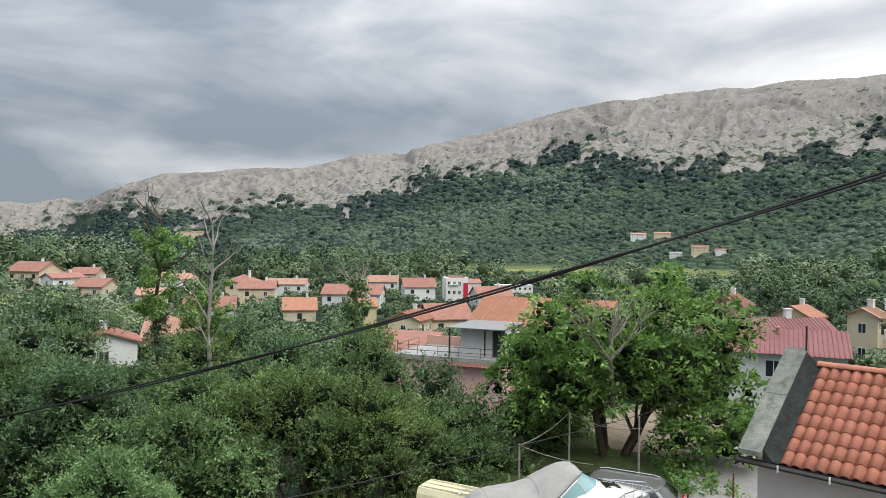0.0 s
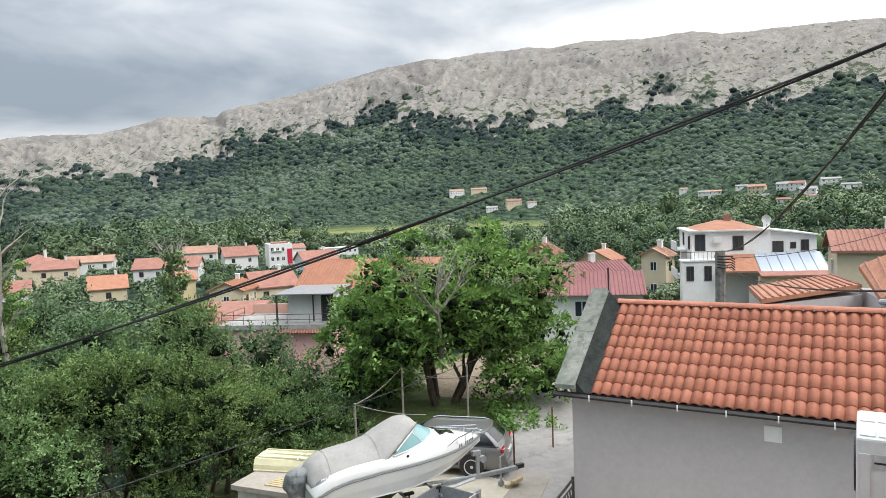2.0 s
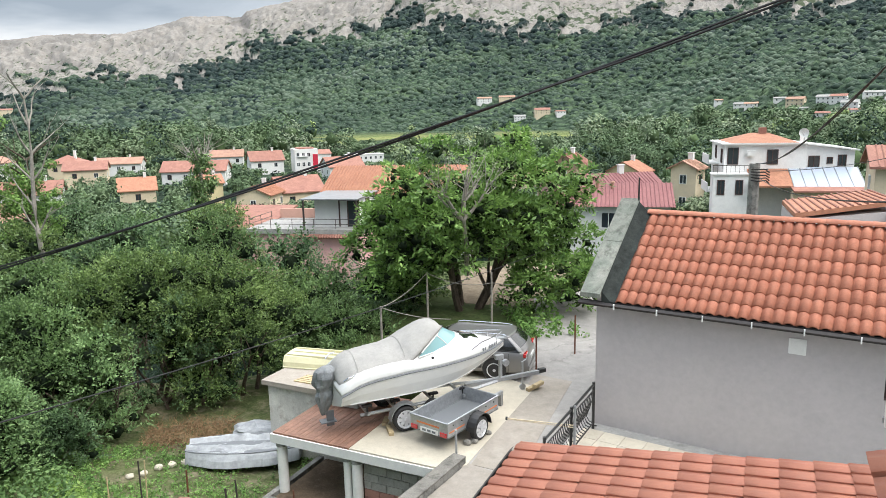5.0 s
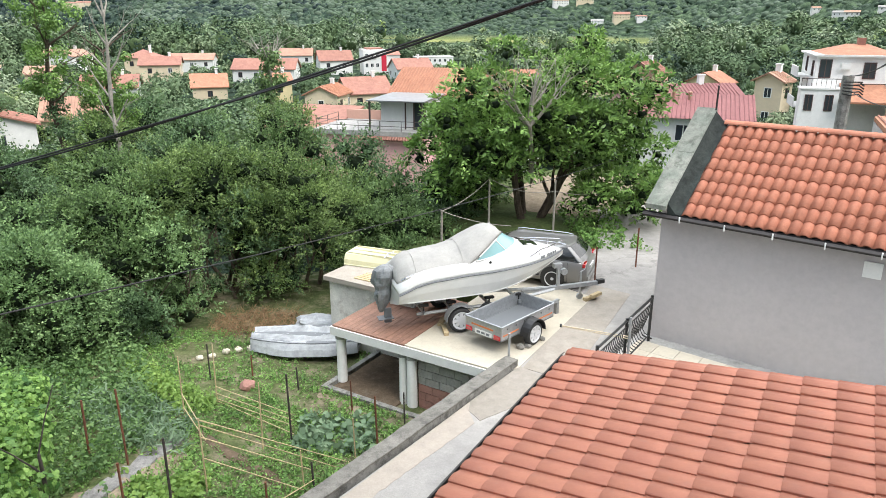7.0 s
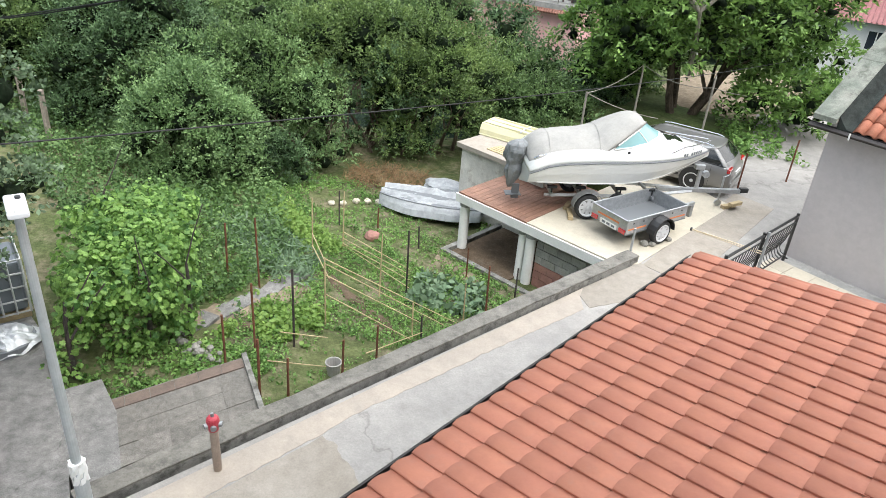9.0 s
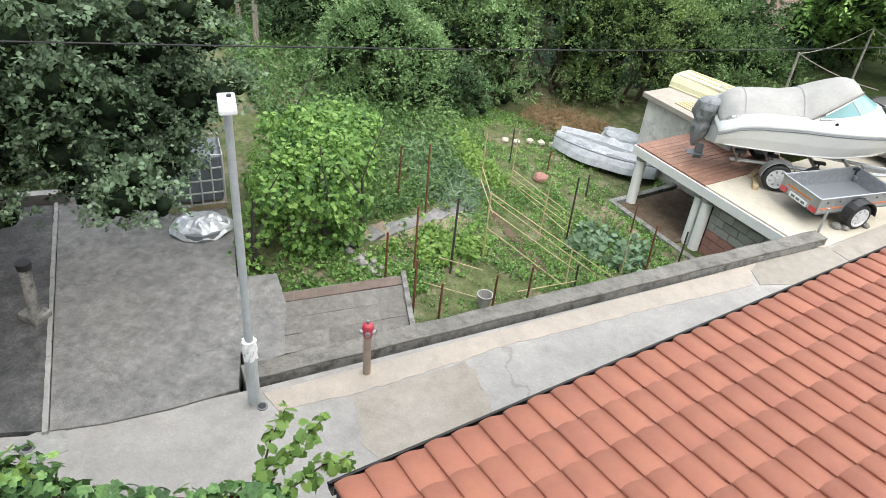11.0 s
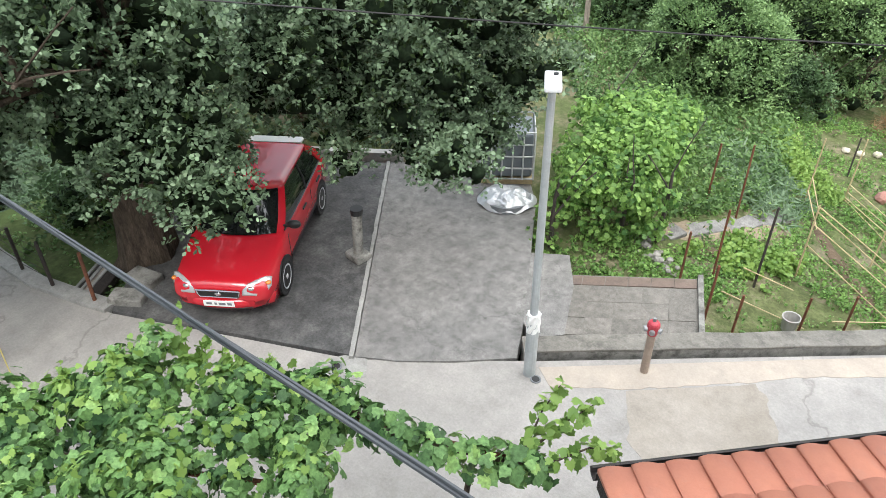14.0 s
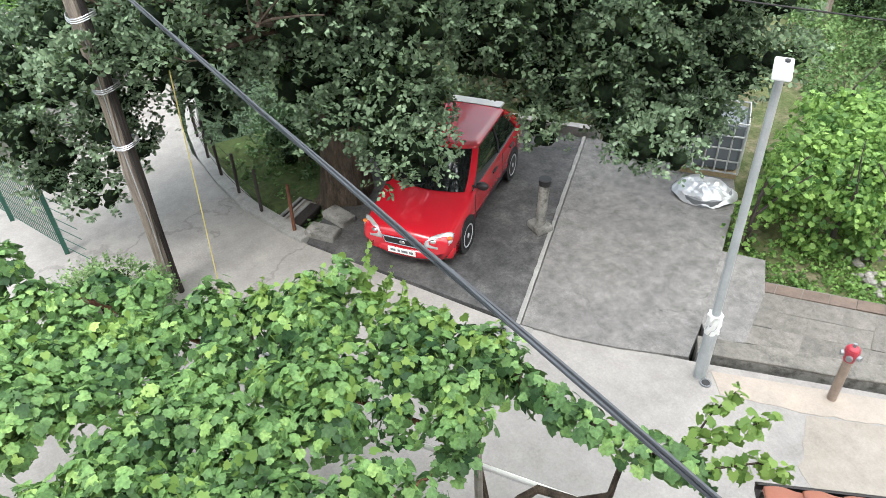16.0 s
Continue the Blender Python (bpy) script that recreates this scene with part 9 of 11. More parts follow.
DIAMOND = np.array([(0, 0, 0), (0.30, 0.42, 0.06), (0, 1, -0.04), (-0.30, 0.42, 0.06)])
BROAD = np.array([(0, 0, 0), (0.42, 0.35, 0.05), (0.30, 0.75, 0.0), (0, 1, -0.08), (-0.30, 0.75, 0.0), (-0.42, 0.35, 0.05)])
WALNUT = np.array([(0, 0, 0), (0.20, 0.30, 0.04), (0.22, 0.62, 0.02), (0, 1.15, -0.08), (-0.22, 0.62, 0.02), (-0.20, 0.30, 0.04)])
OAK = np.array([(0, 0, 0), (0.24, 0.34, 0.05), (0.36, 0.70, 0.03), (0, 1.08, -0.06), (-0.36, 0.66, 0.03), (-0.22, 0.30, 0.05)])
HALF_VINE = [(0.20, -0.13, -0.02), (0.43, -0.06, -0.07), (0.42, 0.13, -0.05), (0.58, 0.30, -0.12), (0.39, 0.44, -0.03), (0.40, 0.66, -0.08), (0.17, 0.78, -0.01)]
VINE = np.array([(0, 0.05, 0.03)] + HALF_VINE + [(0, 1.02, -0.10)] + [(-x, y, z) for x, y, z in HALF_VINE[::-1]])
SPLINTER = np.array([(-0.38, 0, 0), (0.38, 0, 0), (0, 0.95, 0)])


def unit(v):
    return v / np.maximum(np.linalg.norm(v, axis=-1, keepdims=True), 1e-9)


def laid(p, way, face, size, shape):
    """One leaf a point: it grows along way, and its upper side looks along face."""
    face = unit(face)
    way = unit(way - (way * face).sum(1, keepdims=True) * face)
    side = np.cross(way, face)
    s = np.asarray(size)[:, None, None]
    v = p[:, None] + s * (side[:, None] * shape[None, :, 0:1] + way[:, None] * shape[None, :, 1:2] + face[:, None] * shape[None, :, 2:3])
    return v.reshape(-1, 3), np.arange(len(p))[:, None] * len(shape) + np.arange(len(shape))[None]


def leaves(points, normals, size, rng, shape=DIAMOND, droop=0.35, spread=0.6):
    """Vertices and faces of one leaf a point. Leaves face along the normals, more or less, and hang a little."""
    n = len(points)
    face = unit(normals + rng.normal(scale=spread, size=(n, 3)))
    way = rng.normal(size=(n, 3))
    way[:, 2] -= droop * 2
    return laid(points, way, face, size * rng.uniform(0.6, 1.25, n), shape)


def sprays(p, d, n, twig, size, rng, shape=DIAMOND, droop=0.3, fan=1.0, spread=0.4):
    """Leaves along short twigs: twig k starts at p[k], grows along d[k] and sags; its n leaves stand to both sides and one at the tip."""
    m = len(p)
    d = unit(d)
    side = unit(np.cross(d, rng.normal(scale=0.5, size=(m, 3)) + np.array([0, 0, 1.0])))
    top = np.cross(side, d)
    top = np.where(top[:, 2:3] < 0, -top, top)
    t = (np.arange(n)[None] + rng.random((m, n))) / n
    ln = (twig * rng.uniform(0.6, 1.3, (m, 1)))
    pos = p[:, None] + d[:, None] * (t * ln)[..., None]
    pos[..., 2] -= droop * (t * t * ln) * 0.8
    g = np.where(np.arange(n) % 2, 1.0, -1.0)[None] * np.sin(fan * (1.05 - 0.75 * t))
    way = d[:, None] * np.cos(fan * (1.05 - 0.75 * t))[..., None] + side[:, None] * g[..., None] + rng.normal(scale=0.25, size=(m, n, 3))
    way[..., 2] -= droop * (0.35 + 0.65 * t)
    face = top[:, None] + rng.normal(scale=spread, size=(m, n, 3))
    return laid(pos.reshape(-1, 3), way.reshape(-1, 3), face.reshape(-1, 3), (size * (1.1 - 0.35 * t) * rng.uniform(0.7, 1.2, (m, n))).ravel(), shape)


def clump_points(centres, radii, per, rng, shell=0.55, flat=0.8):
    """Points and outward ways in soft clumps of leaves."""
    c = np.repeat(centres, per, axis=0)
    r = np.repeat(radii, per)
    u = rand_unit(rng, len(c))
    d = r * (shell + (1 - shell) * rng.random(len(c))) * rng.uniform(0.75, 1.12, len(c))
    p = c + u * d[:, None] * np.array([1, 1, flat])
    return p, u


def crown_clumps(centre, size, count, rng, clump, fill=0.55, lumps=3.0, seed=0):
    """Clump centres over an uneven ellipsoid; size: half axes."""
    u = rand_unit(rng, count)
    k = fill + (1 - fill) * rng.random(count) ** 0.6
    wob = 0.78 + 0.5 * fbm(u[:, 0] * lumps + 7 + seed, u[:, 1] * lumps + u[:, 2] * lumps * 0.7 + 3, seed, 3)
    c = np.array(centre) + u * np.array(size) * (k * wob)[:, None]
    return c, clump * rng.uniform(0.65, 1.3, count)


def branchy(bm, p, d, length, r, depth, rng, bend=0.35, kids=3):
    """A limb that forks."""
    p, d = Vector(p), Vector(d).normalized()
    pts, rs = [p], [r]
    for k in range(4):
        d = (d + Vector((rng.uniform(-1, 1), rng.uniform(-1, 1), rng.uniform(-0.6, 0.9))) * bend * 0.5).normalized()
        pts.append(pts[-1] + d * length / 4)
        rs.append(r * (1 - 0.14 * (k + 1)))
    tube(bm, pts, rs, 7 if depth > 1 else 5)
    if depth:
        for _ in range(kids):
            i = rng.randint(2, 4)
            e = (d + Vector((rng.uniform(-1, 1), rng.uniform(-1, 1), rng.uniform(-0.2, 0.8))) * 0.9).normalized()
            branchy(bm, pts[i], e, length * rng.uniform(0.55, 0.8), rs[i] * 0.6, depth - 1, rng, bend, kids)


def make_crown(owner, clumps, radii, per, size, material, seed, shape=DIAMOND, droop=0.35, name="crown", flat=0.8, spread=0.6):
    rng = np.random.default_rng(seed)
    p, u = clump_points(clumps, radii, per, rng, flat=flat)
    u = u + np.array([0, 0, 0.5])
    v, f = leaves(p, u, size, rng, shape, droop, spread)
    ob = new(name, np_mesh(name, v, f, material))
    ob.parent = owner
    return ob


def icosphere(level):
    bm = B()
    bmesh.ops.create_icosphere(bm, subdivisions=level, radius=1)
    v, f = np.array([p.co for p in bm.verts]), np.array([[p.index for p in q.verts] for q in bm.faces])
    bm.free()
    return v, f


ICO_V, ICO_F = icosphere(2)
COARSE_V, COARSE_F = icosphere(1)


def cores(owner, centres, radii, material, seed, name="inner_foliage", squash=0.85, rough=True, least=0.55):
    """Uneven lumps inside the clumps, under the leaves; near crowns take a near-black shade colour."""
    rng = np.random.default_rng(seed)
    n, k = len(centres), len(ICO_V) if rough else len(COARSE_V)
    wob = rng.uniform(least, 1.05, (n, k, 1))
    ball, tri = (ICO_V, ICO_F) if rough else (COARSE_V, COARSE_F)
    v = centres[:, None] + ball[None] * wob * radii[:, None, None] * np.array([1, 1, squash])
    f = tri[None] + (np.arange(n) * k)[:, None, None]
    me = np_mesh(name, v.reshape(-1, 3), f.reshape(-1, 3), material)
    ob = new(name, me)
    if owner:
        ob.parent = owner
    return ob


def lobed(owner, centres, radii, cover, size, material, seed, shape=DIAMOND, droop=0.3, name="crown", squash=0.85, spread=0.4, inner="crown_shade_green", core=0.62, twig=4.0, n=8, fan=1.0, behind=1.0):
    """A crown of mounds: leafy twigs over the outside of each mound, then near-black leaves and lumps whose colour
    holds the inner shade. behind: how thick the growth is on the side away from the lane.
    """
    rng = np.random.default_rng(seed)
    count = np.maximum(2, cover * 4 * math.pi * radii ** 2 * 0.75 / (0.30 * size * size * n)).astype(int)
    c, r = np.repeat(centres, count, axis=0), np.repeat(radii, count)
    u = rand_unit(rng, len(c))
    u[:, 2] = np.where(u[:, 2] < -0.5, -u[:, 2], u[:, 2])
    wob = 0.74 + 0.46 * fbm(u[:, 0] * 2.6 + c[:, 0] + 50, u[:, 1] * 2.6 + u[:, 2] * 2.1 + c[:, 1] + 50, seed % 97, 3)
    d = r * wob * (0.80 + 0.20 * rng.random(len(c)))
    p = c + u * d[:, None] * np.array([1, 1, squash])
    keep = np.ones(len(p), bool)
    own = np.repeat(np.arange(len(centres)), count)
    for k in range(len(centres)):
        q = (p - centres[k]) / np.array([1, 1, squash])
        keep &= ((q * q).sum(1) > (radii[k] * 0.66) ** 2) | (own == k)
    away = unit(np.array([[c_[0], c_[1], 0] for c_ in centres]))[own]
    keep &= ((u * away).sum(1) < 0.25) | (rng.random(len(p)) < behind)
    p, u = p[keep], u[keep]
    v, f = sprays(p, u + np.array([0, 0, 0.35]) + rng.normal(scale=0.35, size=p.shape), n, size * twig, size, rng, shape, droop, fan, spread)
    ob = new(name, np_mesh(name, v, f, material))
    ob.parent = owner
    # dark leaves and lumps stand for the shade between the twigs
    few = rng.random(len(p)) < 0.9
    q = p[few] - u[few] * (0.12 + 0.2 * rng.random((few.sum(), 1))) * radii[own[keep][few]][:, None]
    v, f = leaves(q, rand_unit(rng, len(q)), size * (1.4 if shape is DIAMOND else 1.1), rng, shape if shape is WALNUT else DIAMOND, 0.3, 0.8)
    ob2 = new("inner_leaves", np_mesh("inner_leaves", v, f, M["leaf_crown_shade"]))
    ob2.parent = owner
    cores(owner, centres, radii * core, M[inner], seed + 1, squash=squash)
    return ob


def mounds(x, y, z, rx, ry, h, n, rng, size=1.0):
    """Centres and radii of the mounds of a bush, largest in the middle, down to the ground at its rim."""
    cc, rr = [(x, y, z + h * 0.62)], [min(rx, ry, h * 0.5) * 0.62 * size]
    for k in range(n):
        a, q = 2.4 * k + rng.uniform(-0.5, 0.5), math.sqrt((k + 0.5) / n)
        top = h * (1 - 0.42 * q ** 2.2) * rng.uniform(0.80, 1.0)
        r = min(rx, ry) * rng.uniform(0.30, 0.44) * size
        cc.append((x + rx * 0.86 * q * math.cos(a), y + ry * 0.86 * q * math.sin(a), z + max(top - r * 0.8, r * 0.6)))
        rr.append(r)
        if q > 0.55:
            cc.append((x + rx * 0.95 * q * math.cos(a + 0.4), y + ry * 0.95 * q * math.sin(a + 0.4), z + max((top - r) * rng.uniform(0.30, 0.55), r * 0.5)))
            rr.append(r * rng.uniform(0.75, 1.0))
    return np.array(cc), np.array(rr)


def bush(name, x, y, z, rx, ry, h, material, seed, label, size=0.13, count=9, per=0.9, stems=5, clump=1.0, hollow=0.0):
    """A shrub or small tree of several stems."""
    t = thing(name, label, "shrub" if h < 3.6 else "tree")
    rng = np.random.default_rng(seed)
    pr = random.Random(seed)
    c, r = mounds(x, y, z, rx, ry, h, count, rng, clump)
    # a hollow under the overhanging boughs
    up = c[:, 2] > z + hollow * h
    c, r = c[up], r[up]
    lobed(t, c, r, per, size, material, seed, spread=0.45, droop=0.15, core=0.5, behind=0.3)
    for _ in range(stems):
        a = pr.uniform(0, 6.28)
        bm = B()
        branchy(bm, (x + 0.3 * math.cos(a), y + 0.3 * math.sin(a), z - 0.2), (math.cos(a) * 0.5, math.sin(a) * 0.5, 1.4), h * 0.45, 0.05 + h * 0.008, 1, pr)
        part("stem", bm, M["bark"], t)
    return t


GARDEN_BUSHES = [(-17.5, -3.6, 2.2, 2.0, 4.6, "leaf_grape"), (-20.5, 0.5, 2.6, 2.2, 4.8, "leaf_grape"), (-8.6, 17.9, 2.0, 1.6, 3.3, "leaf_bush_light"), (-6.35, 18.9, 0.8, 0.7, 1.7, "leaf_bush_cool")]
# hedge of big shrubs behind the garden
dense = "dense dark green shrub in the overgrown strip behind the garden"
HEDGE = [
    # x, y, half width, half depth, height, tone
    (-11.2, 21.0, 3.0, 2.4, 5.4, 2), (-8.0, 21.8, 2.6, 2.4, 4.9, 0), (-5.2, 23.6, 2.9, 2.4, 5.8, 1), (-2.2, 24.0, 2.6, 2.2, 5.4, 1),
    (1.0, 24.3, 2.3, 2.2, 3.6, 0), (-9.6, 19.6, 2.1, 1.6, 3.9, 4), (-6.3, 20.9, 1.5, 1.3, 4.2, 4), (-3.9, 23.0, 1.7, 1.4, 4.4, 2),
    (-14.5, 23.0, 3.0, 2.6, 5.6, 0), (3.2, 26.4, 1.7, 1.6, 2.6, 2), (-17.5, 20.0, 3.0, 2.6, 5.0, 1),
]
TONE = ["leaf_bush", "leaf_bush_warm", "leaf_bush_cool", "leaf_oak", "leaf_bush_light"]
for k, (x, y, a, b, h, tone) in enumerate(HEDGE):
    bush("shrub", x, y, garden_z(x, min(y, 24)) - 0.4, a, b, h, M[TONE[tone]], 100 + k, dense if k else "broad dark green shrub at the end of the overgrown strip", size=0.094, count=int(12 + 1.6 * a * b), per=0.66, clump=0.9, hollow=0.2 if -6 < x < 2 and y > 22.5 else 0.0)

for k, (x, y, a, b, h) in enumerate(((-10.6, 10.0, 1.5, 1.2, 1.9), (-13.2, 8.2, 1.8, 1.6, 2.4), (-12.6, 11.6, 1.9, 1.6, 2.3), (-15.6, 5.2, 1.8, 1.8, 2.6), (-13.6, 3.2, 1.2, 1.2, 1.2), (-15.5, 10.5, 2.2, 2, 3.0), (0.6, 26.8, 1.9, 1.6, 4.1), (-0.6, 28.6, 2.2, 2.0, 3.6), (3.8, 29.5, 2.2, 2.0, 4.3), (2.4, 23.9, 1.2, 1.0, 2.9), (4.6, 28.4, 1.7, 1.1, 3.6))):
    bush("shrub", x, y, -0.6 if y < 20 else -2.2, a, b, h, M["leaf_bush_cool" if y < 20 else TONE[k % 3]], 150 + k, "low shady shrub under the oak beside the pads" if y < 20 else "dark shrub in the shade behind the yard", size=0.13, count=int(6 + 1.2 * a * b), per=0.6)

for k, (x, y, a, b, h, tone) in enumerate(GARDEN_BUSHES):
    bush("shrub", x, y, (garden_z(x, y) - 0.2) if y > 8 else -0.2, a, b, h, M[tone], 170 + k, "leafy light green shrub at the edge of the kitchen garden" if x > -12 else "bright yellow-green tree beyond the bend of the lane", size=0.12 if x < -12 else 0.085, count=int(8 + 1.5 * a * b) * (1 if x < -12 else 2), per=0.8 if x < -12 else 1.0)

bush("shrub", -9.1, -1.25, -0.05, 0.85, 0.8, 1.15, M["leaf_bush_light"], 190, "small-leaved light green shrub at the foot of the utility pole", size=0.055, count=9, per=0.7, stems=4)

# mid-distance trees between the garden and the houses
MIDTREES = [
    (-6.5, 31, 3.2, 2.6, 6.2, 0), (-0.2, 31.4, 2.7, 2.2, 6.3, 2), (-11.5, 33, 3.4, 3.0, 5.8, 0), (-17, 31, 3.2, 3, 6.2, 3),
    (-20.5, 34, 3.6, 3.2, 8.2, 3), (-24, 37, 4, 3.4, 7.6, 3), (-9.5, 41, 3.2, 3, 7.0, 2), (-4.6, 43, 3.0, 3, 7.0, 0), (-15, 44, 3.6, 3, 6.5, 1), (-22, 47, 3.6, 3.0, 4.6, 0),
    (-28, 44, 4, 3.5, 7.5, 1), (-31, 55, 5, 4, 7.6, 0), (-12, 56, 4, 3.5, 6.5, 0), (-19, 60, 5, 4, 7.5, 2), (-6, 58, 4, 3.5, 7, 1), (6.8, 31.5, 2.6, 2.4, 3.6, 0), (-36, 66, 6, 5, 9, 2), (-27, 70, 5, 4, 5.0, 1),
]
for k, (x, y, a, b, h, tone) in enumerate(MIDTREES):
    d = math.hypot(x, y)
    bush("tree", x, y, float(low_ground(math.degrees(math.atan2(-x, y)), d)) - 0.3, a, b, h, M[TONE[tone]], 200 + k, "broadleaf tree with a dense green crown below the village houses", size=0.16 if d < 50 else 0.22, count=14, per=0.52, clump=0.9, stems=3)


def tall_tree(x, y, z, h, seed):
    """A tall thin robinia with an ivy-clad trunk and a loose crown."""
    t = thing("robinia_tree", "tall thin tree with ivy-clad trunk and loose light green crown", "tree")
    pr, rng = random.Random(seed), np.random.default_rng(seed)
    bm = B()
    pts = [Vector((x + 0.25 * math.sin(k * 1.1), y, z + h * k / 8)) for k in range(9)]
    tube(bm, pts, [0.24 - 0.022 * k for k in range(9)], 8)
    for k in range(4, 9):
        for _ in range(2):
            a = pr.uniform(0, 6.28)
            branchy(bm, pts[k], (math.cos(a), math.sin(a), 0.7), h * 0.16, 0.07, 1, pr)
    part("trunk", bm, M["bark"], t)
    c, r = crown_clumps((x, y, z + h * 0.74), (2.0, 2.0, h * 0.27), 42, rng, 0.55, 0.2, 2, seed)
    make_crown(t, c, r, 150, 0.20, M["leaf_walnut"], seed)
    c = np.array([(x + rng.normal() * 0.3, y + rng.normal() * 0.3, z + h * rng.uniform(0.02, 0.62)) for _ in range(34)])
    make_crown(t, c, np.full(34, 0.42), 130, 0.17, M["leaf_bush_cool"], seed + 1, name="ivy")


tall_tree(-18.6, 46.4, -4.6, 13.6, 301)
tall_tree(-15.9, 47.5, -4.8, 10.0, 303)


def dead_tree(x, y, z, h, seed):
    t = thing("dead_tree", "bare dead tree with pale grey bark", "tree")
    pr = random.Random(seed)
    bm = B()
    pts = [Vector((x + 0.12 * math.sin(k), y, z + h * k / 9)) for k in range(10)]
    tube(bm, pts, [0.21 - 0.018 * k for k in range(10)], 8)
    for k in range(4, 10):
        for _ in range(2):
            a = pr.uniform(0, 6.28)
            branchy(bm, pts[k], (math.cos(a), math.sin(a), 1.3), h * 0.14, 0.06, 2, pr, 0.4, 2)
    part("trunk", bm, M["bark_pale"], t)


dead_tree(-14.0, 42.8, -4.5, 13.2, 302)


def ivy_tree(x, y, z, h, seed):
    t = thing("ivy_tree", "dead tree trunk wrapped in dark green ivy", "tree")
    rng, pr = np.random.default_rng(seed), random.Random(seed)
    bm = B()
    rod(bm, (x, y, z), (x, y, z + h), 0.3, 0.12, 8)
    for _ in range(7):
        a = pr.uniform(0, 6.28)
        branchy(bm, (x, y, z + h * 0.86), (math.cos(a), math.sin(a), 1.0), h * 0.2, 0.09, 1, pr)
    part("trunk", bm, M["bark_pale"], t)
    c = np.array([(x + rng.normal() * 0.5, y + rng.normal() * 0.5, z + h * rng.uniform(0.05, 0.93)) for _ in range(46)])
    make_crown(t, c, np.full(46, 0.8), 90, 0.32, M["leaf_bush"], seed)


ivy_tree(-8.4, 69.5, -7.0, 11.8, 305)


# the walnut tree beyond the yard
def walnut():
    t = thing("walnut_tree", "large walnut tree with drooping green leaves and bare branches", "tree")
    rng, pr = np.random.default_rng(41), random.Random(41)
    x, y, z = 6.3, 26.0, -0.6
    bm = B()
    for a, l in ((0.3, 3.2), (2.2, 3.4), (4.0, 3.0), (5.3, 3.2)):
        branchy(bm, (x + 0.2 * math.cos(a), y + 0.2 * math.sin(a), z - 0.2), (math.cos(a) * 0.5, math.sin(a) * 0.4, 1.2), l, 0.185, 2, pr, 0.3, 3)
    part("trunk", bm, M["bark"], t)
    bm = B()
    for k in range(9):
        a = pr.uniform(0.0, 3.14)
        branchy(bm, (5.45, 22.9, 3.9), (math.cos(a) * 0.8, -0.15, pr.uniform(0.3, 1.1)), 1.35, 0.055, 2, pr, 0.6, 3)
    tube(bm, [(6.1, 25.2, 1.5), (5.8, 24.0, 2.8), (5.45, 22.9, 3.95)], [0.11, 0.08, 0.06], 7)
    part("dead_limb", bm, M["bark_pale"], t, "bare pale dead branches")
    lumps = [((5.0, 25.0, 4.0), (2.3, 2.4, 2.0), 48), ((8.2, 25.4, 4.2), (2.4, 2.4, 2.2), 58), ((3.6, 25.4, 2.6), (1.9, 1.8, 1.5), 34), ((9.4, 25.0, 1.8), (1.8, 1.8, 1.9), 40), ((6.6, 26.0, 3.3), (2.6, 2.2, 1.5), 34), ((3.9, 26.4, 1.4), (1.3, 1.3, 1.1), 22), ((5.6, 27.4, 2.0), (1.3, 1.0, 0.9), 16)]
    cc, rr = [], []
    for k, (c, s, n) in enumerate(lumps):
        a, b = crown_clumps(c, s, n, rng, 0.58, 0.45, 2.5, 60 + k)
        cc.append(a)
        rr.append(b)
    lobed(t, np.vstack(cc), np.concatenate(rr), 0.72, 0.19, M["leaf_walnut"], 42, WALNUT, droop=0.55, core=0.28, twig=2.3, n=7, fan=1.15)


walnut()


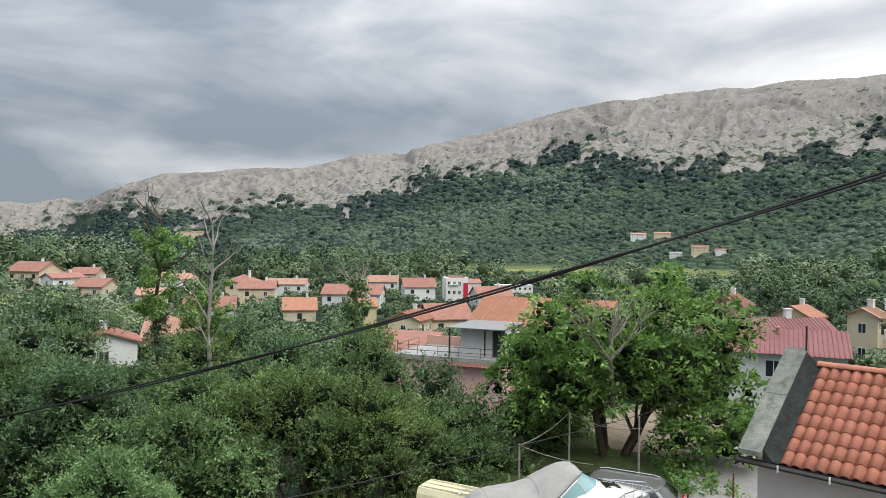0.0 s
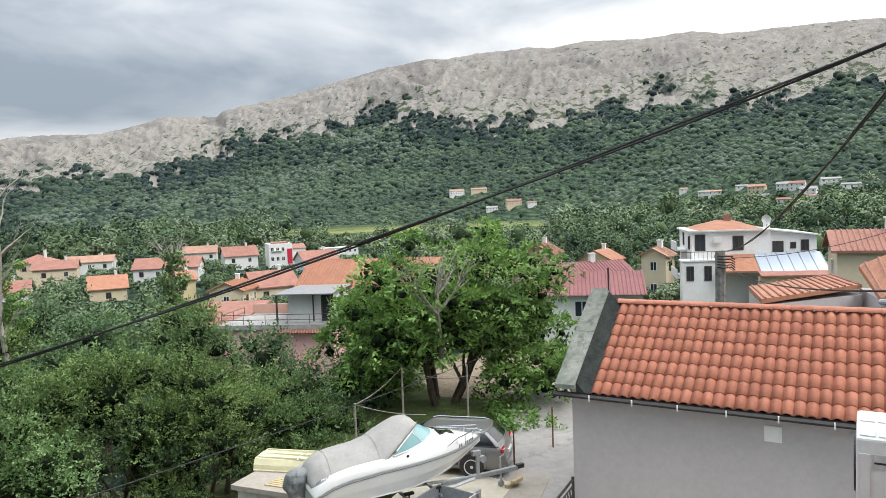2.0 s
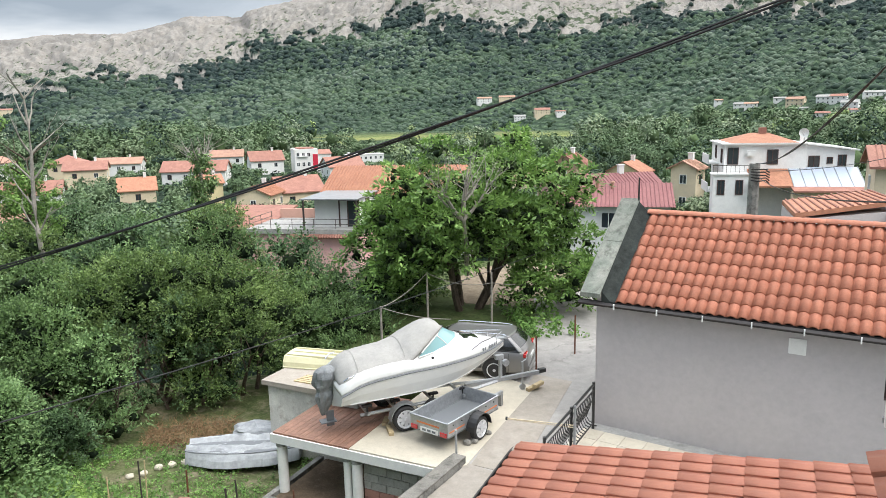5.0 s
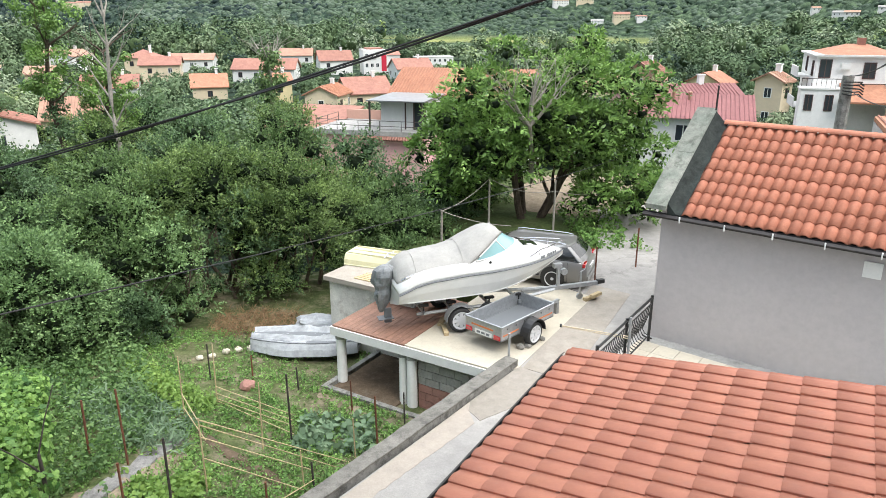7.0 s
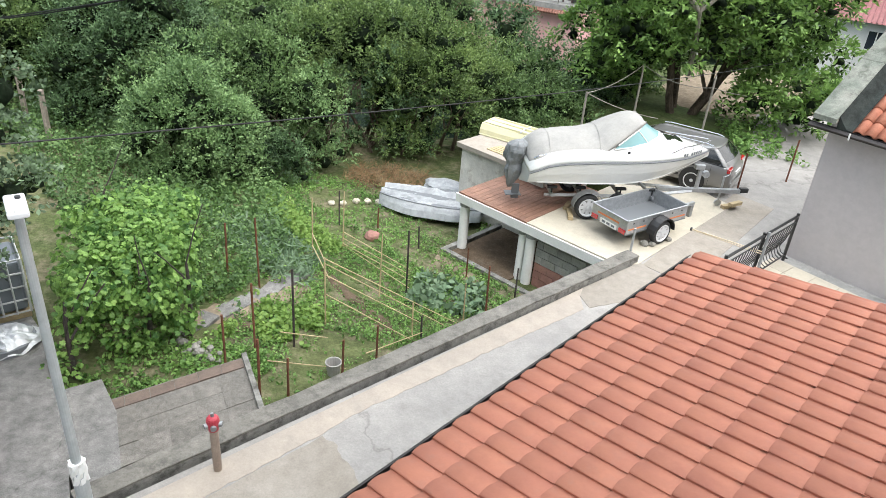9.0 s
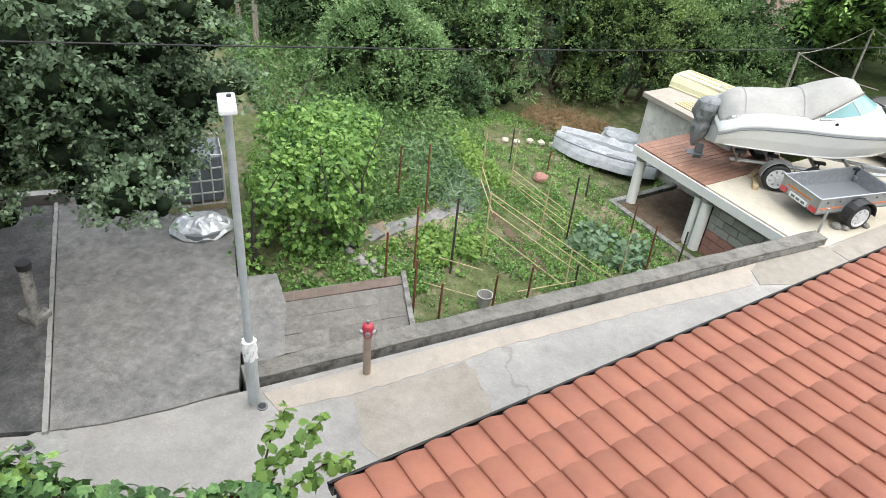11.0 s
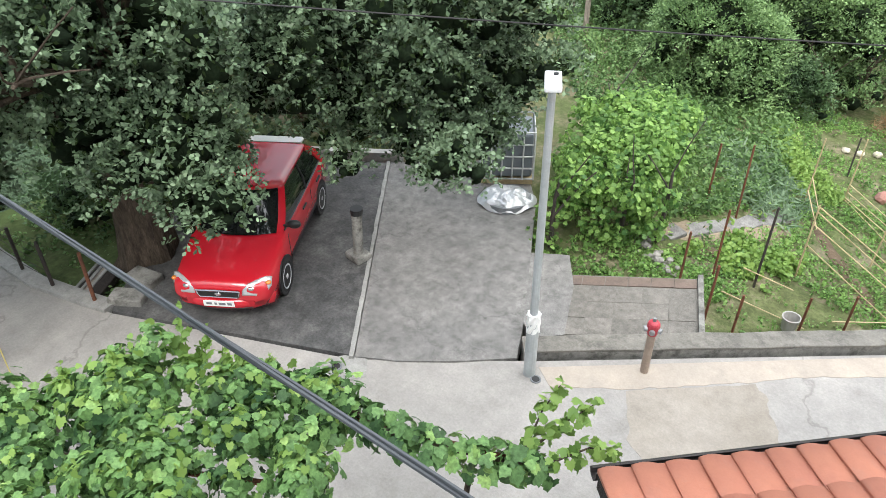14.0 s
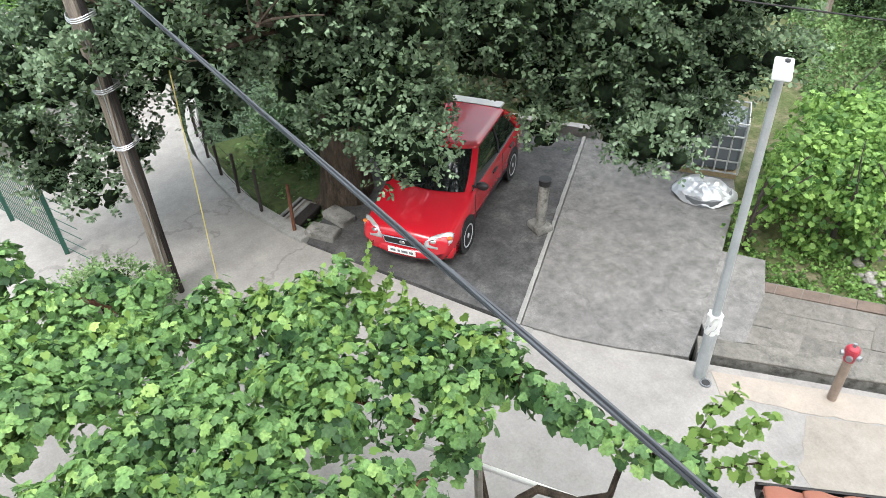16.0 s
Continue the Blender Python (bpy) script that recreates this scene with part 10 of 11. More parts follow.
# the oak over the parking pads
def oak():
    t = thing("oak_tree", "large old oak with furrowed trunk and dark grey-green leaves", "tree")
    rng, pr = np.random.default_rng(51), random.Random(51)
    x, y = -10.75, 2.95
    bm = B()
    prof = [(0.0, 0.66), (0.25, 0.50), (0.8, 0.43), (1.8, 0.40), (2.8, 0.40), (3.6, 0.34), (5.0, 0.24), (7.0, 0.12)]
    rings = []
    for zz, r in prof:
        rings.append([(x + 0.04 * zz + (r * (1 + 0.09 * math.sin(5 * a + zz) + 0.05 * math.sin(11 * a))) * math.cos(a), y + 0.03 * zz + (r * (1 + 0.09 * math.sin(5 * a + zz))) * math.sin(a), zz - 0.3) for a in [2 * math.pi * k / 22 for k in range(22)]])
    loft(bm, rings)
    for a in [k * 0.7 for k in range(9)]:
        h = pr.uniform(2.4, 4.6)
        branchy(bm, (x, y, h), (math.cos(a), math.sin(a), 0.45), 3.0, 0.14, 2, pr, 0.35, 3)
    part("trunk", bm, M["bark"], t)
    lumps = [((-11.2, 3.2, 6.3), (3.9, 4.4, 1.9), 105), ((-8.0, 6.4, 5.0), (2.2, 2.2, 1.9), 60), ((-8.9, 2.6, 4.4), (1.5, 1.6, 1.5), 34), ((-11.5, 0.35, 4.9), (2.2, 1.2, 1.7), 46),
             ((-10.2, 5.3, 4.3), (2.2, 1.8, 1.5), 52), ((-12.6, 2.6, 5.0), (2.0, 2.2, 1.7), 40), ((-9.2, 1.2, 5.0), (1.5, 1.5, 1.4), 34), ((-7.6, 7.8, 4.0), (1.4, 1.4, 1.5), 34), ((-8.7, 6.2, 3.0), (0.9, 0.9, 0.8), 14),
             ((-8.75, 2.75, 2.8), (0.65, 0.6, 0.8), 18), ((-9.3, 2.6, 2.8), (0.7, 0.7, 0.7), 14), ((-9.0, 3.2, 3.8), (0.9, 0.9, 0.8), 18), ((-10.5, 1.3, 2.9), (0.9, 0.8, 0.8), 18), ((-10.3, 2.4, 3.8), (0.9, 0.9, 0.7), 16),
             ((-8.75, 5.1, 3.2), (0.8, 0.9, 0.9), 20), ((-8.75, 5.7, 2.1), (0.45, 0.5, 0.55), 8), ((-8.0, 6.8, 2.0), (0.6, 0.7, 0.7), 12), ((-7.75, 7.0, 1.25), (0.3, 0.35, 0.4), 5), ((-7.3, 7.9, 2.2), (0.7, 0.7, 0.8), 14),
             ((-7.7, 6.4, 3.3), (0.9, 0.9, 0.9), 20), ((-7.2, 8.2, 3.3), (0.9, 0.9, 0.9), 18), ((-11.6, -0.8, 3.1), (1.0, 0.8, 0.9), 20), ((-11.5, -1.5, 2.3), (0.6, 0.5, 0.6), 10), ((-10.4, -0.2, 3.1), (0.8, 0.7, 0.8), 16), ((-11.0, -0.3, 1.9), (0.5, 0.4, 0.5), 7), ((-8.35, 2.70, 2.25), (0.36, 0.32, 0.42), 8), ((-8.4, 2.45, 1.75), (0.25, 0.25, 0.28), 3), ((-11.3, -1.3, 1.5), (0.5, 0.4, 0.5), 9), ((-10.6, -0.9, 1.35), (0.35, 0.3, 0.35), 5), ((-9.35, -0.55, 3.75), (0.4, 0.25, 0.2), 4), ((-9.9, 0.35, 3.6), (0.6, 0.4, 0.5), 9), ((-11.6, -1.5, 3.2), (0.8, 0.5, 0.6), 10), ((-8.2, 3.35, 3.1), (0.40, 0.35, 0.45), 8), ((-8.06, 5.42, 1.90), (0.28, 0.28, 0.25), 4), ((-8.1, 2.75, 2.95), (0.45, 0.4, 0.5), 14), ((-8.15, 2.30, 2.6), (0.4, 0.35, 0.45), 11), ((-8.2, 3.1, 3.2), (0.5, 0.4, 0.4), 10), ((-8.6, 2.9, 3.3), (0.6, 0.5, 0.5), 12), ((-8.8, 2.2, 2.9), (0.5, 0.4, 0.5), 12),
             ((-8.72, 3.67, 2.45), (0.30, 0.28, 0.24), 9), ((-7.88, 3.25, 2.45), (0.30, 0.28, 0.24), 9), ((-7.39, 2.83, 2.45), (0.30, 0.28, 0.24), 9), ((-7.63, 2.62, 2.45), (0.30, 0.28, 0.24), 9), ((-8.63, 2.91, 2.45), (0.30, 0.28, 0.24), 9), ((-8.12, 3.03, 2.45), (0.30, 0.28, 0.24), 9), ((-7.52, 8.22, 2.20), (0.38, 0.36, 0.34), 8), ((-6.76, 7.08, 2.20), (0.38, 0.36, 0.34), 8), ((-6.29, 6.31, 2.20), (0.38, 0.36, 0.34), 8), ((-6.33, 5.93, 2.20), (0.38, 0.36, 0.34), 8), ((-8.39, 9.48, 2.20), (0.38, 0.36, 0.34), 8), ((-7.21, 7.04, 2.20), (0.38, 0.36, 0.34), 8),
             ((-7.08, 7.22, 2.00), (0.28, 0.26, 0.26), 6), ((-7.57, 7.60, 2.30), (0.28, 0.26, 0.26), 6), ((-12.8, 3.4, 2.2), (1.1, 1.6, 0.9), 34), ((-12.6, 5.2, 2.4), (1.1, 1.4, 1.0), 26), ((-12.9, 1.9, 2.6), (0.8, 0.7, 0.8), 14)]
    cc, rr = [], []
    for k, (c, s, n) in enumerate(lumps):
        a, b = crown_clumps(c, s, n, rng, 0.30 if s[0] < 0.5 else 0.44, 0.4, 2.5, 80 + k)
        cc.append(a)
        rr.append(b)
    c, r = np.vstack(cc), np.concatenate(rr)
    # low clumps on the line from the balcony to the trunk are left out
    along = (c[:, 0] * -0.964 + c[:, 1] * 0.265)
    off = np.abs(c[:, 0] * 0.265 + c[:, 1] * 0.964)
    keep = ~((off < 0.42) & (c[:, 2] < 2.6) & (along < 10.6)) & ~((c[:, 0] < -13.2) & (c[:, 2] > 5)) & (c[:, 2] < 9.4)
    # so are those on the line from there to the utility pole, bar a few
    to_pole, beside = c[:, 0] * -0.9993 + c[:, 1] * -0.0374, np.abs(c[:, 0] * -0.0374 + c[:, 1] * 0.9993)
    keep &= ~((beside < 0.62) & (to_pole < 10.1) & (np.abs(c[:, 2] - 3.75) > 0.25))
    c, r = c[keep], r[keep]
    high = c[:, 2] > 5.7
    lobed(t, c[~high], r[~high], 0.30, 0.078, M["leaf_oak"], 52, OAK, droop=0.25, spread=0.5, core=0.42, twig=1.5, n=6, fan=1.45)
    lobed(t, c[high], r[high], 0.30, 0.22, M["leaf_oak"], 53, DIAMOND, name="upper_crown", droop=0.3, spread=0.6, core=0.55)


oak()


# grape arbour in the garden
def arbour():
    t = thing("grape_arbour", "bright green grape vine over low garden posts", "vine")
    rng, pr = np.random.default_rng(61), random.Random(61)
    cc = []
    for k in range(150):
        a, b = rng.random(), rng.random()
        x, y = -6.3 + (-1.6) * b + 1.5 * a, 7.95 + 3.6 * b + 1.35 * a
        top = garden_z(x, y) + 1.3 + 0.35 * fbm(np.array([x * 0.9]), np.array([y * 0.9]), 5, 3)[0]
        edge = 1.2 if (a < 0.25 or b < 0.25) else 0.25
        cc.append((x, y, top - 1.5 * rng.random() * min(edge, 1.0)))
    make_crown(t, np.array(cc), np.full(len(cc), 0.36) * rng.uniform(0.7, 1.3, len(cc)), 72, 0.092, M["leaf_grape"], 62, VINE, droop=0.4, spread=0.7)
    for px, py, h in ((-5.0, 9.65, 1.6), (-5.5, 9.2, 1.5), (-6.2, 8.2, 1.5), (-7.4, 11.6, 1.6)):
        bm = B()
        z = garden_z(px, py)
        branchy(bm, (px, py, z - 0.1), (0.1, 0.05, 1.0), h, 0.055, 1, pr, 0.2, 2)
        part("vine_stem", bm, M["dark_iron"], t)


arbour()


# pergola vine below the balcony
def pergola_vine():
    t = thing("pergola_vine", "grape vine with broad green leaves covering a pergola", "vine")
    rng, pr = np.random.default_rng(71), random.Random(71)
    cc = []
    outline = [(-7.9, -2.1), (-6.6, -0.85), (-5.75, 0.15), (-5.25, 1.25), (-4.5, 1.75), (-3.75, 2.1), (-3.2, 1.75), (-2.85, 0.95), (-2.6, -0.6), (-3.3, -3.0), (-7.9, -3.0)]

    def inside(px, py):
        hit = False
        for (x0, y0), (x1, y1) in zip(outline, outline[1:] + outline[:1]):
            if (y0 > py) != (y1 > py) and px < (x1 - x0) * (py - y0) / (y1 - y0) + x0:
                hit = not hit
        return hit

    while len(cc) < 380:
        x, y = rng.uniform(-8.2, -2.5), rng.uniform(-3.2, 2.3)
        if inside(x, y):
            cc.append((x, y, 2.35 + 0.5 * fbm(np.array([x * 0.8]), np.array([y * 0.8]), 8, 3)[0] + rng.normal() * 0.07))
    cc = np.array(cc)
    make_crown(t, cc, 0.27 * rng.uniform(0.7, 1.2, len(cc)), 60, 0.096, M["leaf_vine"], 72, VINE, droop=0.45, flat=0.5, spread=0.45)
    # young growth: pale tips all over the top, and upright shoots along the edge towards the lane
    some = cc[rng.random(len(cc)) < np.where(cc[:, 0] + 1.2 * cc[:, 1] > -5.2, 0.40, 0.09)]
    make_crown(t, some + np.array([0, 0, 0.12]), np.full(len(some), 0.22), 8, 0.080, M["leaf_young"], 75, VINE, droop=0.2, name="young_leaves", flat=0.5, spread=0.5)
    bm, tips = B(), []
    for x, y, h in ((-5.04, 1.34, 0.62), (-4.93, 1.42, 0.40), (-5.16, 0.75, 0.42), (-4.56, 1.62, 0.30), (-5.20, 1.05, 0.28), (-4.30, 1.75, 0.34), (-5.45, 0.42, 0.30), (-3.75, 1.98, 0.25), (-4.75, 1.50, 0.26)):
        lean = Vector((pr.uniform(-0.12, 0.12), pr.uniform(-0.05, 0.15), h))
        a = Vector((x, y, 2.55))
        tube(bm, [a, a + lean * 0.5, a + lean + Vector((pr.uniform(-0.05, 0.05), 0, 0))], [0.007, 0.005, 0.002], 5)
        for k in range(10):
            tips.append(tuple(a + lean * (0.1 + 0.92 * k / 9) + Vector((pr.uniform(-0.06, 0.06), pr.uniform(-0.06, 0.06), 0)) * (1.2 - 0.1 * k)))
    part("green_shoot", bm, M["leaf_young"], t)
    tips = np.array(tips)
    v, f = leaves(np.repeat(tips, 3, axis=0), rand_unit(rng, len(tips) * 3) + np.array([0, 0, 0.6]), np.repeat(0.125 - 0.085 * np.tile(np.arange(10), len(tips) // 10) / 9, 3), rng, VINE, 0.1, 0.5)
    new("shoot_leaves", np_mesh("shoot_leaves", v, f, M["leaf_young"])).parent = t
    # runner along the beam to the roof, and the shoots at its end
    run = [(-3.7, 2.05, 2.55), (-3.25, 2.15, 2.5), (-2.85, 2.35, 2.5), (-2.45, 2.6, 2.48), (-2.1, 2.85, 2.5)]
    pts = []
    for a, b in zip(run, run[1:]):
        for k in range(3):
            q = Vector(a).lerp(Vector(b), k / 3)
            pts.append((q.x, q.y, q.z))
    make_crown(t, np.array(pts), np.full(len(pts), 0.21), 26, 0.118, M["leaf_vine"], 73, VINE, droop=0.6, name="runner", flat=0.6, spread=0.5)
    bm = B()
    tube(bm, [Vector(p) for p in run], 0.022, 6)
    shoots = []
    for a, b, c in (((-2.3, 2.75, 2.5), (-2.40, 3.1, 2.68), (-2.42, 3.35, 2.78)), ((-2.1, 2.9, 2.5), (-1.95, 3.15, 2.58), (-1.82, 3.35, 2.45)), ((-2.3, 2.9, 2.5), (-2.2, 3.2, 2.66), (-2.12, 3.4, 2.74))):
        tube(bm, [Vector(a), Vector(b), Vector(c)], [0.012, 0.008, 0.004], 5)
        for k in range(9):
            q = Vector(a).lerp(Vector(b), k / 4) if k < 5 else Vector(b).lerp(Vector(c), (k - 4) / 4)
            shoots.append((q.x, q.y, q.z))
    part("cane", bm, M["bark"], t, "brown woody vine cane")
    make_crown(t, np.array(shoots), np.full(len(shoots), 0.09), 6, 0.088, M["leaf_young"], 74, VINE, droop=0.4, name="shoot")


pergola_vine()


# ---- weeds and crops ----
def tufts(name, label, area, n, size, material, seed, height=0.25, shape=DIAMOND, density=None, kind="stuff", zf=garden_z, per=7):
    """Low plants over an area: (x0, x1, y0, y1), kept where density(x, y) says so."""
    rng = np.random.default_rng(seed)
    xs, ys = rng.uniform(area[0], area[1], n), rng.uniform(area[2], area[3], n)
    keep = [(x, y) for x, y in zip(xs, ys) if density is None or rng.random() < density(x, y)]
    if not keep:
        return
    pts = np.array([(x, y, zf(x, y)) for x, y in keep])
    p = np.repeat(pts, per, axis=0)
    u = rand_unit(rng, len(p))
    u[:, 2] = np.abs(u[:, 2]) + 0.4
    p = p + u * np.array([size * 1.0, size * 1.0, height]) * rng.random((len(p), 1))
    v, f = leaves(p, u, size, rng, shape, 0.0, 0.7)
    tagged(new(name, np_mesh(name, v, f, material)), label, "plants", kind=kind)


def in_garden(x, y):
    side = (x + 4.4) * WN.x + (y - 5.7) * WN.y
    s = (x + 4.4) * WU.x + (y - 5.7) * WU.y
    if side < 0.4 or s < 2.0:
        return 0
    if abs((x + 5.2) * 0.939 - (y - 9.75) * 0.344) < 0.32 and 9.4 < y < 13.0:
        return 0.05                       # the slab path
    u, v = (Vector((x, y)) - FA) @ FU, (Vector((x, y)) - FA) @ FV
    if u > -0.2 and v > -0.5:
        return 0
    if -4.6 < u < -0.2 and -1.6 < v < 4:
        return 0.45                       # the mown lawn round the covered boat
    return 1


def weedy(x, y):
    g = in_garden(x, y)
    return g * (0.15 + 0.85 * (noise.noise(Vector((x * 0.55, y * 0.55, 9))) > -0.15))


tufts("weeds", "low green weeds growing all over the kitchen garden", (-9, 2.5, 7.5, 20), 21000, 0.066, M["weeds"], 81, 0.13, density=weedy, per=6)
tufts("bank_weeds", "weeds on the shaded bank under the oak", (-14.5, -10.2, 1.3, 5.0), 900, 0.09, M["weeds_rank"], 79, 0.15, density=lambda x, y: 0.8 if y > 1.9 else 0.25, zf=lambda x, y: -0.5 if x < -11.5 else -0.5 + (x + 11.5) * 0.25, per=7)
tufts("edge_weeds", "weeds and ivy over the rubble beside the arbour", (-6.0, -3.4, 7.3, 9.6), 900, 0.075, M["weeds"], 80, 0.12, density=lambda x, y: 0.75 if (x + 4.4) * WN.x + (y - 5.7) * WN.y > 1.55 else 0.0, per=7)
tufts("tall_weeds", "tall rank weeds behind the grape arbour", (-17, -4.5, 10.5, 21), 8500, 0.105, M["weeds_rank"], 82, 0.45, density=lambda x, y: in_garden(x, y) * (x + 0.35 * (y - 10) < -3.2), per=7)
tufts("bean_row", "row of bright green bean plants in the garden", (-5.9, -3.5, 14.2, 16.6), 420, 0.10, M["leaf_young"], 83, 0.32, density=lambda x, y: 1.0 if abs(x + y - 10.67) < 0.55 else 0, per=14)
tufts("onion_bed", "bed of grey-green leek and onion leaves", (-7.6, -3.8, 12.4, 15.6), 620, 0.20, M["weeds_grey"], 84, 0.26, density=lambda x, y: 1.0 if abs(x + y - 8.75) < 1.1 and x - y > -21.0 else 0, per=8, shape=np.array([(0, 0, 0), (0.10, 0.35, 0), (0, 1.3, 0), (-0.10, 0.35, 0)]))
tufts("potato_bed", "bed of leafy bright green vegetable plants", (-4.6, -3.0, 9.8, 12.4), 560, 0.09, M["leaf_young"], 85, 0.2, density=lambda x, y: 1.0 if min(math.hypot(x + 4.02, y - 11.0) / 0.30, math.hypot(x + 3.72, y - 10.43) / 0.38, math.hypot(x + 3.25, y - 11.07) / 0.38, math.hypot(x + 4.59, y - 10.07) / 0.2) < 1 else 0.01, per=14, shape=BROAD)
tufts("cabbage_bed", "grey-green cabbage and courgette plants", (-1.6, 0.0, 12.6, 14.2), 60, 0.16, M["weeds_grey"], 86, 0.2, per=14, shape=BROAD, density=lambda x, y: in_garden(x, y))
tufts("dry_brush", "heap of brown dry brushwood by the hedge", (-4.6, -2.2, 19.6, 21.4), 420, 0.22, M["dry_grass"], 87, 0.25, density=lambda x, y: 1, per=8, shape=np.array([(0, 0, 0), (0.03, 0.3, 0), (0, 1.4, 0), (-0.03, 0.3, 0)]))
tufts("yard_weeds", "green weeds beside the far path", (7.3, 9.3, 21.2, 25), 130, 0.15, M["weeds"], 88, 0.22, density=lambda x, y: 1 if x - 7.3 < 1.9 else 0, zf=lambda x, y: 0.0, per=10)


# ---- trees of the valley and far woods ----
def far_woods():
    rng = np.random.default_rng(91)
    pts = []
    # village greenery, 55 to 260 m
    for _ in range(3600):
        d = 55 * (300 / 55) ** rng.random()
        az = rng.uniform(-52, 36)
        pts.append((az, d, 0))
    # valley belts of tall trees, 260 to 1100 m
    for _ in range(3600):
        d = 260 * (1150 / 260) ** rng.random()
        az = rng.uniform(-54, 36)
        pts.append((az, d, 1))
    pts = np.array(pts)
    az, d, zone = pts.T
    a = np.radians(az)
    x, y = -np.sin(a) * d, np.cos(a) * d
    z = low_ground(az, d)
    # no trees on the houses, nor on the meadows
    keep = np.ones(len(x), bool)
    for hx, hy, hr, _ in HOUSE_SPOTS:
        keep &= np.hypot(x - hx, y - hy) > hr
    open_land = fbm(x / 130, y / 60, 41, 3)
    keep &= ~((open_land > 0.515) & (d > 300) & (az < 10) & (az > -40))
    keep &= ~((d > 400) & (az < -2) & (az > -24) & (fbm(x / 70, y / 110, 45, 2) > 0.26) & (rng.random(len(x)) < 0.9))
    belt = fbm(x / 75, y / 75, 17, 2)
    keep &= (belt > 0.40) | (d < 300)
    x, y, z, d, zone = x[keep], y[keep], z[keep], d[keep], zone[keep]
    n = len(x)
    h = np.where(zone == 0, rng.uniform(2.4, 5.4, n), rng.uniform(7, 13, n)) * np.where(d < 120, 0.9, 1.0)
    h = h * np.where((zone == 0) & (rng.random(n) < 0.16), 1.7, 1.0)
    h = h * np.where((az[keep] < -3) & (az[keep] > -18) & (d > 300) & (d < 640), 0.45, 1.0)
    h = h * np.where((az[keep] > 0) & (d > 280) & (d < 520), 1.3, 1.0)
    h = h * np.where(d > 120, 0.6 + 0.8 * fbm(x / 40, y / 40, 29, 2), 1.0) * rng.uniform(0.75, 1.25, n)
    # trees before a house stay below its windows
    for hx, hy, hr, foot in HOUSE_SPOTS:
        hd, ha = math.hypot(hx, hy), math.degrees(math.atan2(-hx, hy))
        if hd > 1300:
            continue
        before = (np.abs(az[keep] - ha) < math.degrees(hr * 0.95 / hd)) & (d < hd)
        h = np.where(before, np.minimum(h, 7.5 + (foot - 7.5) * d / hd - z), h)
    # nor do they hide the meadows
    gap = (az[keep] < -0.5) & (az[keep] > -23) & (d > 230) & (d < 640) & (rng.random(n) < 0.85)
    h = np.where(gap, np.minimum(h, 7.5 - 0.034 * d - z), h)
    low = h > 1.1
    x, y, z, d, zone, h, az = x[low], y[low], z[low], d[low], zone[low], h[low], az[keep][low]
    n = len(x)
    w = h * rng.uniform(0.36, 0.58, n)
    # each wood has kinds of its own: dark evergreens, common broadleaf green, grey-green poplars, fresh green
    kind_ = np.clip(0.42 + 0.9 * (fbm(x / 55 + 9, y / 55, 71, 2) - 0.5) + rng.normal(scale=0.17, size=n), 0, 1)
    K = 6
    cu = rand_unit(rng, n * K).reshape(n, K, 3)
    cc = np.stack([x, y, z + h * 0.55], -1)[:, None] + cu * np.stack([w * 0.62, w * 0.62, h * 0.30], -1)[:, None] * rng.uniform(0.5, 1.0, (n, K, 1))
    cr = (w * 0.52)[:, None] * rng.uniform(0.7, 1.15, (n, K))
    leaf = np.clip(d * 0.0031, 0.26, 3.2)
    per = np.clip((cr ** 2).mean(1) * 8 / leaf ** 2, 7, 42).astype(int)
    rep = np.repeat(np.arange(n), per * K)
    sub = np.concatenate([np.repeat(np.arange(K), k) for k in per])
    u = rand_unit(rng, len(rep))
    u[:, 2] = np.where(u[:, 2] < -0.4, -u[:, 2], u[:, 2])
    p = cc[rep, sub] + u * (cr[rep, sub] * (0.72 + 0.38 * rng.random(len(rep))))[:, None]
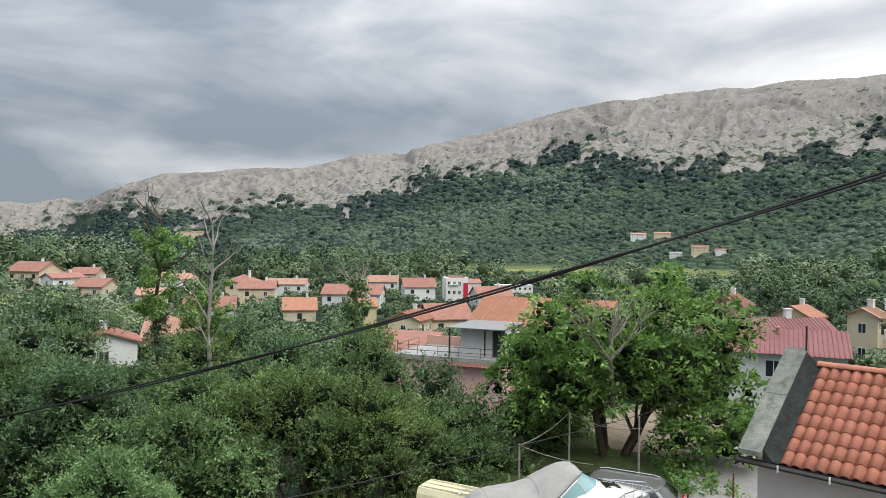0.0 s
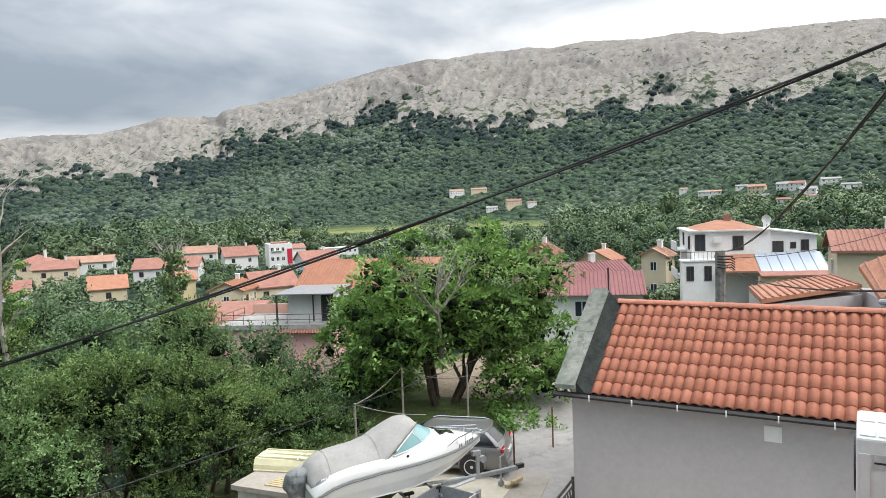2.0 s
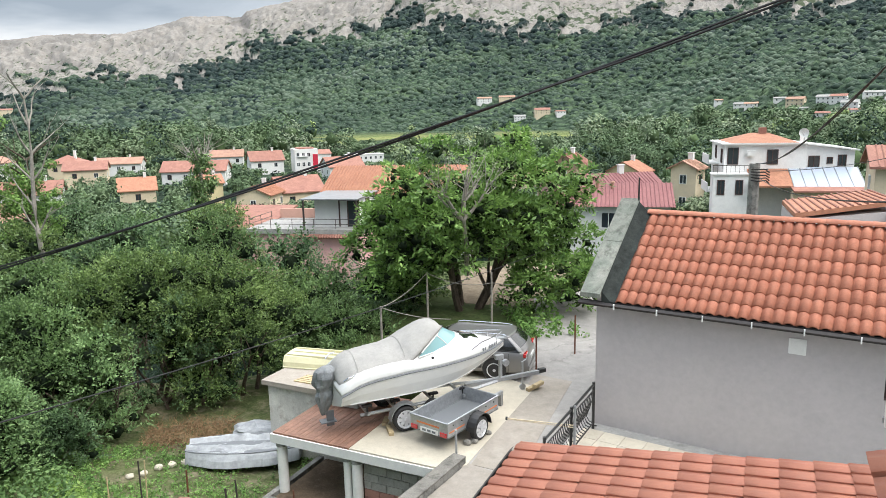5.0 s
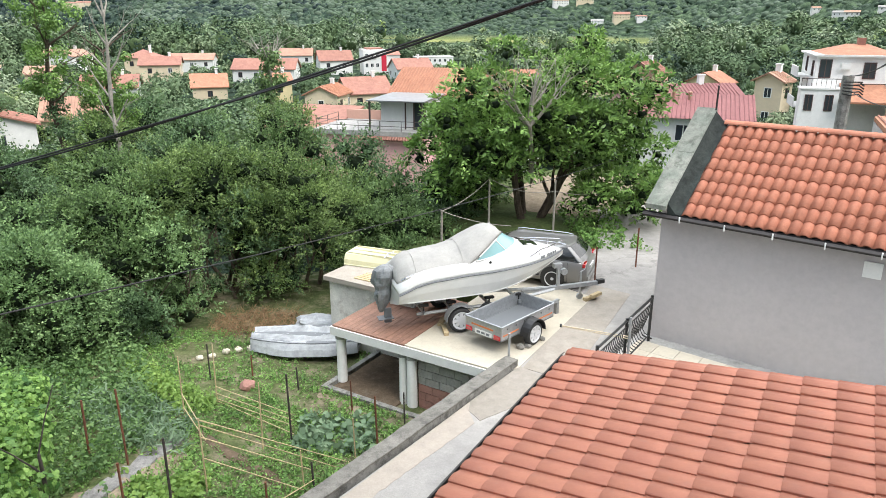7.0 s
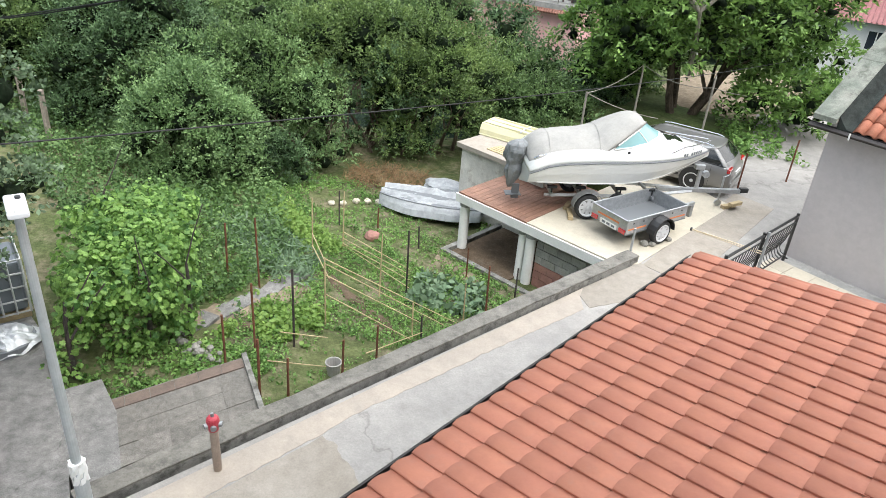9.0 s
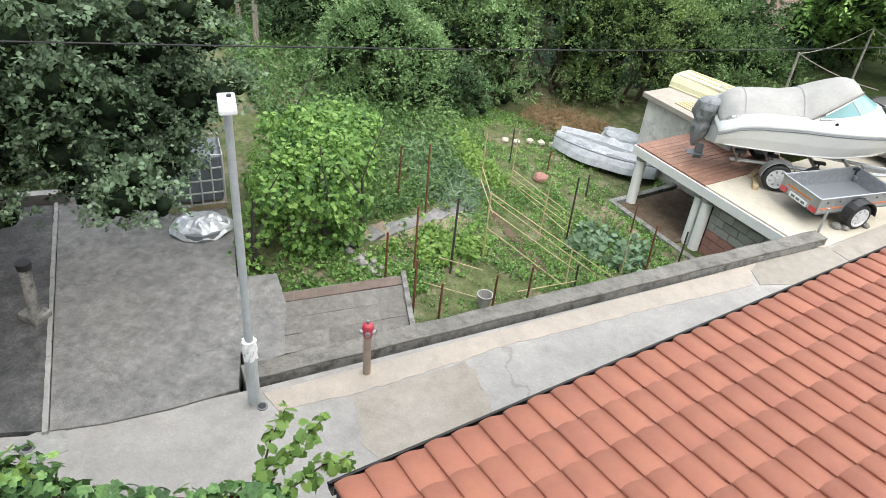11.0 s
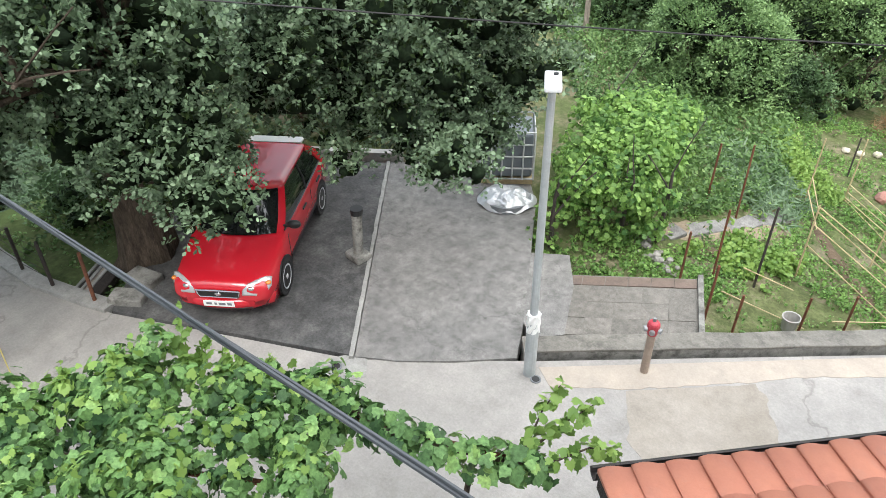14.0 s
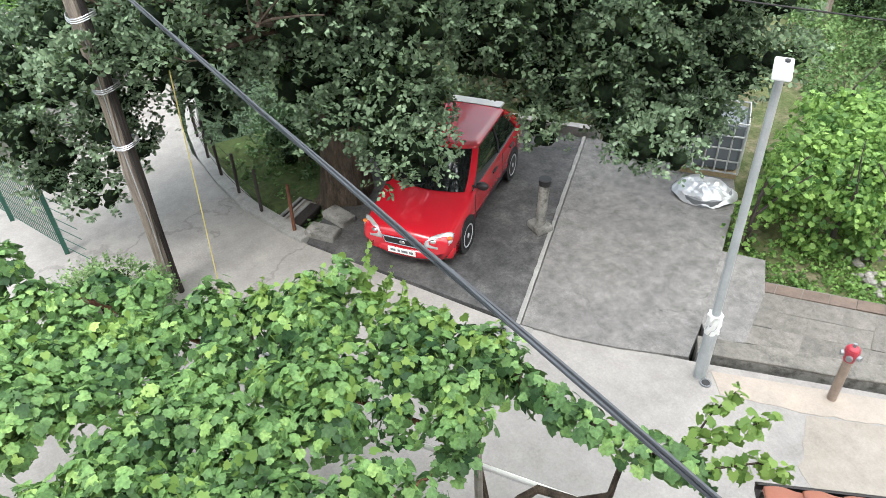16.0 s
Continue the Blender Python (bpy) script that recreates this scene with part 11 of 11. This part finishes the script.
    v, f = leaves(p, u + np.array([0, 0, 0.4]), leaf[rep] * 1.25, rng, SPLINTER, 0.1, 0.45)
    me = np_mesh("far_trees", v, f, M["leaf_far"])
    at = me.attributes.new("tone", "FLOAT", "POINT")
    at.data.foreach_set("value", np.repeat(kind_[rep], 3).astype(np.float32))
    tagged(new("far_trees", me), "mixed green trees of the village and the valley floor", "trees", kind="stuff")
    tagged(cores(None, np.stack([x, y, z + h * 0.5], -1), w * 0.42, M["far_green"], 92, "far_tree_crowns", 1.25, False), "dense shaded crowns of the village and valley trees", "trees", kind="stuff")


far_woods()


def slope_woods():
    """The woods on the lower face of the mountain: one uneven crown a tree."""
    rng = np.random.default_rng(95)
    n = 21000
    az, q = rng.uniform(-51, 33, n), rng.random(n)
    x, y, z, veg, field, _, _, pine = land(az, 1.0 + 0.93 * q)
    d = np.hypot(x, y)
    keep = (veg > 0.75) & (field < 0.5) & (d < 3600)
    for hx, hy, hr, _ in HOUSE_SPOTS:
        ha, hd = math.degrees(math.atan2(-hx, hy)), math.hypot(hx, hy)
        if hd > 420:
            keep &= ~((np.abs(az - ha) < math.degrees(hr * 0.8 / hd)) & (d > hd - 60) & (d < hd + 14))
    x, y, z, d, pine, az = x[keep], y[keep], z[keep], d[keep], pine[keep], az[keep]
    n = len(x)
    r = np.clip(d * 0.0046, 3.2, 10.0) * rng.uniform(0.6, 1.5, n)
    tone = np.clip(0.36 + 0.8 * (fbm(x / 260 + 40, y / 260 + 40, 73, 4) - 0.5) + rng.normal(scale=0.05, size=n), 0.1, 0.62)
    tone = np.where(rng.random(n) < pine, rng.uniform(0.0, 0.12, n), tone)
    ob = cores(None, np.stack([x, y, z - r * 0.25], -1), r, M["leaf_slope_haze"], 96, "slope_woods", 0.80, False, 0.8)
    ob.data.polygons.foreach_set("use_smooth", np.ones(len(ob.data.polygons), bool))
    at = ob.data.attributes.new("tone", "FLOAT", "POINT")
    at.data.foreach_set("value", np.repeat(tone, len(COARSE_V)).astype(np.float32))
    tagged(ob, "broadleaf woods and dark pines on the lower mountain slope", "trees", kind="stuff")


slope_woods()
